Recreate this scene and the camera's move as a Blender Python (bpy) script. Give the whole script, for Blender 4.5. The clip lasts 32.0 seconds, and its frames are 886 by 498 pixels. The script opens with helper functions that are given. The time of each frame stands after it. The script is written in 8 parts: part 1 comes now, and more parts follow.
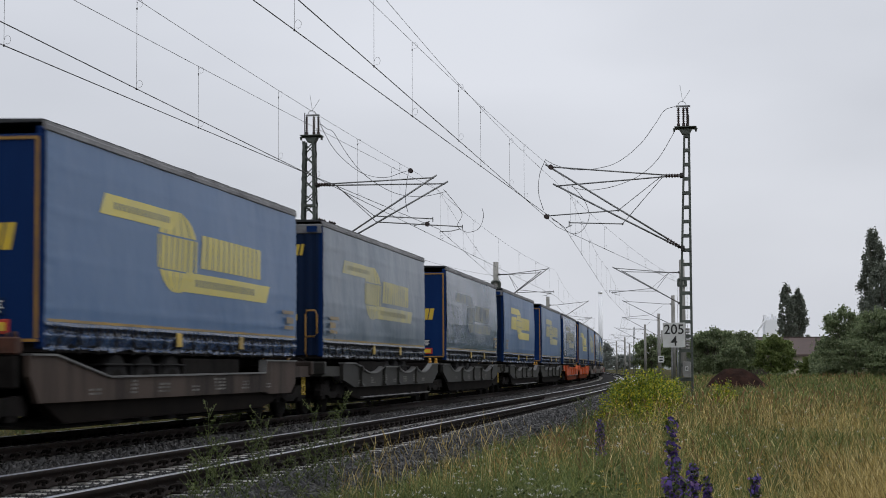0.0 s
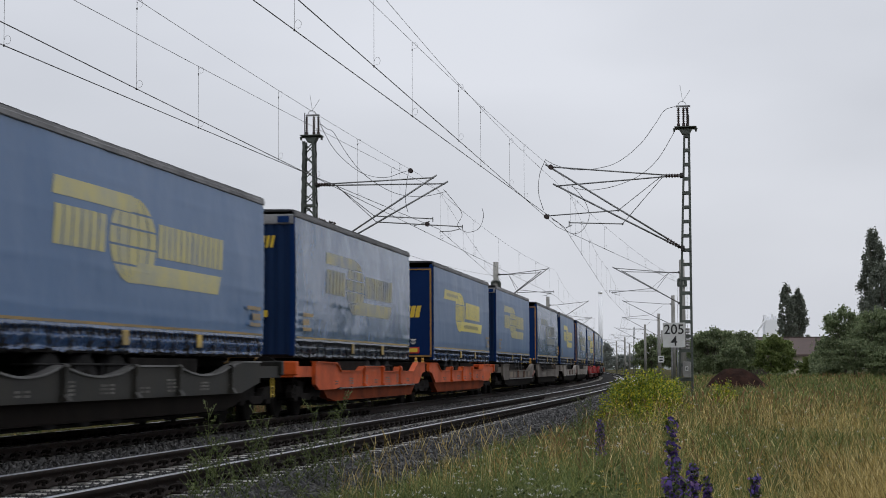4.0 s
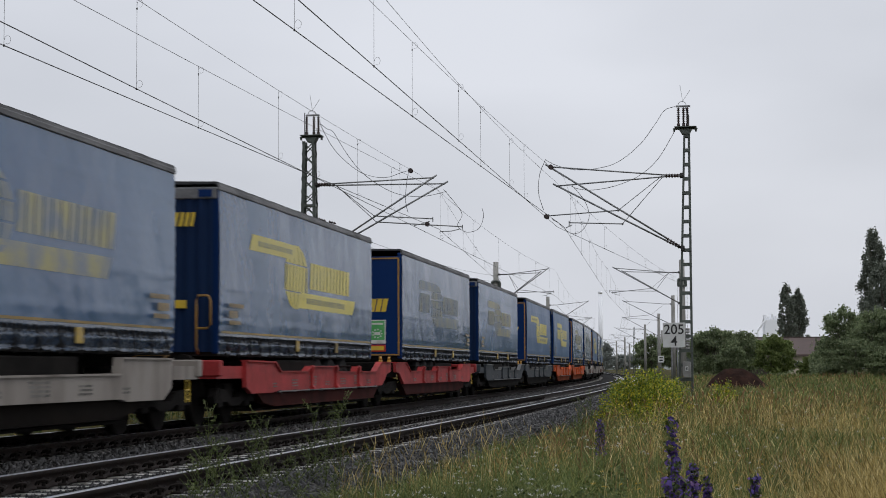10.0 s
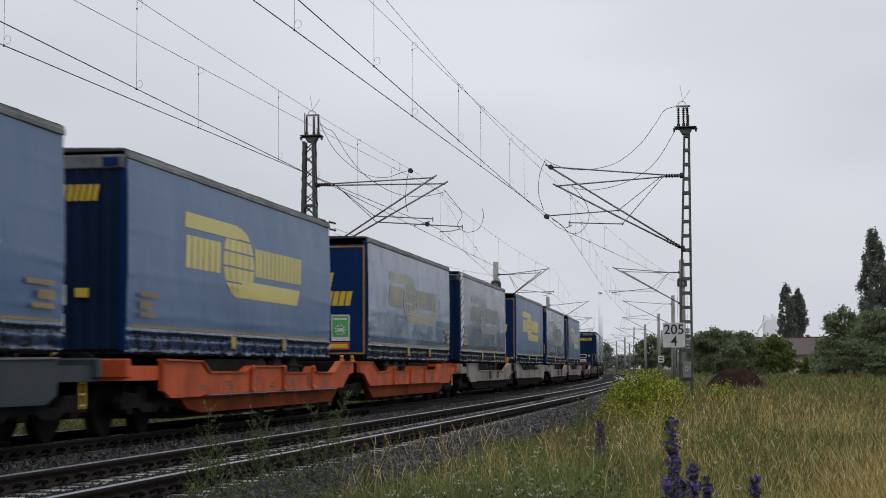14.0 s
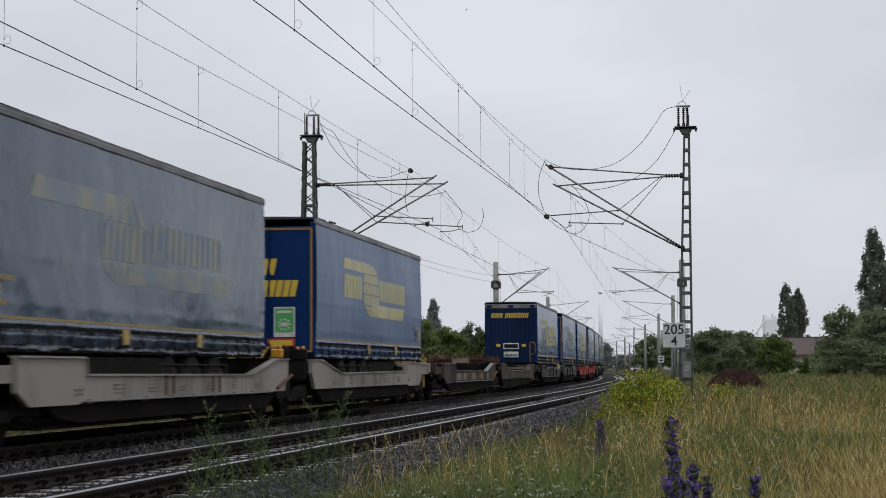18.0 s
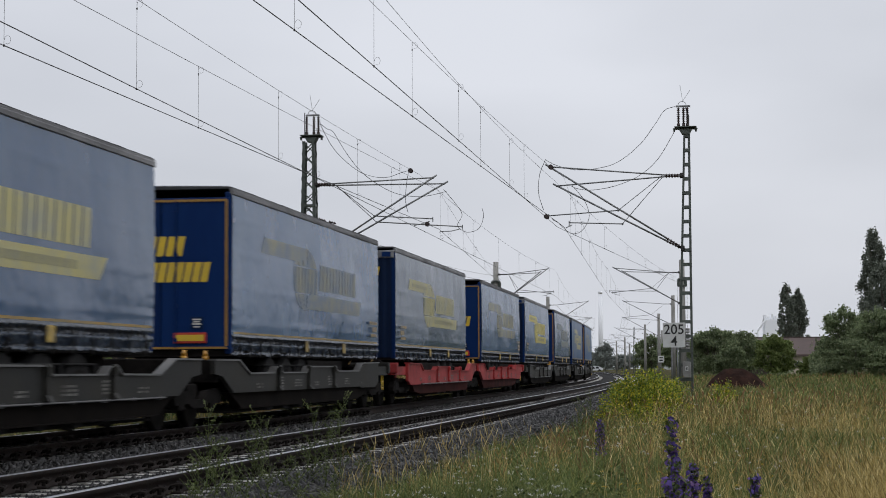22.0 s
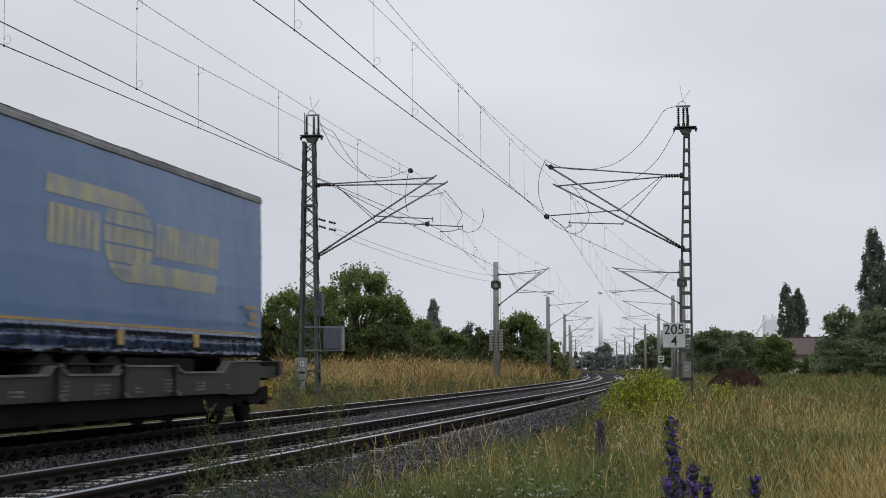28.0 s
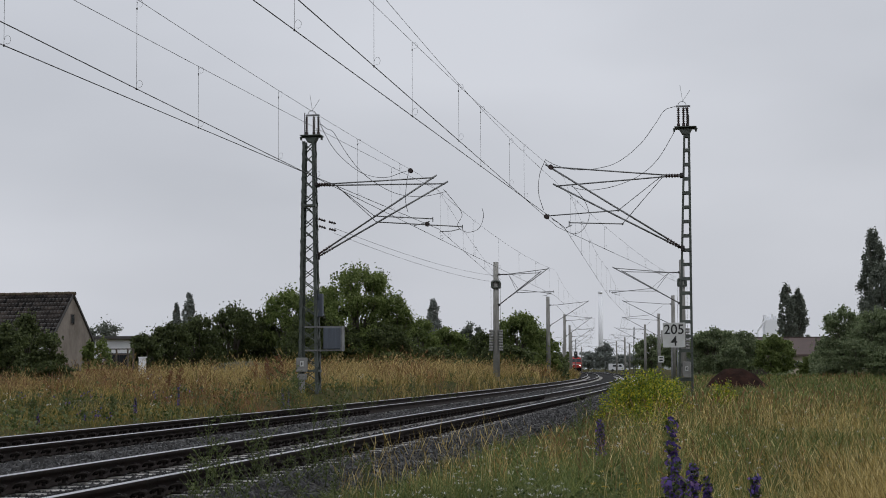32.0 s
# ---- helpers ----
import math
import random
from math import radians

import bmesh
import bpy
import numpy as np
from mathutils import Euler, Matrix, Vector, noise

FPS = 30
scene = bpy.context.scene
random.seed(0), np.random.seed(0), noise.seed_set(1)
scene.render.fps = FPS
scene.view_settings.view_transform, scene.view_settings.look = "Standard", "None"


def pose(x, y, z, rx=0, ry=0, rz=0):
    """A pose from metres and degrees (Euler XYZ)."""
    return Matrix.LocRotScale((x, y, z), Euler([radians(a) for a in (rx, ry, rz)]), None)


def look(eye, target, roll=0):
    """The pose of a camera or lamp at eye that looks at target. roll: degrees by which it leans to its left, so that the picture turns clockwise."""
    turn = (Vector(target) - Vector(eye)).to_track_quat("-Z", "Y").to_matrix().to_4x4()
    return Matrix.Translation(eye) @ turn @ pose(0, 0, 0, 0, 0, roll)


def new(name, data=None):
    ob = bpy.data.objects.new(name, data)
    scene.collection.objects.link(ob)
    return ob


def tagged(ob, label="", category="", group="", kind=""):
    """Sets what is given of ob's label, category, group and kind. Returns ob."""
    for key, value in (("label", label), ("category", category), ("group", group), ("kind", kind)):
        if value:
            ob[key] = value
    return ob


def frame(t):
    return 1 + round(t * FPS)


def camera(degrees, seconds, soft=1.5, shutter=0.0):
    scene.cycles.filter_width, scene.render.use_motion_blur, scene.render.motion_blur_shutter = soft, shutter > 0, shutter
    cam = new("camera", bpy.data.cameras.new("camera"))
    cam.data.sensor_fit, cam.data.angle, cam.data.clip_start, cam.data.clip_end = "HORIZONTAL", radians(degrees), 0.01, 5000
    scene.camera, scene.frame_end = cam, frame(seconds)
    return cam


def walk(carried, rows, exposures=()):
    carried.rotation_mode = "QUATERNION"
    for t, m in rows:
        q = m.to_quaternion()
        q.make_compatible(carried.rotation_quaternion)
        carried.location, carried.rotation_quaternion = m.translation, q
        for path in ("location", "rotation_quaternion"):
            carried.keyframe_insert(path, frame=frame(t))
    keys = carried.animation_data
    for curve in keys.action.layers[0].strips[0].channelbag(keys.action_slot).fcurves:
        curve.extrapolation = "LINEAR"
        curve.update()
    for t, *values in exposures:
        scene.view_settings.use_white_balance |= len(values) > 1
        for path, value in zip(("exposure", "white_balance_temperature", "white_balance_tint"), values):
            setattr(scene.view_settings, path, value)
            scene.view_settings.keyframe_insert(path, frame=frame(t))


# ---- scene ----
from functools import lru_cache

# ---- camera ----
EYE_Z = 0.964
TILT = 3.7913
cam = camera(27.455, 32.0, soft=0.95, shutter=0.3)
CAM_POSE = pose(0, 0, EYE_Z, 90 + TILT, 0, 0) @ pose(0, 0, 0, 0, 0, -0.307)
walk(cam, [(0.0, CAM_POSE), (32.0, CAM_POSE)], [(0.0, 0.1), (29.6, 0.1), (30.6, 0.02), (32.0, -0.1)])

# ---- world and sun: an overcast, hazy sky ----
world = bpy.data.worlds.new("overcast_sky")
scene.world = world
world.use_nodes = True
wt = world.node_tree
wt.nodes.clear()
w_out = wt.nodes.new("ShaderNodeOutputWorld")
w_bg = wt.nodes.new("ShaderNodeBackground")
w_sky = wt.nodes.new("ShaderNodeTexSky")
w_sky.sky_type = "NISHITA"
w_sky.sun_disc = False
w_sky.sun_elevation, w_sky.sun_rotation = radians(48), radians(35)
w_sky.dust_density = 4.0
w_gain = wt.nodes.new("ShaderNodeMix")
w_gain.data_type, w_gain.blend_type = "RGBA", "MULTIPLY"
w_gain.inputs[0].default_value = 1.0
w_gain.inputs[7].default_value = (0.07, 0.07, 0.07, 1)
wt.links.new(w_sky.outputs[0], w_gain.inputs[6])
w_co = wt.nodes.new("ShaderNodeTexCoord")
w_map = wt.nodes.new("ShaderNodeMapping")
w_map.inputs["Scale"].default_value = (1.0, 1.0, 2.6)
wt.links.new(w_co.outputs["Generated"], w_map.inputs[0])
w_noise = wt.nodes.new("ShaderNodeTexNoise")
w_noise.inputs["Scale"].default_value = 3.2
w_noise.inputs["Detail"].default_value = 4.0
w_noise.inputs["Roughness"].default_value = 0.42
wt.links.new(w_map.outputs[0], w_noise.inputs["Vector"])
w_ramp = wt.nodes.new("ShaderNodeValToRGB")
w_ramp.color_ramp.elements[0].position, w_ramp.color_ramp.elements[0].color = 0.34, (0.565, 0.59, 0.65, 1)
w_ramp.color_ramp.elements[1].position, w_ramp.color_ramp.elements[1].color = 0.68, (0.70, 0.725, 0.79, 1)
wt.links.new(w_noise.outputs[0], w_ramp.inputs[0])
w_mix = wt.nodes.new("ShaderNodeMix")
w_mix.data_type = "RGBA"
w_mix.inputs[0].default_value = 0.93
wt.links.new(w_gain.outputs[2], w_mix.inputs[6])
wt.links.new(w_ramp.outputs[0], w_mix.inputs[7])
wt.links.new(w_mix.outputs[2], w_bg.inputs[0])
# an overcast sky is brighter overhead than at the horizon
w_sep = wt.nodes.new("ShaderNodeSeparateXYZ")
wt.links.new(w_co.outputs["Generated"], w_sep.inputs[0])
w_up = wt.nodes.new("ShaderNodeMapRange")
w_up.interpolation_type = "SMOOTHSTEP"
w_up.inputs[1].default_value, w_up.inputs[2].default_value = 0.25, 0.95
w_up.inputs[3].default_value, w_up.inputs[4].default_value = 1.0, 1.48
wt.links.new(w_sep.outputs[2], w_up.inputs[0])
wt.links.new(w_up.outputs[0], w_bg.inputs[1])
wt.links.new(w_bg.outputs[0], w_out.inputs[0])

sun = new("sun", bpy.data.lights.new("sun", "SUN"))
sun.data.energy, sun.data.angle, sun.data.color = 0.5, radians(25), (1.0, 0.97, 0.93)
sun.matrix_world = look((0, 0, 60), (-25, 35, 0))


# ---- materials ----
def nodes_of(name):
    m = bpy.data.materials.new(name)
    m.use_nodes = True
    nt = m.node_tree
    return m, nt, nt.nodes["Principled BSDF"]


def mat(name, c1, c2=None, rough=0.6, metal=0.0, scale=3.0, stretch=(1, 1, 1), bump=0.0, bump_scale=40.0, spread=(0.35, 0.65),
        rand=0.0, island=0.0, spec=0.5, rough2=None, detail=5.0, coat=0.0, fine=0.25, bump_depth=0.02):
    """Two colours mixed by noise at two scales, with bump; rand and island vary the value by object and by loose piece."""
    m, nt, b = nodes_of(name)
    N, L = nt.nodes.new, nt.links.new
    c2 = c2 or tuple(0.72 * v for v in c1)
    co, mp = N("ShaderNodeTexCoord"), N("ShaderNodeMapping")
    mp.inputs["Scale"].default_value = stretch
    L(co.outputs["Object"], mp.inputs[0])
    info = N("ShaderNodeObjectInfo")
    shift = N("ShaderNodeVectorMath")
    shift.operation = "MULTIPLY_ADD"
    shift.inputs[1].default_value = (1, 1, 1)
    L(mp.outputs[0], shift.inputs[0])
    spread_id = N("ShaderNodeMath")
    spread_id.operation = "MULTIPLY"
    spread_id.inputs[1].default_value = 37.0
    L(info.outputs["Random"], spread_id.inputs[0])
    L(spread_id.outputs[0], shift.inputs[2])
    n1, n2 = N("ShaderNodeTexNoise"), N("ShaderNodeTexNoise")
    n1.inputs["Scale"].default_value, n1.inputs["Detail"].default_value = scale, detail
    n2.inputs["Scale"].default_value, n2.inputs["Detail"].default_value = scale * 9, 3.0
    L(shift.outputs[0], n1.inputs["Vector"])
    L(shift.outputs[0], n2.inputs["Vector"])
    blend = N("ShaderNodeMix")
    blend.inputs[0].default_value = fine
    L(n1.outputs[0], blend.inputs[2])
    L(n2.outputs[0], blend.inputs[3])
    ramp = N("ShaderNodeValToRGB")
    ramp.color_ramp.elements[0].position, ramp.color_ramp.elements[1].position = spread
    ramp.color_ramp.elements[0].color, ramp.color_ramp.elements[1].color = (*c1, 1), (*c2, 1)
    L(blend.outputs[0], ramp.inputs[0])
    colour = ramp.outputs[0]
    for amount, source in ((rand, info.outputs["Random"]), (island, None)):
        if amount:
            if source is None:
                source = N("ShaderNodeNewGeometry").outputs["Random Per Island"]
            val = N("ShaderNodeMapRange")
            val.inputs[3].default_value, val.inputs[4].default_value = 1 - amount, 1 + amount
            L(source, val.inputs[0])
            hsv = N("ShaderNodeHueSaturation")
            L(val.outputs[0], hsv.inputs["Value"])
            L(colour, hsv.inputs["Color"])
            colour = hsv.outputs[0]
    L(colour, b.inputs["Base Color"])
    b.inputs["Metallic"].default_value, b.inputs["Roughness"].default_value = metal, rough
    b.inputs["Specular IOR Level"].default_value = spec
    b.inputs["Coat Weight"].default_value = coat
    if rough2 is not None:
        mr = N("ShaderNodeMapRange")
        mr.inputs[3].default_value, mr.inputs[4].default_value = rough, rough2
        L(blend.outputs[0], mr.inputs[0])
        L(mr.outputs[0], b.inputs["Roughness"])
    if bump:
        n3, bp = N("ShaderNodeTexNoise"), N("ShaderNodeBump")
        n3.inputs["Scale"].default_value, n3.inputs["Detail"].default_value = bump_scale, 4.0
        L(shift.outputs[0], n3.inputs["Vector"])
        bp.inputs["Strength"].default_value, bp.inputs["Distance"].default_value = bump, bump_depth
        L(n3.outputs[0], bp.inputs["Height"])
        L(bp.outputs[0], b.inputs["Normal"])
    return m


def leafy(name, stops, rough=0.55, trans=0.25):
    """Leaves and blades: each loose piece takes its own colour from the stops."""
    m, nt, b = nodes_of(name)
    N, L = nt.nodes.new, nt.links.new
    geo, ramp = N("ShaderNodeNewGeometry"), N("ShaderNodeValToRGB")
    e = ramp.color_ramp.elements
    e[0].position, e[0].color = stops[0][0], (*stops[0][1], 1)
    e[1].position, e[1].color = stops[-1][0], (*stops[-1][1], 1)
    for at, c in stops[1:-1]:
        k = e.new(at)
        k.color = (*c, 1)
    L(geo.outputs["Random Per Island"], ramp.inputs[0])
    co, n1 = N("ShaderNodeTexCoord"), N("ShaderNodeTexNoise")
    n1.inputs["Scale"].default_value, n1.inputs["Detail"].default_value = 0.35, 3.0
    L(co.outputs["Object"], n1.inputs["Vector"])
    mr = N("ShaderNodeMapRange")
    mr.inputs[1].default_value, mr.inputs[2].default_value = 0.3, 0.7
    mr.inputs[3].default_value, mr.inputs[4].default_value = 0.7, 1.3
    L(n1.outputs[0], mr.inputs[0])
    hsv = N("ShaderNodeHueSaturation")
    L(mr.outputs[0], hsv.inputs["Value"])
    L(ramp.outputs[0], hsv.inputs["Color"])
    L(hsv.outputs[0], b.inputs["Base Color"])
    b.inputs["Roughness"].default_value = rough
    b.inputs["Specular IOR Level"].default_value = 0.25
    if trans:
        tr, add = N("ShaderNodeBsdfTranslucent"), N("ShaderNodeMixShader")
        L(hsv.outputs[0], tr.inputs[0])
        add.inputs[0].default_value = trans
        L(b.outputs[0], add.inputs[1])
        L(tr.outputs[0], add.inputs[2])
        L(add.outputs[0], nt.nodes["Material Output"].inputs[0])
    return m


# ---- mesh helpers ----
def box(bm, x0, x1, y0, y1, z0, z1, bevel=0.0):
    r = bmesh.ops.create_cube(bm, size=1.0)
    for v in r["verts"]:
        v.co = Vector(((x0 + x1) / 2 + v.co.x * (x1 - x0), (y0 + y1) / 2 + v.co.y * (y1 - y0), (z0 + z1) / 2 + v.co.z * (z1 - z0)))
    if bevel:
        edges = list({e for v in r["verts"] for e in v.link_edges})
        bmesh.ops.bevel(bm, geom=edges, offset=bevel, segments=1, affect="EDGES")


def prism(bm, poly, axis, a, b):
    """A polygon of two coordinates drawn out along the third axis from a to b."""
    def at(p, t):
        return {"x": (t, p[0], p[1]), "y": (p[0], t, p[1]), "z": (p[0], p[1], t)}[axis]
    va = [bm.verts.new(at(p, a)) for p in poly]
    vb = [bm.verts.new(at(p, b)) for p in poly]
    n = len(poly)
    faces = [bm.faces.new(va), bm.faces.new(vb[::-1])]
    for i in range(n):
        faces.append(bm.faces.new((va[i], vb[i], vb[(i + 1) % n], va[(i + 1) % n])))
    bmesh.ops.recalc_face_normals(bm, faces=faces)


def tube(bm, p0, p1, r0, r1=None, n=8, caps=True):
    p0, p1 = Vector(p0), Vector(p1)
    r1 = r0 if r1 is None else r1
    d = (p1 - p0).normalized()
    u = d.orthogonal().normalized()
    w = d.cross(u)
    ring = [[bm.verts.new(p + (u * math.cos(2 * math.pi * i / n) + w * math.sin(2 * math.pi * i / n)) * r) for i in range(n)]
            for p, r in ((p0, r0), (p1, r1))]
    for i in range(n):
        f = bm.faces.new((ring[0][i], ring[0][(i + 1) % n], ring[1][(i + 1) % n], ring[1][i]))
        f.smooth = n > 6
    if caps:
        bm.faces.new(ring[0][::-1])
        bm.faces.new(ring[1])


def pipe(bm, pts, r, n=6):
    """A bent tube through points, with shared rings."""
    pts = [Vector(q) for q in pts]
    rings = []
    for i, q in enumerate(pts):
        d = (pts[min(i + 1, len(pts) - 1)] - pts[max(i - 1, 0)]).normalized()
        u = d.cross(Vector((0.31, 0.2, 0.93))).normalized() if abs(d.z) < 0.9 else d.cross(Vector((1, 0.1, 0))).normalized()
        w = d.cross(u)
        rr = r(i / (len(pts) - 1)) if callable(r) else r
        rings.append([bm.verts.new(q + (u * math.cos(2 * math.pi * k / n) + w * math.sin(2 * math.pi * k / n)) * rr) for k in range(n)])
    for a, b in zip(rings, rings[1:]):
        for k in range(n):
            f = bm.faces.new((a[k], a[(k + 1) % n], b[(k + 1) % n], b[k]))
            f.smooth = True
    bm.faces.new(rings[0][::-1])
    bm.faces.new(rings[-1])


def mesh_of(bm, name):
    me = bpy.data.meshes.new(name)
    bm.to_mesh(me)
    bm.free()
    me.materials.append(None)
    return me


def put(name, me, material, parent=None, label="", m=None):
    """An object on a mesh that may be shared; its material belongs to the object."""
    ob = new(name, me)
    ob.material_slots[0].link = "OBJECT"
    ob.material_slots[0].material = material
    if parent is not None:
        ob.parent = parent
    if m is not None:
        ob.matrix_basis = m
    if label:
        ob["label"] = label
    return ob


def part(name, bm, material, parent=None, label="", m=None):
    return put(name, mesh_of(bm, name), material, parent, label, m)


def raw(name, verts, faces, material, parent=None, smooth=False):
    """A mesh from arrays: verts (n, 3) and faces (m, 3) or (m, 4)."""
    me = bpy.data.meshes.new(name)
    verts, faces = np.asarray(verts, dtype=np.float32), np.asarray(faces, dtype=np.int32)
    k = faces.shape[1]
    me.vertices.add(len(verts))
    me.vertices.foreach_set("co", verts.ravel())
    me.loops.add(faces.size)
    me.loops.foreach_set("vertex_index", faces.ravel())
    me.polygons.add(len(faces))
    me.polygons.foreach_set("loop_start", np.arange(0, faces.size, k, dtype=np.int32))
    me.update(calc_edges=True)
    if smooth:
        me.polygons.foreach_set("use_smooth", np.ones(len(faces), dtype=bool))
    me.materials.append(None)
    return put(name, me, material, parent)


def empty(name, m=None):
    ob = new(name)
    ob.empty_display_size = 0.3
    if m is not None:
        ob.matrix_basis = m
    return ob


# ---- the line of the double track: s runs along it, off to its right, z above the rail heads ----
GAP = 3.977
GAUGE = 1.507 / 2
S_MIN, S_MAX = -700, 1500
_s = np.arange(S_MIN, S_MAX + 1, 1.0)
_k = np.interp(_s, [-61, -60, 37.4, 77.4, 179.3, 219.3, 430, 450, 700, 740], [0, 3.084e-4, 3.084e-4, 3.833e-4, 3.833e-4, 1.004e-4, 1.004e-4, 1.4e-3, 1.4e-3, 0])
_a = np.concatenate([[0], np.cumsum((_k[1:] + _k[:-1]) / 2)])
_a = 0.15499 - (_a - _a[-S_MIN])
_x = np.concatenate([[0], np.cumsum((np.sin(_a[1:]) + np.sin(_a[:-1])) / 2)])
_y = np.concatenate([[0], np.cumsum((np.cos(_a[1:]) + np.cos(_a[:-1])) / 2)])
_x = _x - _x[-S_MIN] - 1.2769
_y = _y - _y[-S_MIN] + 30.0


def heading(s):
    return float(np.interp(s, _s, _a))


def on(s, off=0.0, z=0.0):
    a = heading(s)
    return Vector((float(np.interp(s, _s, _x)) + off * math.cos(a), float(np.interp(s, _s, _y)) - off * math.sin(a), z))


def on_np(s, off, z):
    a = np.interp(s, _s, _a)
    return np.stack([np.interp(s, _s, _x) + off * np.cos(a), np.interp(s, _s, _y) - off * np.sin(a), z + 0 * a], -1)


def on_pose(s, off=0.0, z=0.0):
    """A pose whose y runs along the track and whose x points to its right."""
    return Matrix.Translation(on(s, off, z)) @ Euler((0, 0, -heading(s))).to_matrix().to_4x4()


def off_np(x, y):
    """Track coordinates (s, off) of plan points."""
    s = y - 30.0
    for _ in range(8):
        a = np.interp(s, _s, _a)
        px, py = np.interp(s, _s, _x), np.interp(s, _s, _y)
        s = s + 0.9 * ((x - px) * np.sin(a) + (y - py) * np.cos(a))
        s = np.clip(s, S_MIN, S_MAX)
    a = np.interp(s, _s, _a)
    return s, (x - np.interp(s, _s, _x)) * np.cos(a) - (y - np.interp(s, _s, _y)) * np.sin(a)


def smooth(a, b, v):
    t = np.clip((v - a) / (b - a), 0, 1)
    return t * t * (3 - 2 * t)


def ground_z(x, y):
    s, o = off_np(x, y)
    w = -GAP - o
    right = -0.58 + smooth(2.0, 5.0, o) * (0.18 + 0.34 * smooth(-14, 22, s) + 0.14 * smooth(60, 160, s))
    left = -0.58 + smooth(1.7, 3.3, w) * (0.42 + 0.50 * smooth(12, 36, s) * (1 - 0.9 * smooth(11, 22, w)))
    z = np.where(o > -GAP / 2, right, left)
    rough = 0.05 * np.sin(x * 0.9 + 1.3 * np.sin(y * 0.37)) * np.sin(y * 0.63 + 0.8) + 0.035 * np.sin(x * 2.1 + y * 1.3)
    return z + rough * smooth(2.4, 5.0, np.abs(o + GAP / 2) - GAP / 2)

# ---- ground, ballast, tracks ----
M_SOIL = mat("field_soil", (0.045, 0.048, 0.018), (0.075, 0.062, 0.026), rough=1.0, spec=0.04, scale=0.6, bump=0.6, bump_scale=9.0)
M_BALLAST = mat("ballast_stone", (0.005, 0.005, 0.0054), (0.018, 0.017, 0.016), rough=0.9, scale=11.0, bump=1.0, bump_scale=22.0, spread=(0.4, 0.62), spec=0.15)
M_STONE = mat("wet_stone", (0.004, 0.004, 0.0041), (0.028, 0.026, 0.024), rough=0.24, rough2=0.6, spec=0.25, scale=9.0, spread=(0.42, 0.66), island=0.95, bump=0.3, bump_scale=60)
M_RAIL_SIDE = mat("rusty_rail", (0.011, 0.008, 0.007), (0.020, 0.013, 0.010), rough=0.75, spec=0.12, scale=4.0, bump=0.25, bump_scale=80)
M_RAIL_TOP = mat("polished_rail_head", (0.50, 0.50, 0.52), (0.36, 0.36, 0.38), rough=0.28, metal=0.9, scale=2.0, stretch=(1, 0.2, 1))
M_SLEEPER = mat("wet_concrete_sleeper", (0.44, 0.42, 0.39), (0.22, 0.205, 0.185), rough=0.42, spec=0.4, scale=5.0, bump=0.25, bump_scale=50, rand=0.15)
M_CLIP = mat("rail_clip_steel", (0.012, 0.010, 0.009), (0.022, 0.018, 0.016), rough=0.8, spec=0.1, scale=20)

gx = np.concatenate([-np.geomspace(2600, 70, 26), np.arange(-66, 62, 1.0), np.geomspace(64, 2600, 26)])
gy = np.concatenate([-np.geomspace(2600, 24, 20), np.arange(-20, 160, 1.0), np.arange(160, 420, 6.0), np.geomspace(424, 4200, 24)])
GX, GY = np.meshgrid(gx, gy)
GZ = ground_z(GX.ravel(), GY.ravel())
nx, ny = len(gx), len(gy)
idx = np.arange(nx * ny).reshape(ny, nx)
quads = np.stack([idx[:-1, :-1], idx[:-1, 1:], idx[1:, 1:], idx[1:, :-1]], -1).reshape(-1, 4)
tagged(raw("ground", np.stack([GX.ravel(), GY.ravel(), GZ], 1), quads, M_SOIL, smooth=True), "flat field of dry soil under weeds and grass", "ground", kind="structure")


def sweep(name, profile, s_list, off, material, parent=None, closed=False, smooth_shade=False):
    """A cross-section of (off, z) carried along the track."""
    pr = np.array(profile, float)
    s = np.array(s_list, float)
    n, m = len(pr), len(s)
    a = np.interp(s, _s, _a)[:, None]
    o = off + pr[None, :, 0]
    v = np.stack([np.interp(s, _s, _x)[:, None] + o * np.cos(a), np.interp(s, _s, _y)[:, None] - o * np.sin(a), np.broadcast_to(pr[None, :, 1], (m, n))], -1).reshape(-1, 3)
    ii = np.arange(n * m).reshape(m, n)
    if closed:
        jj = np.roll(ii, -1, axis=1)
        f = np.stack([ii[:-1], jj[:-1], jj[1:], ii[1:]], -1).reshape(-1, 4)
    else:
        f = np.stack([ii[:-1, :-1], ii[:-1, 1:], ii[1:, 1:], ii[1:, :-1]], -1).reshape(-1, 4)
    return raw(name, v, f, material, parent, smooth=smooth_shade)


S_RUN = np.concatenate([np.arange(-690, -60, 15.0), np.arange(-60, 240, 3.0), np.arange(240, 996, 12.0)])
half_bed = [(-1.45, -0.185), (-1.24, -0.177), (-1.12, -0.195), (-0.47, -0.195), (-0.35, -0.177), (0.35, -0.177), (0.47, -0.195), (1.12, -0.195), (1.24, -0.177), (1.45, -0.19)]
bed = ([(-GAP - 2.8, -0.80), (-GAP - 1.85, -0.30)] + [(-GAP + o, z) for o, z in half_bed] + [(-GAP / 2, -0.20)] + half_bed
       + [(1.85, -0.30), (2.8, -0.80)])
tagged(sweep("ballast_bed", bed, S_RUN, 0, M_BALLAST), "bed of dark wet crushed stone under both tracks", "ballast", kind="structure")

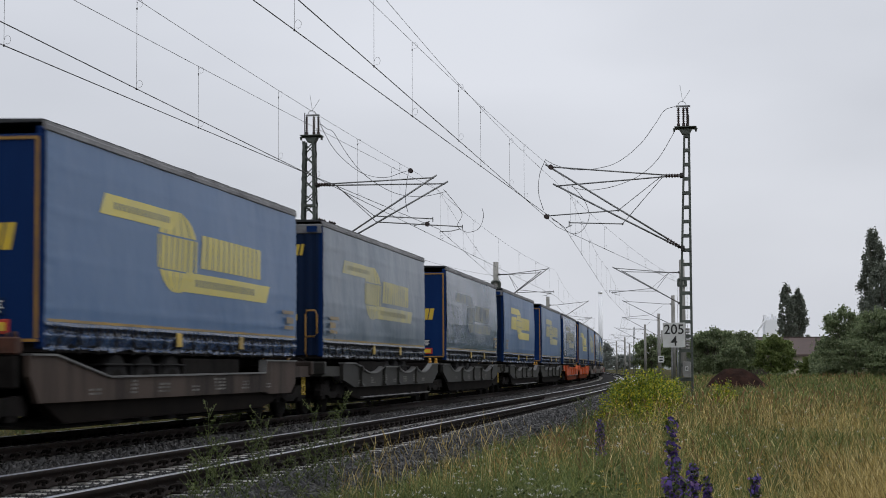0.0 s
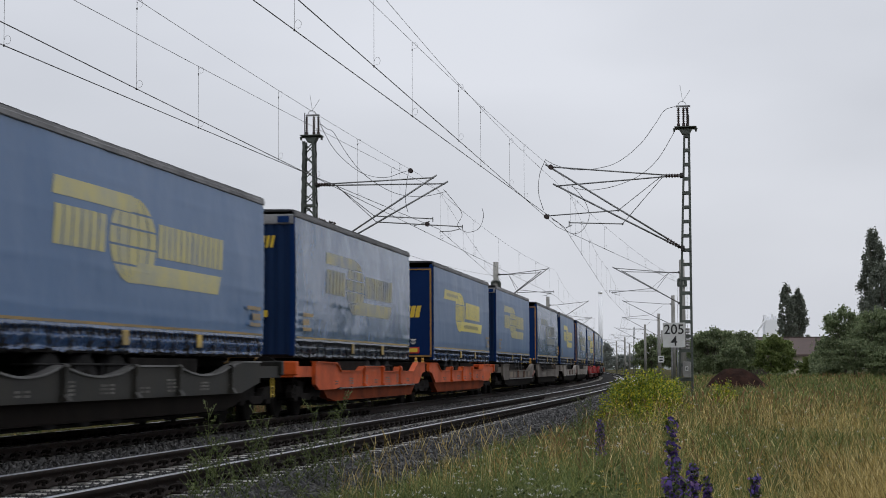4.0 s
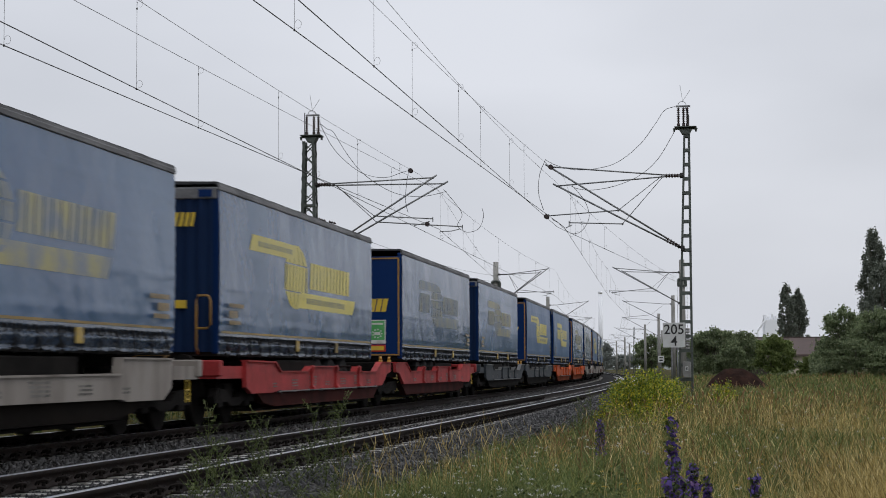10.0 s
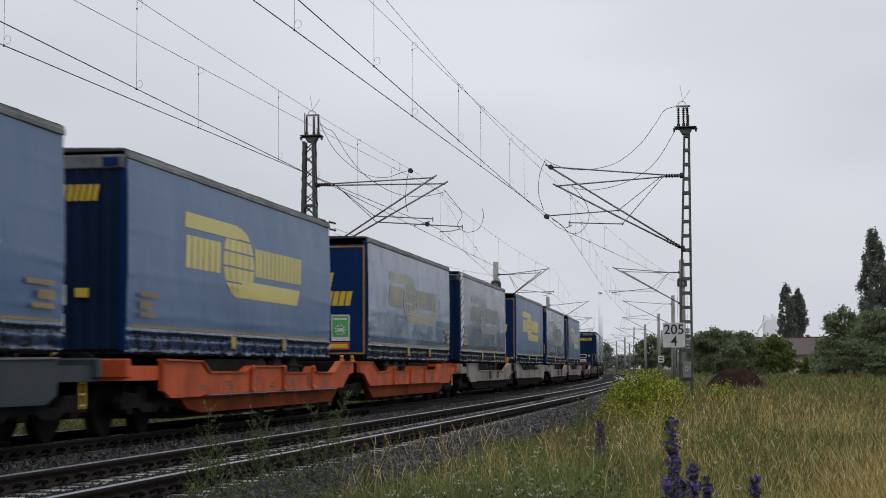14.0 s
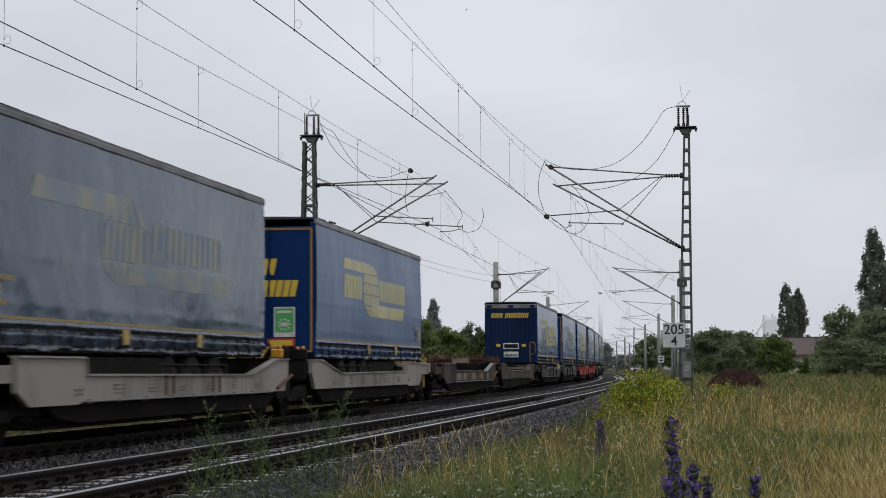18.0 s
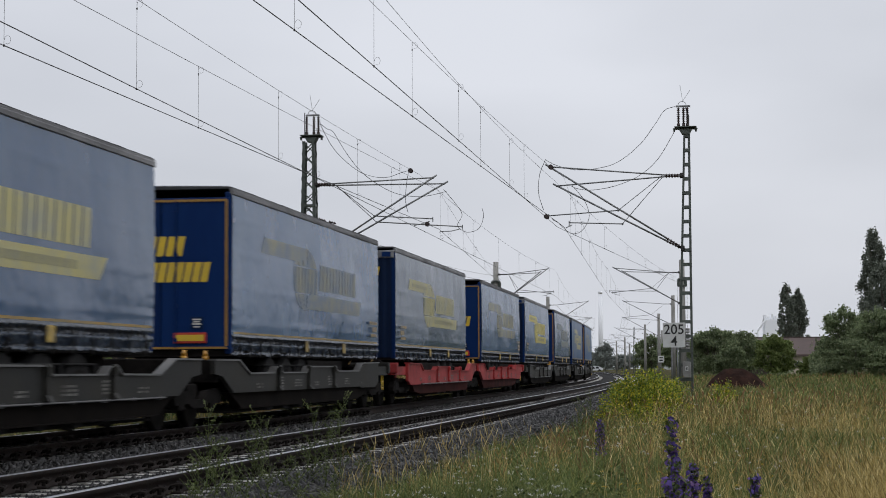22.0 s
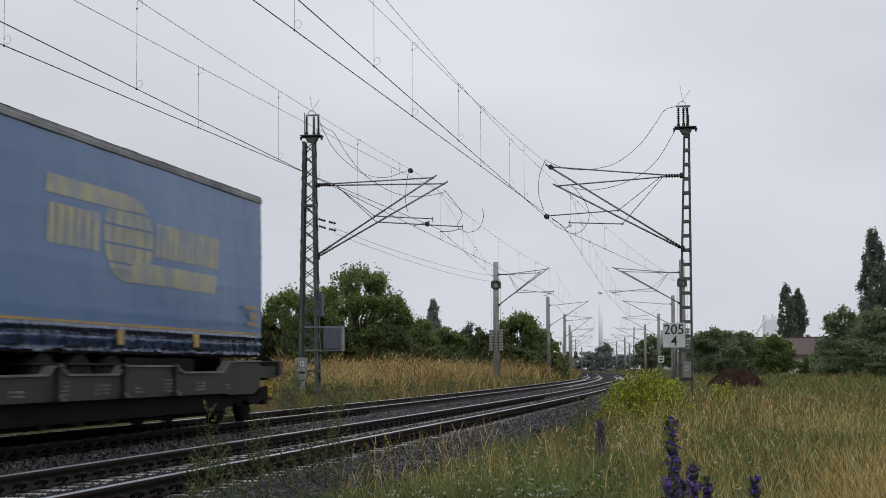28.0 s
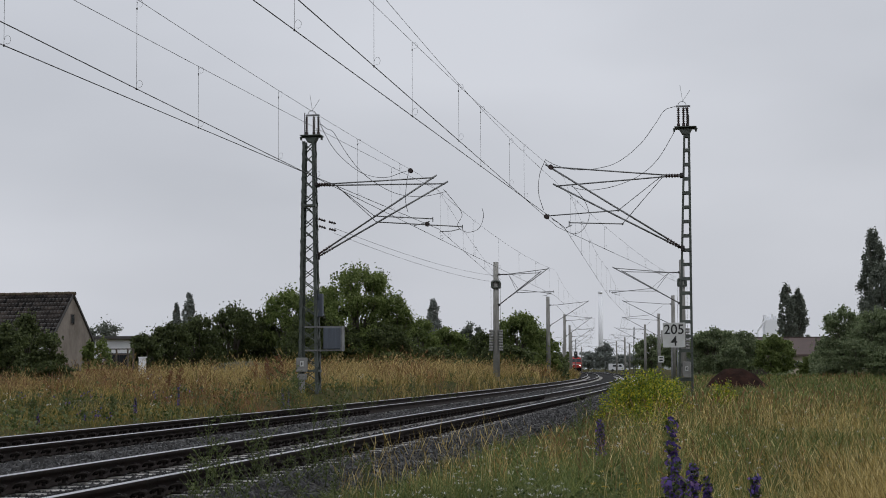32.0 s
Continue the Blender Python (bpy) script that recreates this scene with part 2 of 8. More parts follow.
RAIL = [(-0.034, -0.007), (-0.036, -0.012), (-0.036, -0.045), (-0.010, -0.060), (-0.009, -0.145), (-0.075, -0.160), (-0.075, -0.172),
        (0.075, -0.172), (0.075, -0.160), (0.009, -0.145), (0.010, -0.060), (0.036, -0.045), (0.036, -0.012), (0.034, -0.007)]
HEAD = [(-0.034, -0.006), (-0.022, 0.0), (0.022, 0.0), (0.034, -0.006)]


@lru_cache(None)
def sleeper_mesh():
    bm = bmesh.new()
    poly = [(-1.3, -0.40), (-1.3, -0.205), (-1.25, -0.182), (-0.22, -0.178), (-0.14, -0.195), (0.14, -0.195), (0.22, -0.178), (1.25, -0.182), (1.3, -0.215), (1.3, -0.40)]
    prism(bm, poly, "y", -0.125, 0.125)
    return mesh_of(bm, "sleeper")


@lru_cache(None)
def clip_mesh():
    """A bent spring clip with its bolt and guide plate."""
    bm = bmesh.new()
    box(bm, -0.045, 0.045, -0.050, 0.050, -0.185, -0.160, 0.008)
    tube(bm, (0.0, 0.0, -0.165), (0.0, 0.0, -0.075), 0.020, n=6)
    tube(bm, (0.0, 0.0, -0.118), (0.0, 0.0, -0.096), 0.032, n=6)
    pipe(bm, [(-0.065, -0.03, -0.142), (-0.03, -0.070, -0.108), (0.02, -0.070, -0.092), (0.050, -0.040, -0.098), (0.03, 0.0, -0.130), (0.050, 0.040, -0.098), (0.02, 0.070, -0.092), (-0.03, 0.070, -0.108), (-0.065, 0.03, -0.142)], 0.013, 6)
    return mesh_of(bm, "rail_clip")


PITCH = 0.536


def build_track(off, label, n_clips):
    tr = empty("railway_track")
    tagged(tr, label, "railway track", kind="structure")
    for side in (-1, 1):
        rail = sweep("rail", RAIL, S_RUN, off + side * GAUGE, M_RAIL_SIDE, tr, closed=True)
        rail["label"] = "dark rusty steel rail"
        sweep("rail_head", HEAD, S_RUN, off + side * GAUGE, M_RAIL_TOP, rail)["label"] = "bright worn running surface"
    vs, fs, k = [], [], 0
    base = np.array([v.co for v in sleeper_mesh().vertices])
    clip = clip_mesh()
    for i in range(-30, 420):
        s = 0.19 + i * PITCH
        if i < 130:
            put("sleeper", sleeper_mesh(), M_SLEEPER, tr, m=on_pose(s, off))
        else:
            q = on_pose(s, off)
            vs.append(np.array([q @ Vector(b) for b in base]))
        if i < n_clips - 30:
            for side in (-1, 1):
                for inner in (-1, 1):
                    put("rail_clip", clip, M_CLIP, tr, m=on_pose(s, off) @ pose(side * GAUGE + inner * 0.145, 0, 0.020, 0, 0, 0 if inner > 0 else 180) @ Matrix.Diagonal((1.1, 1.0, 1.0, 1.0)))
    n = len(base)
    tri = np.array([list(p.vertices)[0:1] + list(p.vertices)[j:j + 2] for p in sleeper_mesh().polygons for j in range(1, len(p.vertices) - 1)])
    allv = np.concatenate(vs)
    allf = np.concatenate([tri + n * j for j in range(len(vs))])
    tagged(raw("distant_sleepers", allv, allf, M_SLEEPER, tr), "row of concrete sleepers", kind="stuff")


build_track(0.0, "near track of rusty rails on grey concrete sleepers", 100)
build_track(-GAP, "far track of rusty rails on grey concrete sleepers", 60)


def stones(name, count, s0, s1, lanes, size, seed, cribs=False, power=1.6):
    """Loose stones lying on the bed: squashed eight-faced lumps."""
    rng = np.random.default_rng(seed)
    s = s0 + (s1 - s0) * rng.random(count) ** power
    if cribs:
        s = 0.19 + (np.round((s - 0.19) / PITCH) + 0.5 + 0.27 * (2 * rng.random(count) - 1)) * PITCH
    lane = rng.integers(0, len(lanes), count)
    lo, hi = np.array([l[0] for l in lanes])[lane], np.array([l[1] for l in lanes])[lane]
    o = lo + (hi - lo) * rng.random(count)
    z = np.interp(o, [b[0] for b in bed], [b[1] for b in bed]) + (0.0 if cribs else 0.004)
    c = on_np(s, o, z)
    base = np.array([[1, 0, 0], [-1, 0, 0], [0, 1, 0], [0, -1, 0], [0, 0, 1], [0, 0, -1]], float)
    tri = np.array([[0, 2, 4], [2, 1, 4], [1, 3, 4], [3, 0, 4], [2, 0, 5], [1, 2, 5], [3, 1, 5], [0, 3, 5]])
    q = rng.normal(size=(count, 3, 3))
    q = np.linalg.qr(q)[0]
    sz = size * (0.6 + 0.9 * rng.random((count, 1, 1))) * (0.6 + 0.8 * rng.random((count, 1, 3)))
    v = (base[None] * sz * (0.75 + 0.5 * rng.random((count, 6, 1)))) @ q + c[:, None, :]
    f = tri[None] + 6 * np.arange(count)[:, None, None]
    return tagged(raw(name, v.reshape(-1, 3), f.reshape(-1, 3), M_STONE), "loose dark wet ballast stones between and beside the rails", "stones", kind="stuff")


stones("ballast_stones", 66000, -17, 80, [(-GAP + 1.3, -1.3), (-GAP + 1.3, -1.3), (1.32, 2.6), (1.32, 2.6), (-GAP - 2.2, -GAP - 1.3)], 0.048, 5)
stones("middle_stones", 12000, -17, 80, [(-0.28, 0.28), (-0.28, 0.28), (-GAP - 0.28, -GAP + 0.28)], 0.019, 8, False, 1.3)
stones("crib_stones", 26000, -17, 95, [(-0.66, -0.34), (0.34, 0.66), (0.86, 1.2), (0.86, 1.2), (-1.2, -0.86)], 0.022, 6, True, 1.3)
stones("crib_stones", 14000, -10, 70, [(-GAP - 0.66, -GAP - 0.34), (-GAP + 0.34, -GAP + 0.66), (-GAP + 0.86, -GAP + 1.2)], 0.022, 7, True, 1.2)

# ---- the train: twin pocket wagons with curtain-sided trailers ----
def tarp(name, c1, c2, rough, rough2, spec, spread=(0.34, 0.68), depth=0.09):
    return mat(name, c1, c2, rough=rough, rough2=rough2, scale=0.38, stretch=(1, 0.75, 0.8), bump=0.45, bump_scale=0.75, bump_depth=depth, spread=spread, rand=0.12, spec=spec, fine=0.07)


M_TARP = {
    "clean": tarp("blue_tarpaulin", (0.038, 0.106, 0.235), (0.075, 0.145, 0.275), 0.26, 0.50, 0.36),
    "worn": tarp("worn_blue_tarpaulin", (0.022, 0.074, 0.172), (0.066, 0.130, 0.235), 0.13, 0.34, 0.50, (0.38, 0.74), 0.16),
    "dirty": tarp("dirty_grey_tarpaulin", (0.014, 0.046, 0.095), (0.062, 0.108, 0.170), 0.14, 0.36, 0.50, (0.36, 0.72), 0.16),
    "dull": tarp("grey_faded_tarpaulin", (0.020, 0.050, 0.092), (0.055, 0.094, 0.140), 0.18, 0.40, 0.42, (0.34, 0.68), 0.14),
}
M_SKIRT = mat("crumpled_dark_tarpaulin", (0.012, 0.024, 0.046), (0.045, 0.066, 0.100), rough=0.14, rough2=0.34, scale=2.3, bump=1.0, bump_scale=6, bump_depth=0.03, rand=0.2, spec=0.65, spread=(0.4, 0.7))
M_SKIRT_BLUE = mat("crumpled_blue_tarpaulin", (0.012, 0.036, 0.10), (0.040, 0.085, 0.18), rough=0.14, rough2=0.34, scale=2.3, bump=1.0, bump_scale=6, bump_depth=0.03, rand=0.2, spec=0.6, spread=(0.4, 0.7))
M_LOGO = {
    "strong": mat("yellow_print", (0.60, 0.50, 0.08), (0.52, 0.45, 0.12), rough=0.4, scale=1.2, rand=0.1),
    "medium": mat("worn_yellow_print", (0.44, 0.39, 0.13), (0.24, 0.26, 0.24), rough=0.4, scale=1.6, spread=(0.4, 0.75)),
    "faint": mat("faded_yellow_print", (0.34, 0.30, 0.12), (0.15, 0.18, 0.22), rough=0.4, scale=1.8, spread=(0.35, 0.62)),
    "ghost": mat("almost_washed_out_print", (0.25, 0.235, 0.14), (0.11, 0.155, 0.22), rough=0.4, scale=2.0, spread=(0.35, 0.6)),
}
M_FAINT_INK = mat("faded_blue_lettering", (0.30, 0.27, 0.11), (0.20, 0.20, 0.13), rough=0.4, scale=3.0)
M_STRIPE = mat("ochre_stripe", (0.34, 0.21, 0.045), (0.20, 0.15, 0.07), rough=0.5, scale=1.2, rand=0.2)
M_DOOR = mat("deep_blue_paint", (0.0015, 0.016, 0.078), (0.003, 0.022, 0.092), rough=0.5, rough2=0.65, spec=0.10, scale=1.2, stretch=(1, 1, 0.3), rand=0.15)
M_BULK = mat("dark_navy_bulkhead_paint", (0.002, 0.010, 0.036), (0.004, 0.016, 0.050), rough=0.5, rough2=0.65, spec=0.12, scale=1.2, stretch=(1, 1, 0.3), rand=0.3)
M_YELLOW = mat("yellow_paint", (0.62, 0.42, 0.02), (0.5, 0.36, 0.05), rough=0.45, scale=4)
M_TAB = mat("worn_ochre_tab", (0.40, 0.27, 0.05), (0.14, 0.11, 0.06), rough=0.6, scale=3.5, spread=(0.4, 0.65), rand=0.3)
M_AMBER = mat("amber_plastic", (0.55, 0.28, 0.02), (0.36, 0.17, 0.02), rough=0.35, scale=6)
M_ORANGE_EDGE = mat("dull_orange_edge", (0.33, 0.17, 0.02), (0.22, 0.12, 0.03), rough=0.5, scale=3)
M_GREY_RAIL = mat("grey_roof_rail", (0.22, 0.22, 0.225), (0.085, 0.085, 0.09), rough=0.6, spec=0.3, scale=2.0, stretch=(1, 0.4, 1), rand=0.3)
M_ROOF = mat("dark_roof_sheet", (0.022, 0.023, 0.026), (0.05, 0.05, 0.053), rough=0.7, spec=0.3, scale=1.0)
M_WHITE = mat("dirty_white_paint", (0.62, 0.62, 0.60), (0.42, 0.41, 0.38), rough=0.5, scale=6)
M_GREEN = mat("green_panel", (0.06, 0.30, 0.08), (0.09, 0.36, 0.11), rough=0.4, scale=8)
M_RED_PLATE = mat("red_marker", (0.42, 0.035, 0.02), (0.35, 0.03, 0.02), rough=0.4, scale=8)
M_BLACK = mat("black_rubber", (0.008, 0.008, 0.009), (0.018, 0.017, 0.016), rough=0.85, spec=0.15, scale=6)
# near-black: the deep shade under the vehicles is put into the colour
M_UNDER = mat("shaded_grimy_underframe", (0.007, 0.0065, 0.006), (0.016, 0.014, 0.013), rough=0.95, spec=0.06, scale=3, bump=0.2)
M_STENCIL = mat("faded_stencil_paint", (0.20, 0.195, 0.18), (0.06, 0.057, 0.052), rough=0.7, spec=0.2, scale=5, spread=(0.38, 0.6))
M_STEEL = mat("dull_steel", (0.055, 0.052, 0.05), (0.03, 0.028, 0.026), rough=0.5, metal=0.5, scale=6)

LEN, HALF_W = 13.62, 1.27
Z_BOT, Z_STRIPE, Z_TOP = 1.23, 1.60, 4.21


def bulge(y, z, seed):
    """How far the curtain stands out at (y, z)."""
    u, w = y / LEN, (z - Z_BOT) / (Z_TOP - Z_BOT)
    belly = 0.085 * math.sin(math.pi * w) * (0.5 + 0.5 * math.sin(math.pi * u)) * (0.6 + 0.5 * noise.noise((u * 4 + seed * 9.1, w * 1.3, seed)))
    ripple = 0.010 * noise.noise((y * 0.9 + seed * 5, z * 0.8, 3.3 + seed)) + 0.004 * noise.noise((y * 2.6 + seed, z * 1.7, 7.7))
    end = max(math.exp(-(y / 0.22) ** 2), math.exp(-((LEN - y) / 0.22) ** 2))
    pucker = 0.005 * end * math.sin(z * 38 + 2.0 * seed)
    slat = 0.007 * math.exp(-((((z - 0.25) % 0.62) - 0.31) / 0.05) ** 2) * (0.5 + 0.8 * noise.noise((y * 0.5, seed * 2.0, round((z - 0.25) / 0.62))))
    return belly + ripple + pucker + slat


def panel(bm, y0, y1, z0, z1, nyy, nzz, f, shear=0.0):
    g = []
    for j in range(nzz + 1):
        z = z0 + (z1 - z0) * j / nzz
        row = []
        for i in range(nyy + 1):
            y = y0 + (y1 - y0) * i / nyy + shear * (z - z0)
            row.append(bm.verts.new((f(y, z), y, z)))
        g.append(row)
    for j in range(nzz):
        for i in range(nyy):
            fc = bm.faces.new((g[j][i], g[j][i + 1], g[j + 1][i + 1], g[j + 1][i]))
            fc.smooth = True


@lru_cache(None)
def curtain_mesh(seed):
    bm = bmesh.new()
    panel(bm, 0.0, LEN, Z_STRIPE, Z_TOP - 0.13, 110, 46, lambda y, z: HALF_W + bulge(y, z, seed))
    box(bm, HALF_W - 0.05, HALF_W - 0.035, 0.02, LEN - 0.02, Z_STRIPE, Z_TOP - 0.13)
    return mesh_of(bm, "curtain")


@lru_cache(None)
def skirt_mesh(seed):
    """The gathered lower edge: upright gathers between the buckle straps, flapping at the hem."""
    bm = bmesh.new()

    def f(y, z):
        w = 1 - (z - Z_BOT) / (Z_STRIPE - Z_BOT)
        q = math.pi * y / 0.25 + 0.9 * noise.noise((y * 0.9, seed, 0))
        g = abs(math.sin(q))
        wave = 0.05 * noise.noise((y * 1.1, seed * 2.0, 5.0)) + 0.03 * math.sin(q * 2)
        roll = float(np.interp(w + wave, (-0.1, 0.0, 0.16, 0.30, 0.46, 0.62, 0.84, 0.93, 1.1), (0.0, 0.0, 0.012, -0.030, 0.026, 0.012, -0.014, 0.004, 0.034)))
        slack = 0.55 + 0.75 * noise.noise((y * 0.55, seed * 3.0, 9.0))
        gather = 0.030 * (g - 0.6) * math.exp(-((w - 0.34) / 0.24) ** 2)
        crease = 0.016 * noise.noise((y * 5.0 + 3 * w, z * 7.0, seed * 1.3)) * smooth(0.15, 0.5, w)
        return HALF_W + bulge(y, z, seed) + roll * (0.6 + slack) + gather + crease - 0.012 * w
    panel(bm, 0.0, LEN, Z_BOT, Z_STRIPE, 330, 20, f)
    for v in bm.verts:
        if v.co.z < Z_BOT + 0.02:
            v.co.z += 0.045 * noise.noise((v.co.y * 1.7, seed * 3.0, 0)) + 0.03 * abs(math.sin(math.pi * v.co.y / 0.25))
    return mesh_of(bm, "curtain_skirt")


@lru_cache(None)
def eyelet_mesh(seed):
    """The row of short dark closing loops under the stripe, and the bright rolled hem."""
    bm = bmesh.new()
    for i in range(52):
        y = 0.30 + i * 0.25
        a = HALF_W + bulge(y, Z_STRIPE, seed) + 0.012
        prism(bm, [(y - 0.022, Z_STRIPE - 0.05), (y + 0.030, Z_STRIPE - 0.045), (y + 0.055, Z_STRIPE - 0.125), (y + 0.018, Z_STRIPE - 0.15)], "x", a, a + 0.022)
    return mesh_of(bm, "closing_loops")


@lru_cache(None)
def stripe_mesh(seed):
    bm = bmesh.new()
    panel(bm, 0.1, LEN - 0.1, Z_STRIPE + 0.005, Z_STRIPE + 0.042, 100, 1, lambda y, z: HALF_W + bulge(y, z, seed) + 0.005)
    return mesh_of(bm, "stripe")


@lru_cache(None)
def strap_mesh():
    bm = bmesh.new()
    box(bm, HALF_W + 0.02, HALF_W + 0.04, -0.018, 0.018, Z_BOT - 0.05, Z_STRIPE - 0.10, 0.006)
    box(bm, HALF_W + 0.04, HALF_W + 0.06, -0.022, 0.022, Z_BOT + 0.08, Z_BOT + 0.15, 0.006)
    return mesh_of(bm, "strap")


@lru_cache(None)
def tab_mesh():
    bm = bmesh.new()
    box(bm, HALF_W + 0.05, HALF_W + 0.075, -0.13, 0.13, Z_BOT + 0.10, Z_STRIPE - 0.05, 0.01)
    return mesh_of(bm, "marker_tab")


def word(bm, y0, z0, h, pitch, count, f, wfrac=0.8, lean=0.12):
    """A row of plain slanting bars, two for each letter of a printed name."""
    for i in range(count):
        for k in (0.0, 0.5):
            y = y0 + (i + k) * pitch
            panel(bm, y, y + pitch * 0.5 * wfrac, z0, z0 + h, 1, 4, f, lean)


def bars(bm, y0, y1, z0, z1, f, lean=0.5):
    panel(bm, y0, y1, z0, z1, max(2, int((y1 - y0) / 0.25)), 2, f, lean)


def globe(bm, yc, zc, ry, rz, f, cuts):
    """A disc cut across by thin gaps and along by curved meridians."""
    ribs = [(-1.0, -0.68), (-0.63, -0.24), (-0.20, 0.20), (0.24, 0.63), (0.68, 1.0)]
    for a, b in cuts:
        for r0, r1 in ribs:
            g = []
            for j in range(5):
                z = zc + rz * (a + (b - a) * j / 4)
                hw = ry * math.sqrt(max(0.0, 1 - ((z - zc) / rz) ** 2))
                ys = [yc + hw * (r0 + (r1 - r0) * i / 3) for i in range(4)]
                g.append([bm.verts.new((f(y, z), y, z)) for y in ys])
            for j in range(4):
                for i in range(3):
                    bm.faces.new((g[j][i], g[j][i + 1], g[j + 1][i + 1], g[j + 1][i]))


@lru_cache(None)
def logo_meshes(design, seed):
    def f(y, z):
        return HALF_W + bulge(min(max(y, 0), LEN), z, seed) + 0.006
    out = []
    def g(y, z):
        return f(y, z) + 0.004
    if design == "old":
        spans = ((1.97, 5.35, 3.16, 3.46, 0.75), (5.75, 11.15, 2.22, 2.54, 0.9))
        disc = (5.57, 2.83, 1.04, 0.65, [(-0.98, -0.48), (0.40, 0.98)])
        words = ((4.70, 2.54, 0.52, 0.57, 3), (6.80, 2.64, 0.55, 0.665, 6))
        small = ((2.55, 3.26, 0.10, 14), (6.5, 2.325, 0.12, 20))
    else:
        spans = ((2.75, 5.9, 3.27, 3.52, 0.3), (6.0, 10.45, 2.25, 2.56, 0.6))
        disc = (6.0, 2.87, 1.07, 0.64, [(-0.98, -0.60), (-0.55, -0.18), (-0.13, 0.24), (0.29, 0.60), (0.65, 0.98)])
        words = ((2.80, 2.62, 0.53, 0.66, 3), (7.15, 2.68, 0.52, 0.60, 6))
        small = ()
    for y0, y1, z0, z1, lean in spans:
        bm = bmesh.new()
        bars(bm, y0, y1, z0, z1, f, lean)
        out.append(("logo_bar", bm))
    bm = bmesh.new()
    globe(bm, *disc[:4], f, disc[4])
    if design == "old":
        for y0, y1 in ((4.56, 4.66), (6.48, 6.58)):
            panel(bm, y0, y1, 2.55, 3.06, 1, 3, f, 0.0)
    out.append(("logo_disc", bm))
    for a in words:
        bm = bmesh.new()
        word(bm, *a, f, 0.84, 0.1)
        out.append(("printed_name", bm))
    for y0, z0, h, n in small:
        bm = bmesh.new()
        for i in range(n):
            panel(bm, y0 + i * 0.19, y0 + i * 0.19 + 0.14, z0, z0 + h, 1, 1, g, 0.1)
        out.append(("bar_lettering", bm))
    return [(n, mesh_of(b, n)) for n, b in out]


@lru_cache(None)
def side_print_mesh(lead):
    """Lines of small print as plain bars near the bulkhead end."""
    bm = bmesh.new()
    for z, h, n in ((2.06, 0.07, 5), (1.88, 0.12, 3), (1.76, 0.07, 4)):
        for i in range(n):
            y = 0.45 + i * 0.19
            y0, y1 = (y, y + 0.15) if lead else (LEN - y - 0.15, LEN - y)
            panel(bm, y0, y1, z, z + h, 1, 1, lambda a, b: HALF_W + 0.075)
    return mesh_of(bm, "side_print")


@lru_cache(None)
def roof_mesh():
    bm = bmesh.new()
    poly = [(-HALF_W, Z_TOP - 0.04), (-HALF_W, Z_TOP - 0.012), (-HALF_W + 0.05, Z_TOP), (0, Z_TOP + 0.03), (HALF_W - 0.05, Z_TOP), (HALF_W, Z_TOP - 0.012), (HALF_W, Z_TOP - 0.04)]
    n = 60
    rows = []
    for i in range(n + 1):
        y = LEN * i / n
        dz = 0.007 * noise.noise((y * 1.4, 0.3, 2.0)) + 0.007 * noise.noise((y * 3.7, 1.3, 4.0))
        rows.append([bm.verts.new((x, y, z + (dz if 0 < i < n and z > Z_TOP - 0.03 else 0.0))) for x, z in poly])
    m = len(poly)
    for a, b in zip(rows, rows[1:]):
        for k in range(m):
            bm.faces.new((a[k], b[k], b[(k + 1) % m], a[(k + 1) % m]))
    bm.faces.new(rows[0])
    bm.faces.new(rows[-1][::-1])
    bmesh.ops.recalc_face_normals(bm, faces=bm.faces)
    return mesh_of(bm, "roof")


@lru_cache(None)
def roof_rail_mesh():
    bm = bmesh.new()
    box(bm, HALF_W - 0.03, HALF_W + 0.030, -0.02, LEN + 0.02, Z_TOP - 0.15, Z_TOP - 0.065, 0.012)
    box(bm, HALF_W - 0.03, HALF_W + 0.018, -0.02, LEN + 0.02, Z_TOP - 0.065, Z_TOP - 0.03)
    return mesh_of(bm, "roof_rail")


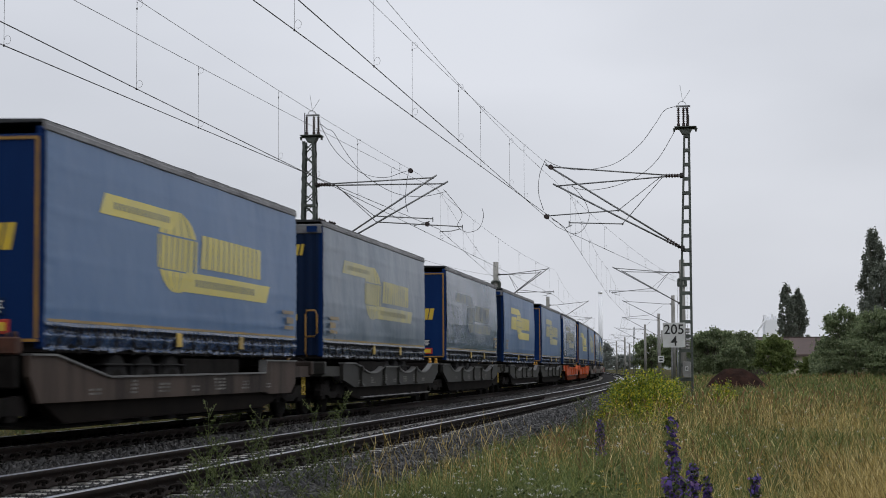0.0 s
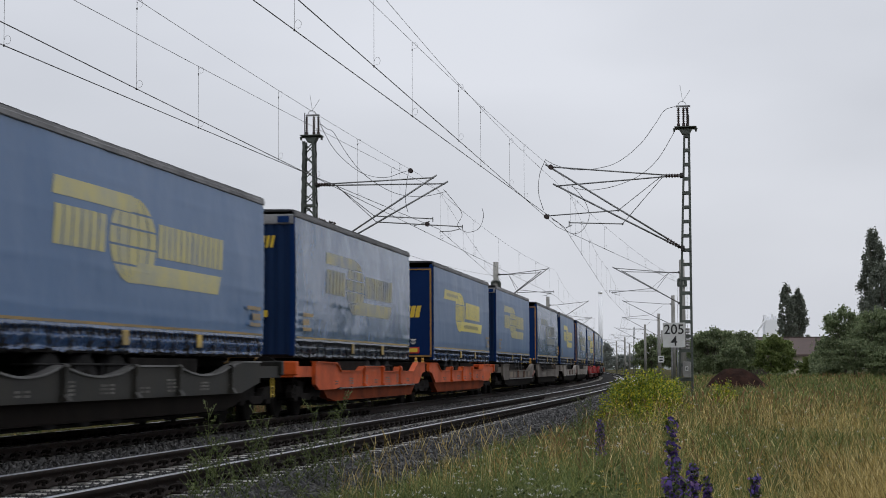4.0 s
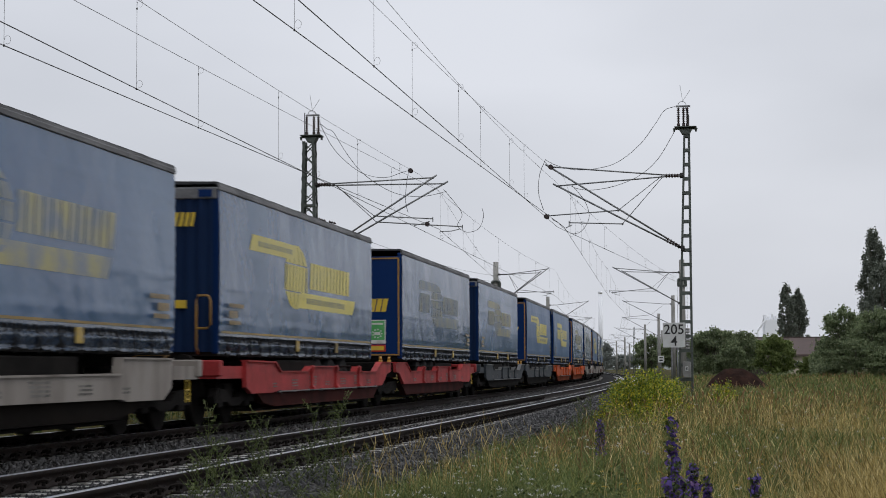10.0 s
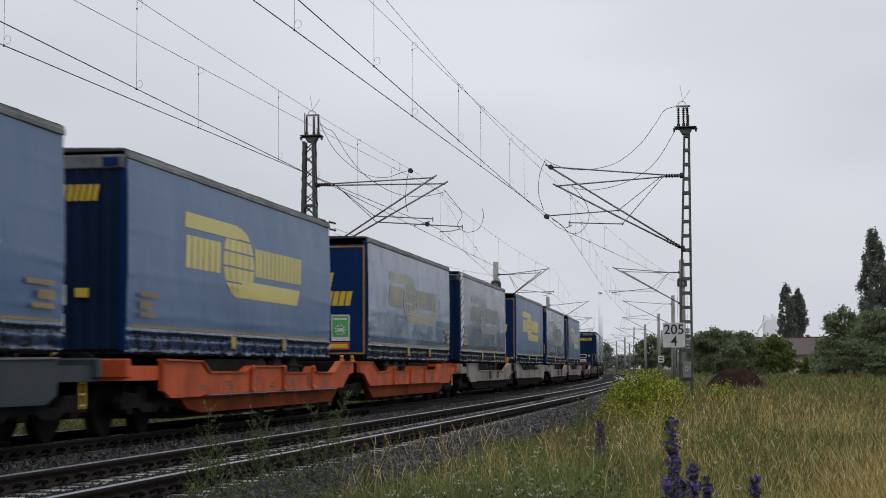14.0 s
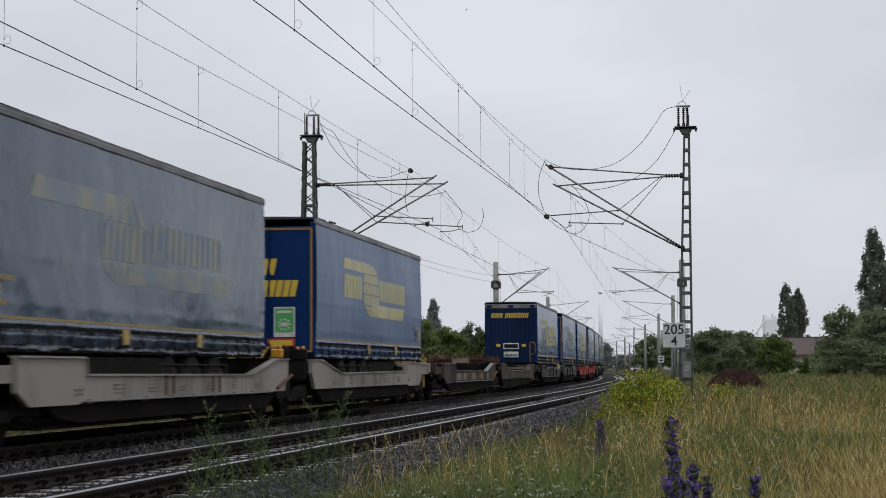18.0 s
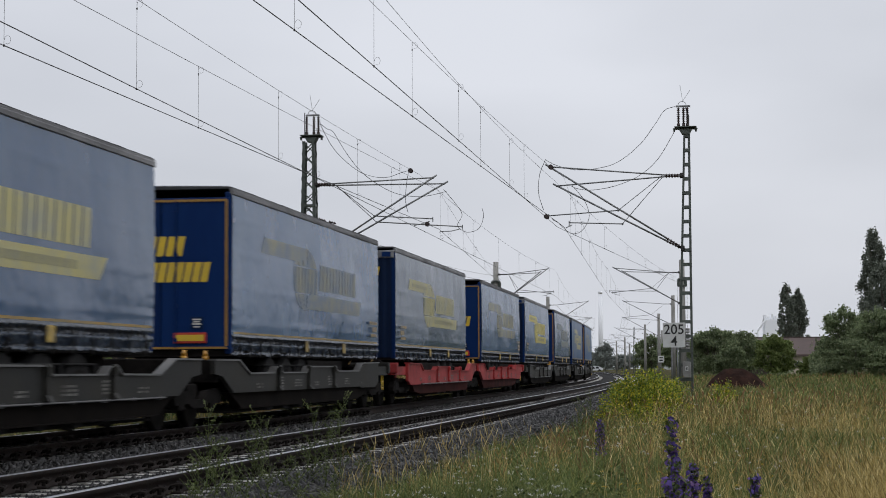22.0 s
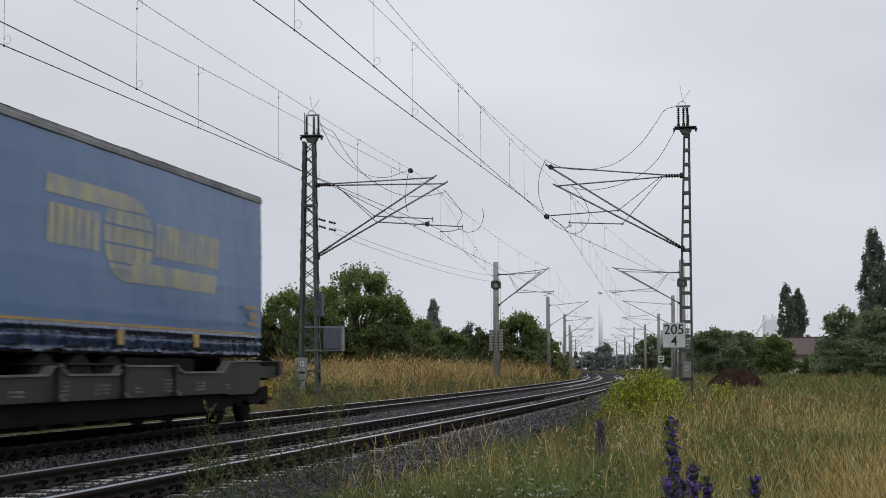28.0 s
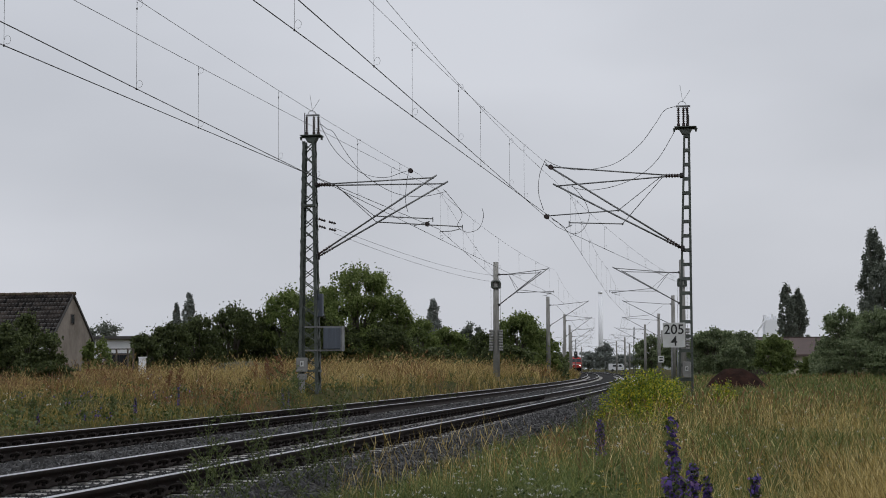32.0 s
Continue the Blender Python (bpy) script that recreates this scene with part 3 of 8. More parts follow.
@lru_cache(None)
def frame_meshes():
    """Corner posts, chassis beams and floor of a trailer."""
    d = {}
    bm = bmesh.new()
    box(bm, -0.06, 0.06, -0.02, 0.09, Z_BOT + 0.02, Z_TOP - 0.1, 0.02)
    d["post"] = mesh_of(bm, "corner_post")
    bm = bmesh.new()
    box(bm, -HALF_W + 0.02, HALF_W - 0.02, 0.0, LEN, Z_BOT - 0.02, Z_BOT + 0.10)
    d["floor"] = mesh_of(bm, "load_floor")
    bm = bmesh.new()
    prism(bm, [(0.2, 1.2), (0.2, 1.05), (3.2, 1.0), (3.9, 0.82), (12.9, 0.82), (13.4, 1.0), (13.4, 1.2)], "x", -0.07, 0.07)
    d["beam"] = mesh_of(bm, "chassis_beam")
    bm = bmesh.new()
    tube(bm, (-0.16, 0, 0), (0.16, 0, 0), 0.50, n=22)
    d["tyre"] = mesh_of(bm, "tyre")
    bm = bmesh.new()
    tube(bm, (-0.172, 0, 0), (0.172, 0, 0), 0.29, 0.29, n=16)
    tube(bm, (0.172, 0, 0), (0.20, 0, 0), 0.12, 0.10, n=10)
    d["rim"] = mesh_of(bm, "rim")
    bm = bmesh.new()
    box(bm, -0.06, 0.06, -0.06, 0.06, 0.62, 1.1, 0.01)
    box(bm, -0.13, 0.13, -0.13, 0.13, 0.58, 0.62, 0.01)
    d["leg"] = mesh_of(bm, "landing_leg")
    bm = bmesh.new()
    box(bm, HALF_W - 0.08, HALF_W - 0.03, 4.2, 7.6, 0.86, 1.16, 0.02)
    d["box"] = mesh_of(bm, "pallet_box")
    bm = bmesh.new()
    box(bm, HALF_W - 0.34, HALF_W - 0.02, -0.62, 0.62, 1.04, 1.07, 0.01)
    box(bm, HALF_W - 0.34, HALF_W - 0.02, 0.56, 0.62, 0.72, 1.06, 0.01)
    d["guard"] = mesh_of(bm, "mudguard")
    return d


@lru_cache(None)
def door_meshes():
    d = {}
    bm = bmesh.new()
    box(bm, 0.005, HALF_W - 0.01, -0.055, 0.0, Z_BOT + 0.10, Z_TOP - 0.20, 0.012)
    d["leaf"] = mesh_of(bm, "door_leaf")
    bm = bmesh.new()
    tube(bm, (0.28, -0.08, Z_BOT + 0.12), (0.28, -0.08, Z_TOP - 0.25), 0.014, n=6)
    for z in (1.5, 2.1, 3.0, 3.8):
        box(bm, 0.25, 0.31, -0.10, -0.05, z - 0.03, z + 0.03)
    d["rod"] = mesh_of(bm, "lock_rod")
    bm = bmesh.new()
    box(bm, HALF_W - 0.10, HALF_W - 0.055, -0.075, -0.056, Z_BOT + 0.16, Z_TOP - 0.27)
    d["edge"] = mesh_of(bm, "marking_strip")
    bm = bmesh.new()
    box(bm, -HALF_W + 0.06, HALF_W - 0.06, -0.075, -0.056, Z_TOP - 0.27, Z_TOP - 0.23)
    d["top"] = mesh_of(bm, "marking_strip")
    bm = bmesh.new()
    box(bm, -HALF_W + 0.06, HALF_W - 0.06, -0.075, -0.056, Z_BOT + 0.11, Z_BOT + 0.15)
    d["sill"] = mesh_of(bm, "marking_strip")
    d["name"] = []
    for n, z, x0, p in ((3, 2.98, -0.60, 0.34), (6, 2.52, -1.02, 0.315)):
        bm = bmesh.new()
        for i in range(2 * n):
            x = x0 + i * p / 2
            prism(bm, [(x, z), (x + 0.128, z), (x + 0.198, z + 0.35), (x + 0.07, z + 0.35)], "y", -0.064, -0.057)
        d["name"].append(mesh_of(bm, "printed_name"))
    bm = bmesh.new()
    box(bm, 0.38, 0.84, -0.072, -0.058, 1.66, 2.30, 0.004)
    d["sign_back"] = mesh_of(bm, "sign_panel")
    bm = bmesh.new()
    box(bm, 0.41, 0.81, -0.078, -0.0725, 1.76, 2.27, 0.002)
    d["sign_green"] = mesh_of(bm, "sign_field")
    bm = bmesh.new()
    for i in range(9):
        a = 2 * math.pi * i / 9
        box(bm, 0.61 + 0.12 * math.cos(a) - 0.02, 0.61 + 0.12 * math.cos(a) + 0.02, -0.083, -0.0785, 1.93 + 0.11 * math.sin(a) - 0.02, 1.93 + 0.11 * math.sin(a) + 0.02)
    box(bm, 0.53, 0.69, -0.083, -0.0785, 1.89, 1.97)
    box(bm, 0.45, 0.77, -0.083, -0.0785, 2.17, 2.22)
    d["sign_white"] = mesh_of(bm, "sign_mark")
    bm = bmesh.new()
    box(bm, 0.24, 0.84, -0.085, -0.058, 1.44, 1.63, 0.006)
    d["red"] = mesh_of(bm, "marker_plate")
    bm = bmesh.new()
    box(bm, 0.29, 0.79, -0.092, -0.0855, 1.48, 1.59, 0.003)
    d["amber"] = mesh_of(bm, "marker_field")
    bm = bmesh.new()
    box(bm, -0.11, 0.11, -0.072, -0.058, -0.11, 0.11, 0.004)
    d["sticker"] = mesh_of(bm, "sticker")
    bm = bmesh.new()
    for k, w in ((0.06, 0.16), (0.02, 0.12), (-0.02, 0.17), (-0.07, 0.10)):
        box(bm, -w / 2, w / 2, -0.076, -0.0725, k - 0.012, k + 0.012)
    d["sticker_bars"] = mesh_of(bm, "sticker_bars")
    return d


@lru_cache(None)
def bulkhead_meshes():
    d = {}
    bm = bmesh.new()
    n = 22
    pts = []
    for i in range(n + 1):
        x = -HALF_W + 0.10 + (2 * HALF_W - 0.2) * i / n
        pts += [(x - 0.022, -0.012 if i % 2 else -0.05), (x + 0.022, -0.012 if i % 2 else -0.05)]
    lo = [bm.verts.new((x, y, Z_BOT + 0.05)) for x, y in pts]
    hi = [bm.verts.new((x, y, Z_TOP - 0.30)) for x, y in pts]
    for i in range(len(pts) - 1):
        bm.faces.new((lo[i], lo[i + 1], hi[i + 1], hi[i]))
    d["wall"] = mesh_of(bm, "corrugated_wall")
    bm = bmesh.new()
    box(bm, -HALF_W + 0.02, HALF_W - 0.02, -0.07, 0.0, Z_TOP - 0.30, Z_TOP - 0.10, 0.015)
    d["head"] = mesh_of(bm, "head_rail")
    bm = bmesh.new()
    box(bm, -0.12, 0.12, -0.085, -0.071, Z_TOP - 0.27, Z_TOP - 0.14, 0.004)
    d["headmark"] = mesh_of(bm, "head_bracket")
    d["name"] = []
    for n, x0 in ((3, -0.98), (6, -0.30)):
        bm = bmesh.new()
        for i in range(2 * n):
            x = x0 + i * 0.097
            prism(bm, [(x, 3.44), (x + 0.062, 3.44), (x + 0.112, 3.68), (x + 0.05, 3.68)], "y", -0.062, -0.055)
        d["name"].append(mesh_of(bm, "printed_name"))
    bm = bmesh.new()
    box(bm, -0.38, 0.38, -0.075, -0.052, 1.92, 2.22, 0.01)
    d["plate"] = mesh_of(bm, "connection_panel")
    bm = bmesh.new()
    box(bm, -0.36, 0.36, -0.10, -0.052, 1.52, 1.80, 0.01)
    d["box"] = mesh_of(bm, "connection_box")
    bm = bmesh.new()
    for i in range(5):
        tube(bm, (-0.24 + 0.12 * i, -0.10, 1.64), (-0.24 + 0.12 * i, -0.15, 1.62), 0.04, n=8)
    box(bm, -0.33, 0.33, -0.083, -0.0755, 1.98, 2.16)
    d["plugs"] = mesh_of(bm, "hose_coupling")
    bm = bmesh.new()
    box(bm, -0.10, 0.10, -0.065, -0.052, 2.03, 2.17, 0.004)
    d["tags"] = mesh_of(bm, "amber_tag")
    bm = bmesh.new()
    pipe(bm, [(0.93, -0.06, 1.25), (0.93, -0.17, 1.35), (0.93, -0.17, 2.15), (0.96, -0.17, 2.24), (1.14, -0.17, 2.24), (1.18, -0.17, 2.15), (1.18, -0.17, 1.75), (1.12, -0.17, 1.68), (0.93, -0.17, 1.68)], 0.020, 6)
    d["handrail"] = mesh_of(bm, "handrail")
    bm = bmesh.new()
    pipe(bm, [(-1.1, -0.05, 1.16), (-1.1, -0.3, 1.22), (-0.55, -0.3, 1.22), (-0.5, -0.3, 1.12), (-0.5, -0.05, 1.1)], 0.018, 6)
    d["step_rail"] = mesh_of(bm, "step_rail")
    return d


def trailer(kind, design, fade, cloth, seed, sign=False, chequer=False, rail=False):
    """Origin under the leading end at rail level; y runs to the trailing end. kind B leads with its bulkhead, D with its doors."""
    colour = {"clean": "blue", "worn": "weathered blue-grey", "dirty": "grimy grey", "dull": "dark faded blue-grey"}[cloth]
    print_state = {"strong": "bold yellow emblem", "medium": "worn yellow emblem", "faint": "faded yellow emblem", "ghost": "washed-out emblem"}[fade]
    end = "corrugated blue bulkhead" if kind == "B" else ("green-signed rear doors" if sign else "plain blue doors")
    t = tagged(empty("curtain_trailer"), f"{colour} curtain-sided trailer, {print_state}, {end}", "trailer", "trailers on the freight train")
    fm = frame_meshes()
    flip = pose(0, LEN, 0, 0, 0, 180)
    for m in (None, flip):
        side = put("curtain", curtain_mesh(seed), M_TARP[cloth], t, m=m)
        put("stripe", stripe_mesh(seed), M_STRIPE, side, "ochre stripe")
        skirt = put("curtain_skirt", skirt_mesh(seed), M_SKIRT_BLUE if cloth == "clean" else M_SKIRT, t, "dark crumpled lower hem", m=m)
        if m is None:
            tagged(put("closing_loops", eyelet_mesh(seed), M_BLACK, skirt, "short black closing loops"), kind="stuff")
            for i in range(18):
                put("strap", strap_mesh(), M_BLACK, skirt, m=pose(0, 0.45 + i * 0.75, 0))
            for y in (5.6, 9.3):
                put("marker_tab", tab_mesh(), M_TAB, skirt, "yellow tab", m=pose(0, y, 0))
            for n, me in logo_meshes(design, seed):
                if n == "bar_lettering" and fade in ("ghost", "faint"):
                    continue
                ink = M_FAINT_INK if n == "bar_lettering" else M_LOGO[fade]
                tagged(put(n, me, ink, side, "rows of small plain bars" if n == "bar_lettering" else "yellow printed shapes"), kind="" if n in ("logo_bar", "logo_disc") else "stuff")
            tagged(put("side_print", side_print_mesh(kind == "B"), M_STRIPE, side, "small ochre print"), kind="stuff")
    put("roof", roof_mesh(), M_ROOF, t)
    for m in (None, flip):
        put("roof_rail", roof_rail_mesh(), M_GREY_RAIL, t, "grey roof rail", m=m)
    for x in (-1, 1):
        for y in (0.0, LEN - 0.07):
            put("corner_post", fm["post"], M_DOOR, t, m=pose(x * (HALF_W - 0.06), y, 0))
        put("chassis_beam", fm["beam"], M_UNDER, t, m=pose(x * 0.5, LEN if kind == "D" else 0, 0, 0, 0, 180 if kind == "D" else 0))
    put("load_floor", fm["floor"], M_UNDER, t)

    def along(y):
        """Distance from the bulkhead turned into y."""
        return y if kind == "B" else LEN - y
    for y in (8.0, 9.31, 10.62):
        for x in (-1, 1):
            tyre = put("tyre", fm["tyre"], M_BLACK, t, m=pose(x * 1.05, along(y), 0.70, 0, 0, 0 if x > 0 else 180))
            put("rim", fm["rim"], M_UNDER, tyre, "grimy steel rim")
            put("mudguard", fm["guard"], M_BLACK, t, m=pose(0, along(y), 0) if x > 0 else pose(0, along(y), 0, 0, 0, 180))
    for x in (-1, 1):
        put("landing_leg", fm["leg"], M_UNDER, t, m=pose(x * 0.7, along(2.6), 0))
    put("pallet_box", fm["box"], M_UNDER, t, m=None if kind == "B" else pose(0, 1.9, 0))
    # bulkhead at one end, doors at the other
    bq = pose(0, 0, 0) if kind == "B" else flip
    dq = flip if kind == "B" else pose(0, 0, 0)
    bh = bulkhead_meshes()
    wall = put("bulkhead", bh["wall"], M_BULK, t, "corrugated deep-blue steel wall", m=bq)
    put("head_rail", bh["head"], M_GREY_RAIL, wall)
    for x in (-1.05, 0.0, 1.05):
        put("head_bracket", bh["headmark"], M_DOOR, wall, m=pose(x, 0, 0))
    for me in bh["name"]:
        tagged(put("printed_name", me, M_YELLOW, wall, "yellow bars of a printed name"), kind="stuff")
    put("connection_panel", bh["plate"], M_WHITE, wall, "white panel")
    put("connection_box", bh["box"], M_WHITE, wall, "white box with hose couplings")
    put("hose_coupling", bh["plugs"], M_BLACK, wall)
    for x in (-0.62, 0.62):
        put("amber_tag", bh["tags"], M_YELLOW, wall, m=pose(x, 0, 0))
    put("step_rail", bh["step_rail"], M_ORANGE_EDGE, wall)
    if rail:
        put("handrail", bh["handrail"], M_ORANGE_EDGE, wall, "orange tubular handrail")
    dm = door_meshes()
    leaves = [put("door_leaf", dm["leaf"], M_DOOR, t, "deep-blue rear door", m=dq),
              put("door_leaf", dm["leaf"], M_DOOR, t, "deep-blue rear door", m=dq @ pose(-HALF_W, 0, 0))]
    for lf in leaves:
        put("lock_rod", dm["rod"], M_DOOR, lf)
    main = leaves[0]
    put("marking_strip", dm["edge"], M_ORANGE_EDGE, main)
    put("marking_strip", dm["top"], M_ORANGE_EDGE, main)
    put("marking_strip", dm["sill"], M_ORANGE_EDGE, main)
    for me in dm["name"]:
        tagged(put("printed_name", me, M_YELLOW, main, "yellow bars of a printed name"), kind="stuff")
    put("marker_plate", dm["red"], M_RED_PLATE, main, "red marker plate")
    put("marker_field", dm["amber"], M_YELLOW, main)
    st = put("sticker", dm["sticker"], M_BULK, main, "small dark label plate", m=pose(0.05, 0, 1.72) if sign else pose(0.66, 0, 1.80))
    tagged(put("sticker_bars", dm["sticker_bars"], M_WHITE, st, "rows of white bars"), kind="stuff")
    if sign:
        put("sign_panel", dm["sign_back"], M_WHITE, main, "white-edged green sign")
        put("sign_field", dm["sign_green"], M_GREEN, main)
        put("sign_mark", dm["sign_white"], M_WHITE, main)
    if chequer:
        bm = bmesh.new()
        for i in range(9):
            z = Z_STRIPE + 0.1 + i * 0.28
            prism(bm, [(0.03, z), (0.62, z + 0.20), (0.62, z + 0.34), (0.03, z + 0.14)], "x", HALF_W + 0.03, HALF_W + 0.05)
        part("warning_marking", bm, M_WHITE, t, "white diagonal warning stripes")
    return t


# wagons
W_LEN = 34.25
M_WAGON = {
    # low_ paints: grime plus painted-in shade for beams below the side beams
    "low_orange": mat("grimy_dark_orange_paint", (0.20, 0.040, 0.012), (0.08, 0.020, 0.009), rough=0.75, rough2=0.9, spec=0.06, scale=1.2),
    "rust": mat("dark_rusty_wagon_paint", (0.066, 0.048, 0.039), (0.018, 0.014, 0.012), rough=0.65, rough2=0.8, spec=0.15, scale=0.9, stretch=(1, 1, 0.15), bump=0.25, bump_scale=20, spread=(0.42, 0.6)),
    "low_brown": mat("grimy_shaded_brown_paint", (0.010, 0.0075, 0.006), (0.006, 0.005, 0.0045), rough=0.8, rough2=0.95, spec=0.05, scale=1.2),
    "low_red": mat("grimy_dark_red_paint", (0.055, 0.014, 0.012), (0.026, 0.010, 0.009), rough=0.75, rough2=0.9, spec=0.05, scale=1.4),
    "dark": mat("dark_grey_wagon_paint", (0.009, 0.0094, 0.0086), (0.026, 0.024, 0.019), rough=0.5, rough2=0.7, spec=0.22, scale=1.2, bump=0.2, bump_scale=20, rand=0.2),
    "slate": mat("slate_grey_wagon_paint", (0.019, 0.024, 0.031), (0.042, 0.048, 0.056), rough=0.55, rough2=0.75, spec=0.25, scale=1.2, bump=0.2, bump_scale=20),
    "red": mat("faded_red_wagon_paint", (0.40, 0.034, 0.034), (0.18, 0.022, 0.022), rough=0.55, rough2=0.75, spec=0.25, scale=1.2, bump=0.2, bump_scale=20),
    "orange": mat("orange_wagon_paint", (0.56, 0.088, 0.014), (0.28, 0.048, 0.012), rough=0.55, rough2=0.75, spec=0.25, scale=1.2, bump=0.2, bump_scale=20),
    "white": mat("grimy_white_wagon_paint", (0.26, 0.235, 0.21), (0.07, 0.05, 0.040), rough=0.55, rough2=0.75, spec=0.2, scale=0.55, stretch=(1, 1, 0.3), bump=0.2, bump_scale=20, spread=(0.46, 0.76)),
    "brown": mat("rust_brown_wagon_paint", (0.13, 0.112, 0.096), (0.030, 0.022, 0.018), rough=0.6, rough2=0.78, spec=0.18, scale=0.5, stretch=(1, 1, 0.3), bump=0.25, bump_scale=20, spread=(0.42, 0.68)),
}


M_INK_BAR = mat("dark_lettering", (0.02, 0.018, 0.016), (0.04, 0.034, 0.03), rough=0.7, scale=5)
M_EDGE = mat("worn_steel_edge", (0.12, 0.12, 0.12), (0.045, 0.044, 0.042), rough=0.45, spec=0.4, scale=2.5, stretch=(1, 0.5, 1), spread=(0.35, 0.7))
M_BRACE = mat("rust_red_steel", (0.14, 0.050, 0.034), (0.07, 0.040, 0.030), rough=0.7, spec=0.2, scale=2.0, bump=0.3, bump_scale=20)
M_BEAM = mat("mottled_rusty_beam", (0.085, 0.038, 0.026), (0.028, 0.020, 0.017), rough=0.75, spec=0.15, scale=3.0, spread=(0.36, 0.66), bump=0.3, bump_scale=20)
M_PANEL = mat("faded_cream_paint", (0.24, 0.19, 0.14), (0.05, 0.038, 0.03), rough=0.65, spec=0.2, scale=1.1, spread=(0.36, 0.74))


@lru_cache(None)
def half_meshes(style):
    """One half of a twin pocket wagon: y from its outer end (0, over the buffers) to the joint at 17.1."""
    d = {}
    J = W_LEN / 2
    def arc(d0, z0, d1, z1, dip):
        return [(d0 + (d1 - d0) * k / 10, z0 + (z1 - z0) * k / 10 - dip * 4 * (k / 10) * (1 - k / 10)) for k in range(11)]
    # profiles over the distance from the joint
    if style == "scallop":
        top = [(14.7, 1.10), (13.4, 1.10)] + arc(12.7, 1.02, 9.7, 1.02, 0.15) + arc(7.6, 1.02, 4.76, 1.02, 0.15) + arc(4.70, 1.02, 1.86, 1.11, 0.19) + [(0.55, 1.11)]
        bot = [(0.55, 0.88), (1.6, 0.56), (13.4, 0.56), (14.7, 0.74)]
        posts = (4.76, 7.6, 9.7, 12.7)
    elif style == "step":
        top = [(14.9, 1.12), (12.85, 1.10), (12.4, 0.92), (10.15, 0.92), (9.75, 1.02), (7.35, 1.02), (7.1, 0.90), (5.1, 0.90), (4.9, 1.01), (4.6, 1.01), (4.4, 0.90), (2.65, 0.89), (1.87, 1.13), (0.40, 1.13)]
        bot = [(0.40, 0.90), (0.9, 0.86), (1.6, 0.57), (12.6, 0.57), (12.9, 0.54), (14.5, 0.54), (14.9, 0.66)]
        posts = (4.76, 7.3, 9.7)
    else:
        top = [(14.9, 1.13), (12.55, 1.13), (12.5, 0.90), (3.95, 0.87), (1.92, 1.16), (1.05, 1.16)]
        bot = [(1.05, 0.90), (1.35, 0.56), (12.6, 0.56), (12.8, 0.52), (14.5, 0.52), (14.9, 0.70)]
        posts = ()
    bm = bmesh.new()
    top, bot = [(J - d_, z_) for d_, z_ in top], [(J - d_, z_) for d_, z_ in bot]
    d["posts"] = [J - d_ for d_ in posts]
    prism(bm, top + bot, "x", 1.30, 1.38)
    d["sill"] = mesh_of(bm, "side_beam")
    bm = bmesh.new()
    for (y0, z0), (y1, z1) in zip(top, top[1:]):
        prism(bm, [(y0, z0), (y1, z1), (y1, z1 + 0.028), (y0, z0 + 0.028)], "x", 1.27, 1.42)
    d["flange"] = mesh_of(bm, "top_flange")
    bm = bmesh.new()
    prism(bm, [(J - 13.9, 0.58), (J - 1.62, 0.58), (J - 2.4, 0.29), (J - 12.7, 0.29), (J - 13.4, 0.36)], "x", 1.14, 1.30)
    box(bm, 1.14, 1.33, J - 12.7, J - 2.4, 0.275, 0.295)
    d["lower"] = mesh_of(bm, "lower_beam")
    bm = bmesh.new()
    zr = 0.315 if style == "scallop" else 0.555
    tube(bm, (1.405, J - 12.6, zr), (1.405, J - 2.4, zr), 0.014, n=6)
    for k in range(9):
        y = J - 12.4 + k * 1.22
        box(bm, 1.33, 1.41, y - 0.02, y + 0.02, zr - 0.03, zr + 0.03)
    d["rod"] = mesh_of(bm, "side_rod")
    bm = bmesh.new()
    box(bm, 1.382, 1.386, 0.0, 1.0, 0.61, 0.84)
    d["panel"] = mesh_of(bm, "marking_panel")
    bm = bmesh.new()
    tube(bm, (1.40, J - 2.0, 0.62), (1.40, J - 0.85, 0.86), 0.035, n=6)
    d["brace"] = mesh_of(bm, "brace")
    bm = bmesh.new()
    tube(bm, (1.395, 0, 0.60), (1.395, 0, 0.905), 0.018, n=6)
    box(bm, 1.37, 1.42, -0.05, 0.05, 0.88, 0.93, 0.006)
    d["hook"] = mesh_of(bm, "lashing_hook")
    bm = bmesh.new()
    box(bm, -0.03, 0.035, -0.055, 0.055, 0.60, 0.93, 0.012)
    prism(bm, [(-0.03, 0.90), (0.05, 0.92), (0.06, 1.02), (0.02, 1.06), (-0.03, 1.05)], "y", -0.075, 0.075)
    prism(bm, [(-0.03, 0.66), (0.03, 0.66), (0.09, 0.575), (-0.03, 0.575)], "y", -0.09, 0.09)
    d["post"] = mesh_of(bm, "stanchion")
    bm = bmesh.new()
    box(bm, -1.13, 1.13, 3.6, 14.8, 0.20, 0.24)
    d["floor"] = mesh_of(bm, "pocket_floor")
    bm = bmesh.new()
    prism(bm, [(0.55, 0.82), (2.9, 0.82), (3.3, 0.95), (3.0, 1.04), (0.55, 1.04)], "x", -1.30, 1.30)
    box(bm, -1.36, 1.36, 0.52, 0.74, 0.86, 1.14, 0.02)
    d["platform"] = mesh_of(bm, "end_platform")
    bm = bmesh.new()
    box(bm, -0.5, 0.5, 1.2, 2.3, 1.04, 1.12, 0.02)
    box(bm, -0.32, 0.32, 1.4, 2.0, 1.12, 1.17, 0.02)
    d["hitch"] = mesh_of(bm, "hitch")
    bm = bmesh.new()
    tube(bm, (0, 0.54, 1.0), (0, 0.12, 1.0), 0.10, n=12)
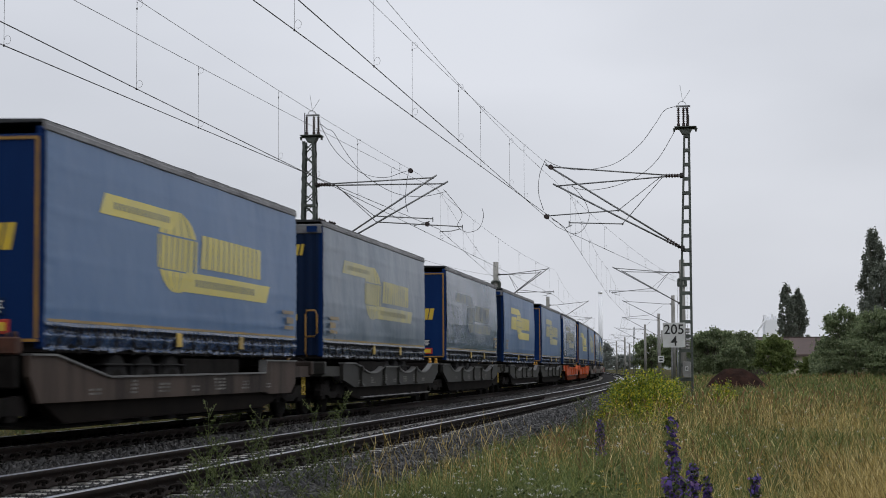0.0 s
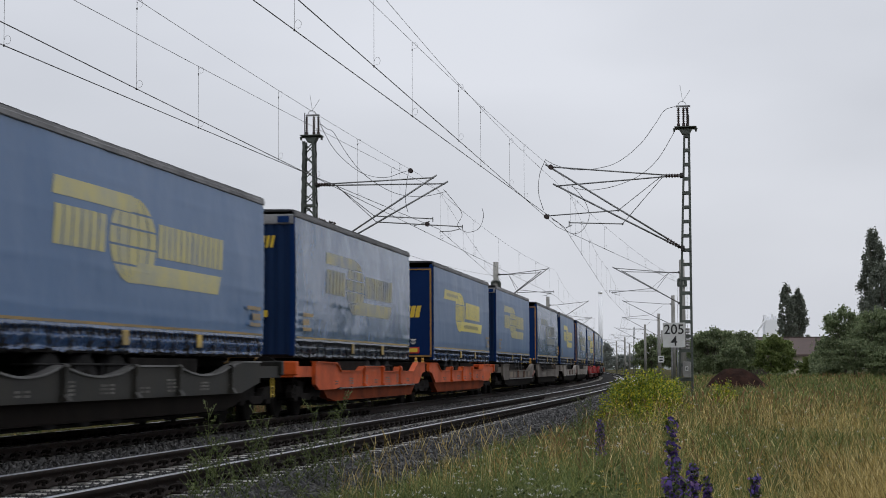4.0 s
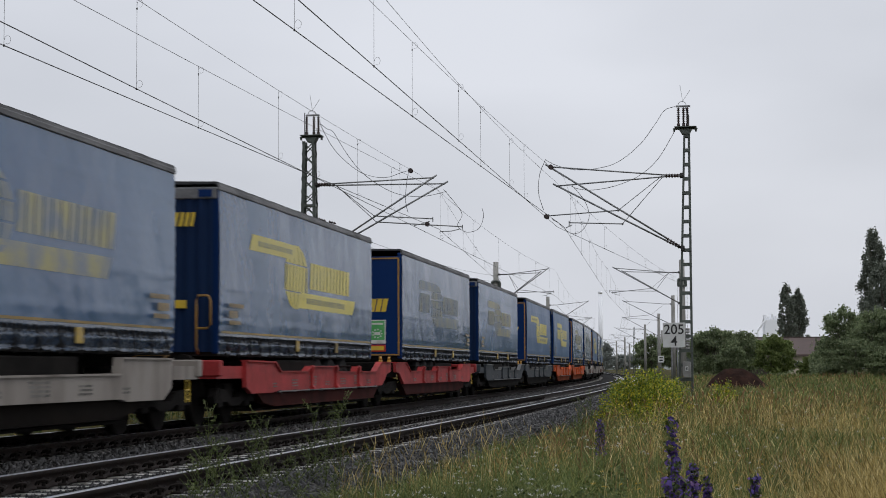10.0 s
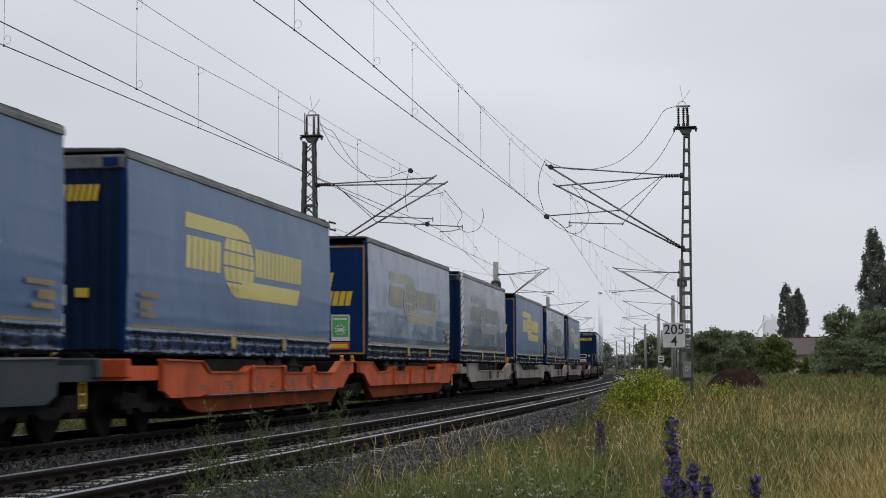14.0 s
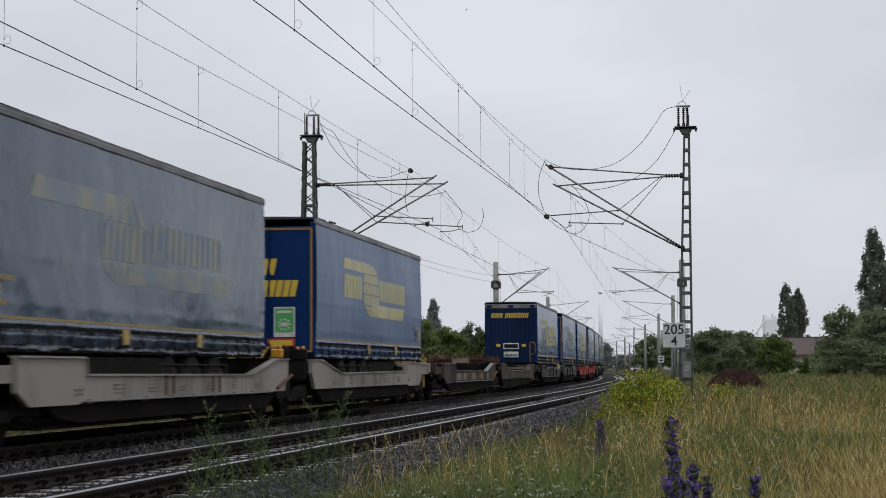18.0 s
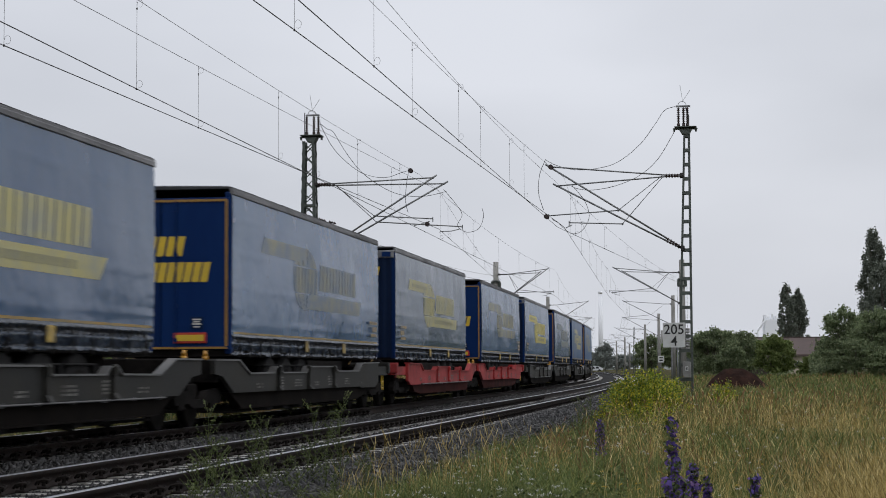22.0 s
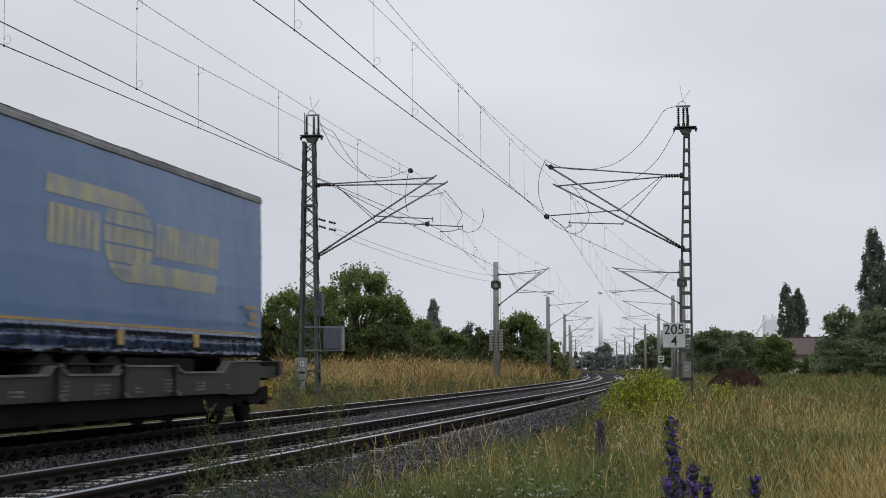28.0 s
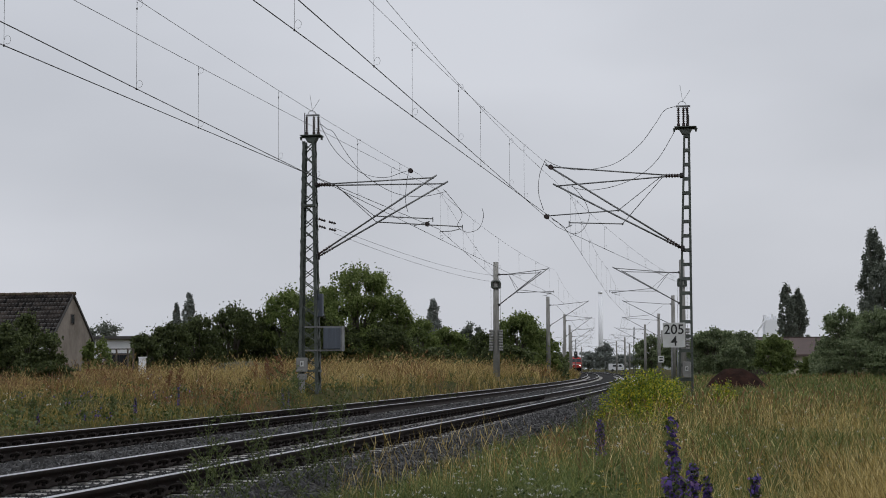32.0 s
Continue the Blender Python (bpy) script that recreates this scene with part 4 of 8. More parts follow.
    tube(bm, (0, 0.12, 1.0), (0, 0.04, 1.0), 0.235, n=16)
    d["buffer"] = mesh_of(bm, "buffer")
    bm = bmesh.new()
    box(bm, -0.06, 0.06, -0.05, 0.55, 0.92, 1.02, 0.01)
    box(bm, -0.10, 0.10, 0.1, 0.3, 0.78, 0.98, 0.01)
    d["coupler"] = mesh_of(bm, "screw_coupling")
    bm = bmesh.new()
    for x in (-1.16, 1.16):
        prism(bm, [(-1.35, 0.52), (-1.2, 0.66), (-0.5, 0.62), (-0.3, 0.48), (0.3, 0.48), (0.5, 0.62), (1.2, 0.66), (1.35, 0.52), (1.3, 0.40), (0.55, 0.42), (0.3, 0.34), (-0.3, 0.34), (-0.55, 0.42), (-1.3, 0.40)], "x", x - 0.06, x + 0.06)
    box(bm, -1.1, 1.1, -0.28, 0.28, 0.44, 0.74, 0.02)
    d["bogie"] = mesh_of(bm, "bogie_frame")
    bm = bmesh.new()
    for x in (-0.75, 0.75):
        tube(bm, (x - 0.065, 0, 0.43), (x + 0.065, 0, 0.43), 0.425, n=24)
        tube(bm, (x - 0.085 * (1 if x > 0 else -1), 0, 0.43), (x - 0.060 * (1 if x > 0 else -1), 0, 0.43), 0.455, n=24)
    tube(bm, (-1.05, 0, 0.43), (1.05, 0, 0.43), 0.085, n=10)
    for x in (-1.12, 1.12):
        box(bm, x - 0.09, x + 0.09, -0.16, 0.16, 0.32, 0.56, 0.02)
    d["wheelset"] = mesh_of(bm, "wheelset")
    bm = bmesh.new()
    for i in range(7):
        w = 0.32 + 0.5 * ((i * 7) % 5) / 5
        y = 4.2 + i * 1.55
        for r in range(2 + (i % 3)):
            for c in range(3):
                box(bm, 1.381, 1.386, y + c * w / 3, y + c * w / 3 + w / 3 * (0.55 + 0.08 * ((i + r + c) % 4)), 0.64 + r * 0.055, 0.67 + r * 0.055)
    d["marks"] = mesh_of(bm, "stencil_bars")
    bm = bmesh.new()
    for i in range(9):
        prism(bm, [(-1.27 + i * 0.28, 1.20), (-1.13 + i * 0.28, 1.20), (-1.03 + i * 0.28, 1.37), (-1.17 + i * 0.28, 1.37)], "y", 16.185, 16.198)
    d["hazard"] = mesh_of(bm, "warning_marking")
    bm = bmesh.new()
    prism(bm, [(0.85, 1.24), (0.55, 1.24), (0.55, 1.20), (0.38, 1.28), (0.55, 1.36), (0.55, 1.32), (0.85, 1.32)], "y", 16.185, 16.198)
    d["arrows"] = mesh_of(bm, "arrow_marking")
    bm = bmesh.new()
    box(bm, -0.32, 0.32, 16.186, 16.198, 1.20, 1.37)
    d["plate"] = mesh_of(bm, "notice_plate")
    bm = bmesh.new()
    for z, w in ((1.33, 0.5), (1.285, 0.42), (1.24, 0.5)):
        box(bm, -w / 2, w / 2, 16.416, 16.42, z - 0.012, z + 0.012)
    d["plate_bars"] = mesh_of(bm, "notice_bars")
    bm = bmesh.new()
    box(bm, -1.3, 1.3, 16.22, 16.4, 0.75, 1.16, 0.02)
    d["endwall"] = mesh_of(bm, "pocket_end_wall")
    bm = bmesh.new()
    box(bm, -1.32, 1.32, 16.2, 16.42, 1.17, 1.39, 0.02)
    for x in (-1.0, -0.2, 0.7, 1.2):
        box(bm, x - 0.05, x + 0.05, 16.24, 16.36, 1.39, 1.45, 0.01)
    for x in (-1.05, 1.05):
        box(bm, x - 0.06, x + 0.06, 16.17, 16.2, 1.22, 1.30, 0.01)
    d["beam"] = mesh_of(bm, "cross_beam")
    bm = bmesh.new()
    box(bm, -0.006, 0.006, 2.9, 15.0, 0.58, 0.855)
    d["lining"] = mesh_of(bm, "pocket_lining")
    bm = bmesh.new()
    box(bm, -0.9, 0.9, 16.4, J + 0.02, 0.62, 0.82, 0.02)
    box(bm, -0.35, 0.35, 16.4, J + 0.02, 0.82, 1.15, 0.03)
    d["joint"] = mesh_of(bm, "joint_arm")
    bm = bmesh.new()
    if style == "solid":
        box(bm, -0.11, 0.11, -0.10, 0.08, 1.20, 1.38, 0.02)
        tube(bm, (-0.05, 0, 1.38), (-0.05, 0, 1.46), 0.045, 0.03, n=8)
        tube(bm, (0.06, 0, 1.38), (0.06, 0, 1.45), 0.035, 0.03, n=8)
    else:
        tube(bm, (0, 0, 1.14), (0, 0, 1.20), 0.05, n=10)
        tube(bm, (0, 0, 1.20), (0, 0, 1.30), 0.042, 0.030, n=10)
    d["lamp"] = mesh_of(bm, "lamp_fitting")
    bm = bmesh.new()
    for y in (-0.1, 0.1):
        tube(bm, (1.22, y, 0.45), (1.22, y, 0.95), 0.015, n=5)
    for z in (0.5, 0.65, 0.8):
        tube(bm, (1.22, -0.1, z), (1.22, 0.1, z), 0.012, n=5)
    d["step"] = mesh_of(bm, "footstep")
    return d


def wagon(style, paint):
    words = {"dark": "dark grey", "slate": "slate grey", "red": "faded red", "orange": "orange", "white": "grimy off-white", "brown": "rusty brown-grey", "rust": "dark rusty"}[paint]
    t = tagged(empty("pocket_wagon"), f"{words} articulated twin pocket wagon " + ({"scallop": "with scalloped side beams", "step": "with stepped side beams", "solid": "with solid side beams"}[style]), "freight wagon", "wagons of the freight train")
    d, P = half_meshes(style), M_WAGON[paint]
    for q in (pose(0, 0, 0), pose(0, W_LEN, 0, 0, 0, 180)):
        for mir in (0, 1):
            sm = q if not mir else q @ pose(-2.68, 0, 0)
            sb = put("side_beam", d["sill"], P, t, m=sm)
            for y in d["posts"]:
                put("stanchion", d["post"], P, sb, m=pose(1.40 if not mir else 1.28, y, 0, 0, 0, 0 if not mir else 180))
            put("top_flange", d["flange"], M_EDGE if paint in ("dark", "slate", "rust") else P, sb, "worn bright upper edge")
            if not mir:
                put("side_rod", d["rod"], M_EDGE, sb, "thin worn steel rod")
                if style == "solid":
                    put("brace", d["brace"], M_BRACE, sb, "rust-red slanting brace")
                    for a in (6.4, 6.0, 9.0, 8.6):
                        put("lashing_hook", d["hook"], M_BRACE, sb, "rust-red lashing hook", m=pose(0, W_LEN / 2 - a, 0))
                if paint in ("rust", "brown"):
                    for a, w in ((3.3, 0.6), (5.2, 0.9), (7.1, 1.7), (9.6, 0.9), (11.0, 1.2)):
                        put("marking_panel", d["panel"], M_PANEL, sb, "faded cream marking panel", m=pose(0, W_LEN / 2 - a - w, 0) @ Matrix.Diagonal((1, w, 1, 1)))
            # the lower beam takes a darker paint that holds its shade
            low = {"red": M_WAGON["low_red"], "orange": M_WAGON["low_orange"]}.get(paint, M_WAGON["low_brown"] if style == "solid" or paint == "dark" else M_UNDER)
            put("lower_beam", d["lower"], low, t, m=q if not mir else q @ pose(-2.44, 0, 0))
        tagged(put("stencil_lettering", d["marks"], M_STENCIL, t, "white stencilled markings", m=q), kind="stuff")
        tagged(put("stencil_lettering", d["marks"], M_STENCIL, t, "white stencilled markings", m=q @ pose(-2.767, 0, 0)), kind="stuff")
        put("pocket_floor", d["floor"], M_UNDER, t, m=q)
        pl = put("end_platform", d["platform"], P, t, m=q)
        put("hitch", d["hitch"], M_UNDER, pl)
        for x in (-0.875, 0.875):
            put("buffer", d["buffer"], M_UNDER, pl, m=pose(x, 0, 0))
        put("screw_coupling", d["coupler"], M_UNDER, pl)
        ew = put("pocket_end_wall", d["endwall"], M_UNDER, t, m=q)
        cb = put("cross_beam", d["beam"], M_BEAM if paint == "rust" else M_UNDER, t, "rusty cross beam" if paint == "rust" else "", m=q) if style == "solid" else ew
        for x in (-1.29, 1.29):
            put("pocket_lining", d["lining"], M_UNDER, t, "dark inner lining, shade put into its colour", m=q @ pose(x, 0, 0))
        if paint == "rust":
            put("arrow_marking", d["arrows"], M_WAGON["low_red"], cb, "red arrow")
            put("arrow_marking", d["arrows"], M_WAGON["low_red"], cb, "red arrow", m=pose(0, 32.383, 0, 0, 0, 180))
            put("notice_plate", d["plate"], M_PANEL, cb, "pale notice plate")
            tagged(put("notice_bars", d["plate_bars"], M_INK_BAR, cb, "rows of dark bars"), kind="stuff")
        elif style == "solid":
            put("warning_marking", d["hazard"], M_YELLOW, cb, "yellow warning stripes")
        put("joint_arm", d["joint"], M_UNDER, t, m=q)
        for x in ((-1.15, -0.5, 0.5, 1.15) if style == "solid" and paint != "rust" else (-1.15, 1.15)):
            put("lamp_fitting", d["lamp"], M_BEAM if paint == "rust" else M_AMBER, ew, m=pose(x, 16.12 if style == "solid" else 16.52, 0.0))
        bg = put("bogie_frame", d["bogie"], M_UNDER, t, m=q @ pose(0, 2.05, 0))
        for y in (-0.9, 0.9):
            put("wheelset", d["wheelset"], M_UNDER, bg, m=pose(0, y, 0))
        for x in (0, 1):
            put("footstep", d["step"], M_YELLOW if x else M_UNDER, t, m=q @ pose(0 if not x else -2.44, 0.9, 0))
    bg = put("bogie_frame", d["bogie"], M_UNDER, t, m=pose(0, W_LEN / 2, 0))
    for y in (-0.9, 0.9):
        put("wheelset", d["wheelset"], M_UNDER, bg, m=pose(0, y, 0))
    return t


# the train's make-up, wagon by wagon: style, paint, leading trailer, trailing trailer (design, print, cloth, options)
TRAIN = [
    ("solid", "rust", ("old", "strong", "clean", {}), ("old", "strong", "clean", {})),
    ("scallop", "dark", ("old", "medium", "dull", {"rail": True}), ("old", "ghost", "dirty", {})),
    ("scallop", "dark", ("new", "strong", "clean", {}), ("new", "medium", "clean", {"sign": True})),
    ("step", "orange", ("new", "faint", "worn", {}), ("old", "strong", "clean", {})),
    ("solid", "brown", ("new", "medium", "clean", {}), ("old", "ghost", "worn", {})),
    ("solid", "white", ("new", "strong", "clean", {"rail": True}), ("new", "faint", "worn", {"sign": True})),
    ("step", "red", ("old", "strong", "worn", {"rail": True}), ("new", "ghost", "worn", {"sign": True})),
    ("step", "slate", ("new", "faint", "worn", {}), ("old", "strong", "clean", {"sign": True})),
    ("step", "orange", ("new", "strong", "clean", {}), ("new", "faint", "worn", {"sign": True})),
    ("solid", "white", ("new", "ghost", "dirty", {"chequer": True}), ("new", "strong", "clean", {"sign": True})),
    ("solid", "white", ("old", "ghost", "dirty", {"rail": True}), ("new", "medium", "clean", {"sign": True})),
    ("solid", "rust", None, None),
    ("step", "dark", ("old", "medium", "worn", {"rail": True}), ("old", "ghost", "worn", {})),
    ("step", "red", ("old", "medium", "dirty", {}), ("old", "faint", "worn", {})),
    ("step", "dark", ("old", "strong", "worn", {}), ("old", "ghost", "worn", {})),
    ("step", "dark", ("new", "medium", "clean", {}), ("new", "faint", "clean", {"sign": True})),
]
FRONT_0, SPEED, GAIN = -25.434, 17.661, 0.05622
GAP_MID, GAP_END = 4.436, 2.578
MOVING = []
for n, (style, paint, lead, trail) in enumerate(TRAIN):
    s0 = FRONT_0 + n * W_LEN
    MOVING.append((wagon(style, paint), s0 - GAP_END / 2 + 0.54, W_LEN))
    if lead:
        MOVING.append((trailer("B", *lead[:3], 1 + n % 3, **lead[3]), s0, LEN))
    if trail:
        MOVING.append((trailer("D", *trail[:3], 1 + (n + 1) % 3, **trail[3]), s0 + LEN + GAP_MID, LEN))


def rolled(s, length, off):
    """A rigid thing on the track, its two ends on the line."""
    a, b = on(s, off), on(s + length, off)
    return Matrix.Translation(a) @ Euler((0, 0, math.atan2(-(b.x - a.x), b.y - a.y))).to_matrix().to_4x4()

# ---- overhead line: masts, cantilevers, wires ----
M_MAST = mat("green_grey_mast_paint", (0.085, 0.100, 0.085), (0.050, 0.058, 0.050), rough=0.5, scale=3.0, metal=0.1, bump=0.15, bump_scale=40)
M_ZINC = mat("weathered_zinc", (0.24, 0.245, 0.245), (0.12, 0.12, 0.12), rough=0.45, metal=0.4, scale=5.0)
M_CONC = mat("weathered_concrete", (0.28, 0.275, 0.255), (0.17, 0.165, 0.15), rough=0.85, scale=2.5, stretch=(1, 1, 0.4), bump=0.3, bump_scale=30, rand=0.1)
M_INSUL = mat("brown_insulator", (0.040, 0.020, 0.017), (0.022, 0.013, 0.012), rough=0.3, scale=8)
M_WIRE = mat("dark_copper_wire", (0.035, 0.034, 0.034), (0.055, 0.05, 0.048), rough=0.6, metal=0.3, scale=3)
M_CABINET = mat("slate_cabinet_paint", (0.085, 0.10, 0.125), (0.065, 0.075, 0.095), rough=0.5, scale=3, stretch=(3, 3, 0.3))
M_BOX = mat("light_grey_box", (0.24, 0.24, 0.23), (0.17, 0.165, 0.155), rough=0.6, scale=5)
M_SIGN = mat("white_sign_board", (0.58, 0.59, 0.58), (0.50, 0.50, 0.48), rough=0.5, scale=4)
M_INK = mat("black_sign_paint", (0.012, 0.012, 0.012), (0.02, 0.02, 0.02), rough=0.5, scale=6)


def rounded(pts, k=5):
    """A smooth curve through (x, z) points."""
    q = [pts[0]] + list(pts) + [pts[-1]]
    out = []
    for i in range(1, len(q) - 2):
        for j in range(k):
            t = j / k
            out.append(tuple(0.5 * (2 * b + (c - a) * t + (2 * a - 5 * b + 4 * c - d) * t * t + (3 * b - a - 3 * c + d) * t ** 3) for a, b, c, d in zip(q[i - 1], q[i], q[i + 1], q[i + 2])))
    return out + [tuple(pts[-1])]


def insulator(bm, p0, p1, r=0.06, sheds=6):
    p0, p1 = Vector(p0), Vector(p1)
    tube(bm, p0, p1, r * 0.4, n=8)
    for i in range(sheds):
        a = p0.lerp(p1, (i + 0.5) / sheds)
        d = (p1 - p0) / sheds * 0.28
        tube(bm, a - d, a + d, r, r * 0.45, n=10)


def ball(bm, c, r):
    x = bmesh.ops.create_icosphere(bm, subdivisions=1, radius=r)
    for v in x["verts"]:
        v.co += Vector(c)


def rod(parent, p0, p1, r, material=None, name="tube"):
    bm = bmesh.new()
    tube(bm, p0, p1, r, n=8)
    return part(name, bm, material or M_ZINC, parent)


def cantilever(parent, y, side, x0, top0, low0, end, reg, steady, r=0.023):
    """A hinged bracket: top tube, slanting tube, registration tube, steady arm. side +1: reaches to +x."""
    x1, z1 = end
    hy = 0.25 * y
    fy = hy + (y - hy) * 0.12
    bm = bmesh.new()
    tube(bm, (side * (x0 + 0.52), fy, top0), (side * x1, y, z1), r, n=8)
    ball(bm, (side * x1, y, z1), r * 1.9)
    t = part("top_tube", bm, M_ZINC, parent)
    bm = bmesh.new()
    insulator(bm, (side * x0, hy, top0), (side * (x0 + 0.54), fy, top0), 0.052)
    part("insulator", bm, M_INSUL, t, "brown ribbed insulator")
    d = (Vector((side * x1, y, z1)) - Vector((side * x0, hy, low0))).normalized()
    bm = bmesh.new()
    p = Vector((side * x0, hy, low0))
    tube(bm, p + d * 0.56, Vector((side * x1, y, z1)) + d * 0.15, r * 1.25, n=8)
    ball(bm, (side * reg[0], y, reg[1]), r * 1.8)
    g = part("slanting_tube", bm, M_ZINC, parent)
    bm = bmesh.new()
    insulator(bm, p, p + d * 0.60, 0.055)
    part("insulator", bm, M_INSUL, g, "brown ribbed insulator")
    bm = bmesh.new()
    tube(bm, (side * reg[0], y, reg[1]), (side * reg[2], y, reg[3]), r * 0.8, n=8)
    tube(bm, (side * reg[2], y, reg[3] + 0.06), (side * reg[2], y, reg[3] - 0.10), r * 0.7, n=6)
    part("registration_tube", bm, M_ZINC, parent)
    bm = bmesh.new()
    pipe(bm, [(side * (reg[2] - 0.1), y, reg[3] - 0.08), (side * (reg[2] + steady[0]) * 0.5, y, reg[3] - 0.14), (side * steady[0], y, steady[1] + 0.03), (side * steady[0], y, steady[1])], 0.014, 6)
    part("steady_arm", bm, M_ZINC, parent)
    bm = bmesh.new()
    tube(bm, (side * (x0 + 0.62), fy, top0 - 0.02), (side * reg[0], y, reg[1]), 0.012, n=5)
    part("stay_wire", bm, M_WIRE, parent)
    bm = bmesh.new()
    box(bm, side * x0 - 0.06, side * x0 + 0.06, hy - 0.07, hy + 0.07, low0 - 0.09, low0 + 0.07, 0.01)
    box(bm, side * x0 - 0.06, side * x0 + 0.06, hy - 0.07, hy + 0.07, top0 - 0.06, top0 + 0.06, 0.01)
    part("hinge", bm, M_STEEL, parent)


def switch_gear(parent, x, z, flip=1):
    """The disconnector on a mast's head: a deck, post insulators, a cross bar and bird spikes."""
    bm = bmesh.new()
    box(bm, x - 0.35, x + 0.35, -0.25, 0.25, z, z + 0.035, 0.01)
    box(bm, x - 0.40, x + 0.38, -0.05, 0.05, z - 0.05, z, 0.01)
    for dx in (-0.36, 0.33):
        box(bm, x + dx - 0.03, x + dx + 0.03, -0.05, 0.05, z - 0.12, z - 0.05, 0.01)
    prism(bm, [(x - 0.12, z - 0.20), (x + 0.12, z - 0.20), (x + 0.20, z - 0.05), (x - 0.20, z - 0.05)], "y", -0.16, 0.16)
    deck = part("switch_deck", bm, M_MAST, parent)
    for dx in ((-0.17, 0.07, 0.22) if flip > 0 else (-0.22, -0.06, 0.06)):
        bm = bmesh.new()
        insulator(bm, (x + dx, 0, z + 0.12), (x + dx, 0, z + 0.66), 0.058, 9)
        tube(bm, (x + dx, 0, z + 0.04), (x + dx, 0, z + 0.14), 0.05, n=8)
        part("post_insulator", bm, M_INSUL, deck, "dark ribbed post insulator")
    bm = bmesh.new()
    x = x if flip > 0 else x - 0.10
    box(bm, x - 0.20, x + 0.26, -0.03, 0.03, z + 0.67, z + 0.73, 0.008)
    pipe(bm, [(x + 0.13 * math.cos(a / 6 * math.pi), 0.02, z + 0.74 + 0.12 * math.sin(a / 6 * math.pi)) for a in range(7)], 0.010, 5)
    if flip > 0:
        tube(bm, (x - 0.24, 0.0, z + 0.05), (x - 0.24, 0.0, z + 0.78), 0.022, n=6)
    else:
        tube(bm, (x + 0.20, 0.0, z + 0.05), (x + 0.20, 0.0, z + 0.42), 0.022, n=6)
        tube(bm, (x + 0.20, 0.0, z + 0.40), (x + 0.10, 0.0, z + 0.66), 0.016, n=6)
    part("contact_bar", bm, M_ZINC, deck)
    bm = bmesh.new()
    tube(bm, (x + 0.02, 0, z + 0.86), (x - 0.06, 0, z + 1.38), 0.007, n=4)
    tube(bm, (x + 0.02, 0, z + 0.86), (x + 0.26, 0, z + 1.22), 0.007, n=4)
    part("bird_spike", bm, M_ZINC, deck)


def plate_glyph(parent, x, y, z, h=0.12):
    bm = bmesh.new()
    box(bm, x - h * 0.45, x + h * 0.45, y - 0.006, y, z - h * 0.7, z + h * 0.7)
    pl = part("number_plate", bm, M_SIGN, parent, "small white plate")
    bm = bmesh.new()
    box(bm, x - 0.02, x + 0.02, y - 0.012, y - 0.008, z - h * 0.4, z + h * 0.4)
    part("number_bar", bm, M_INK, pl)


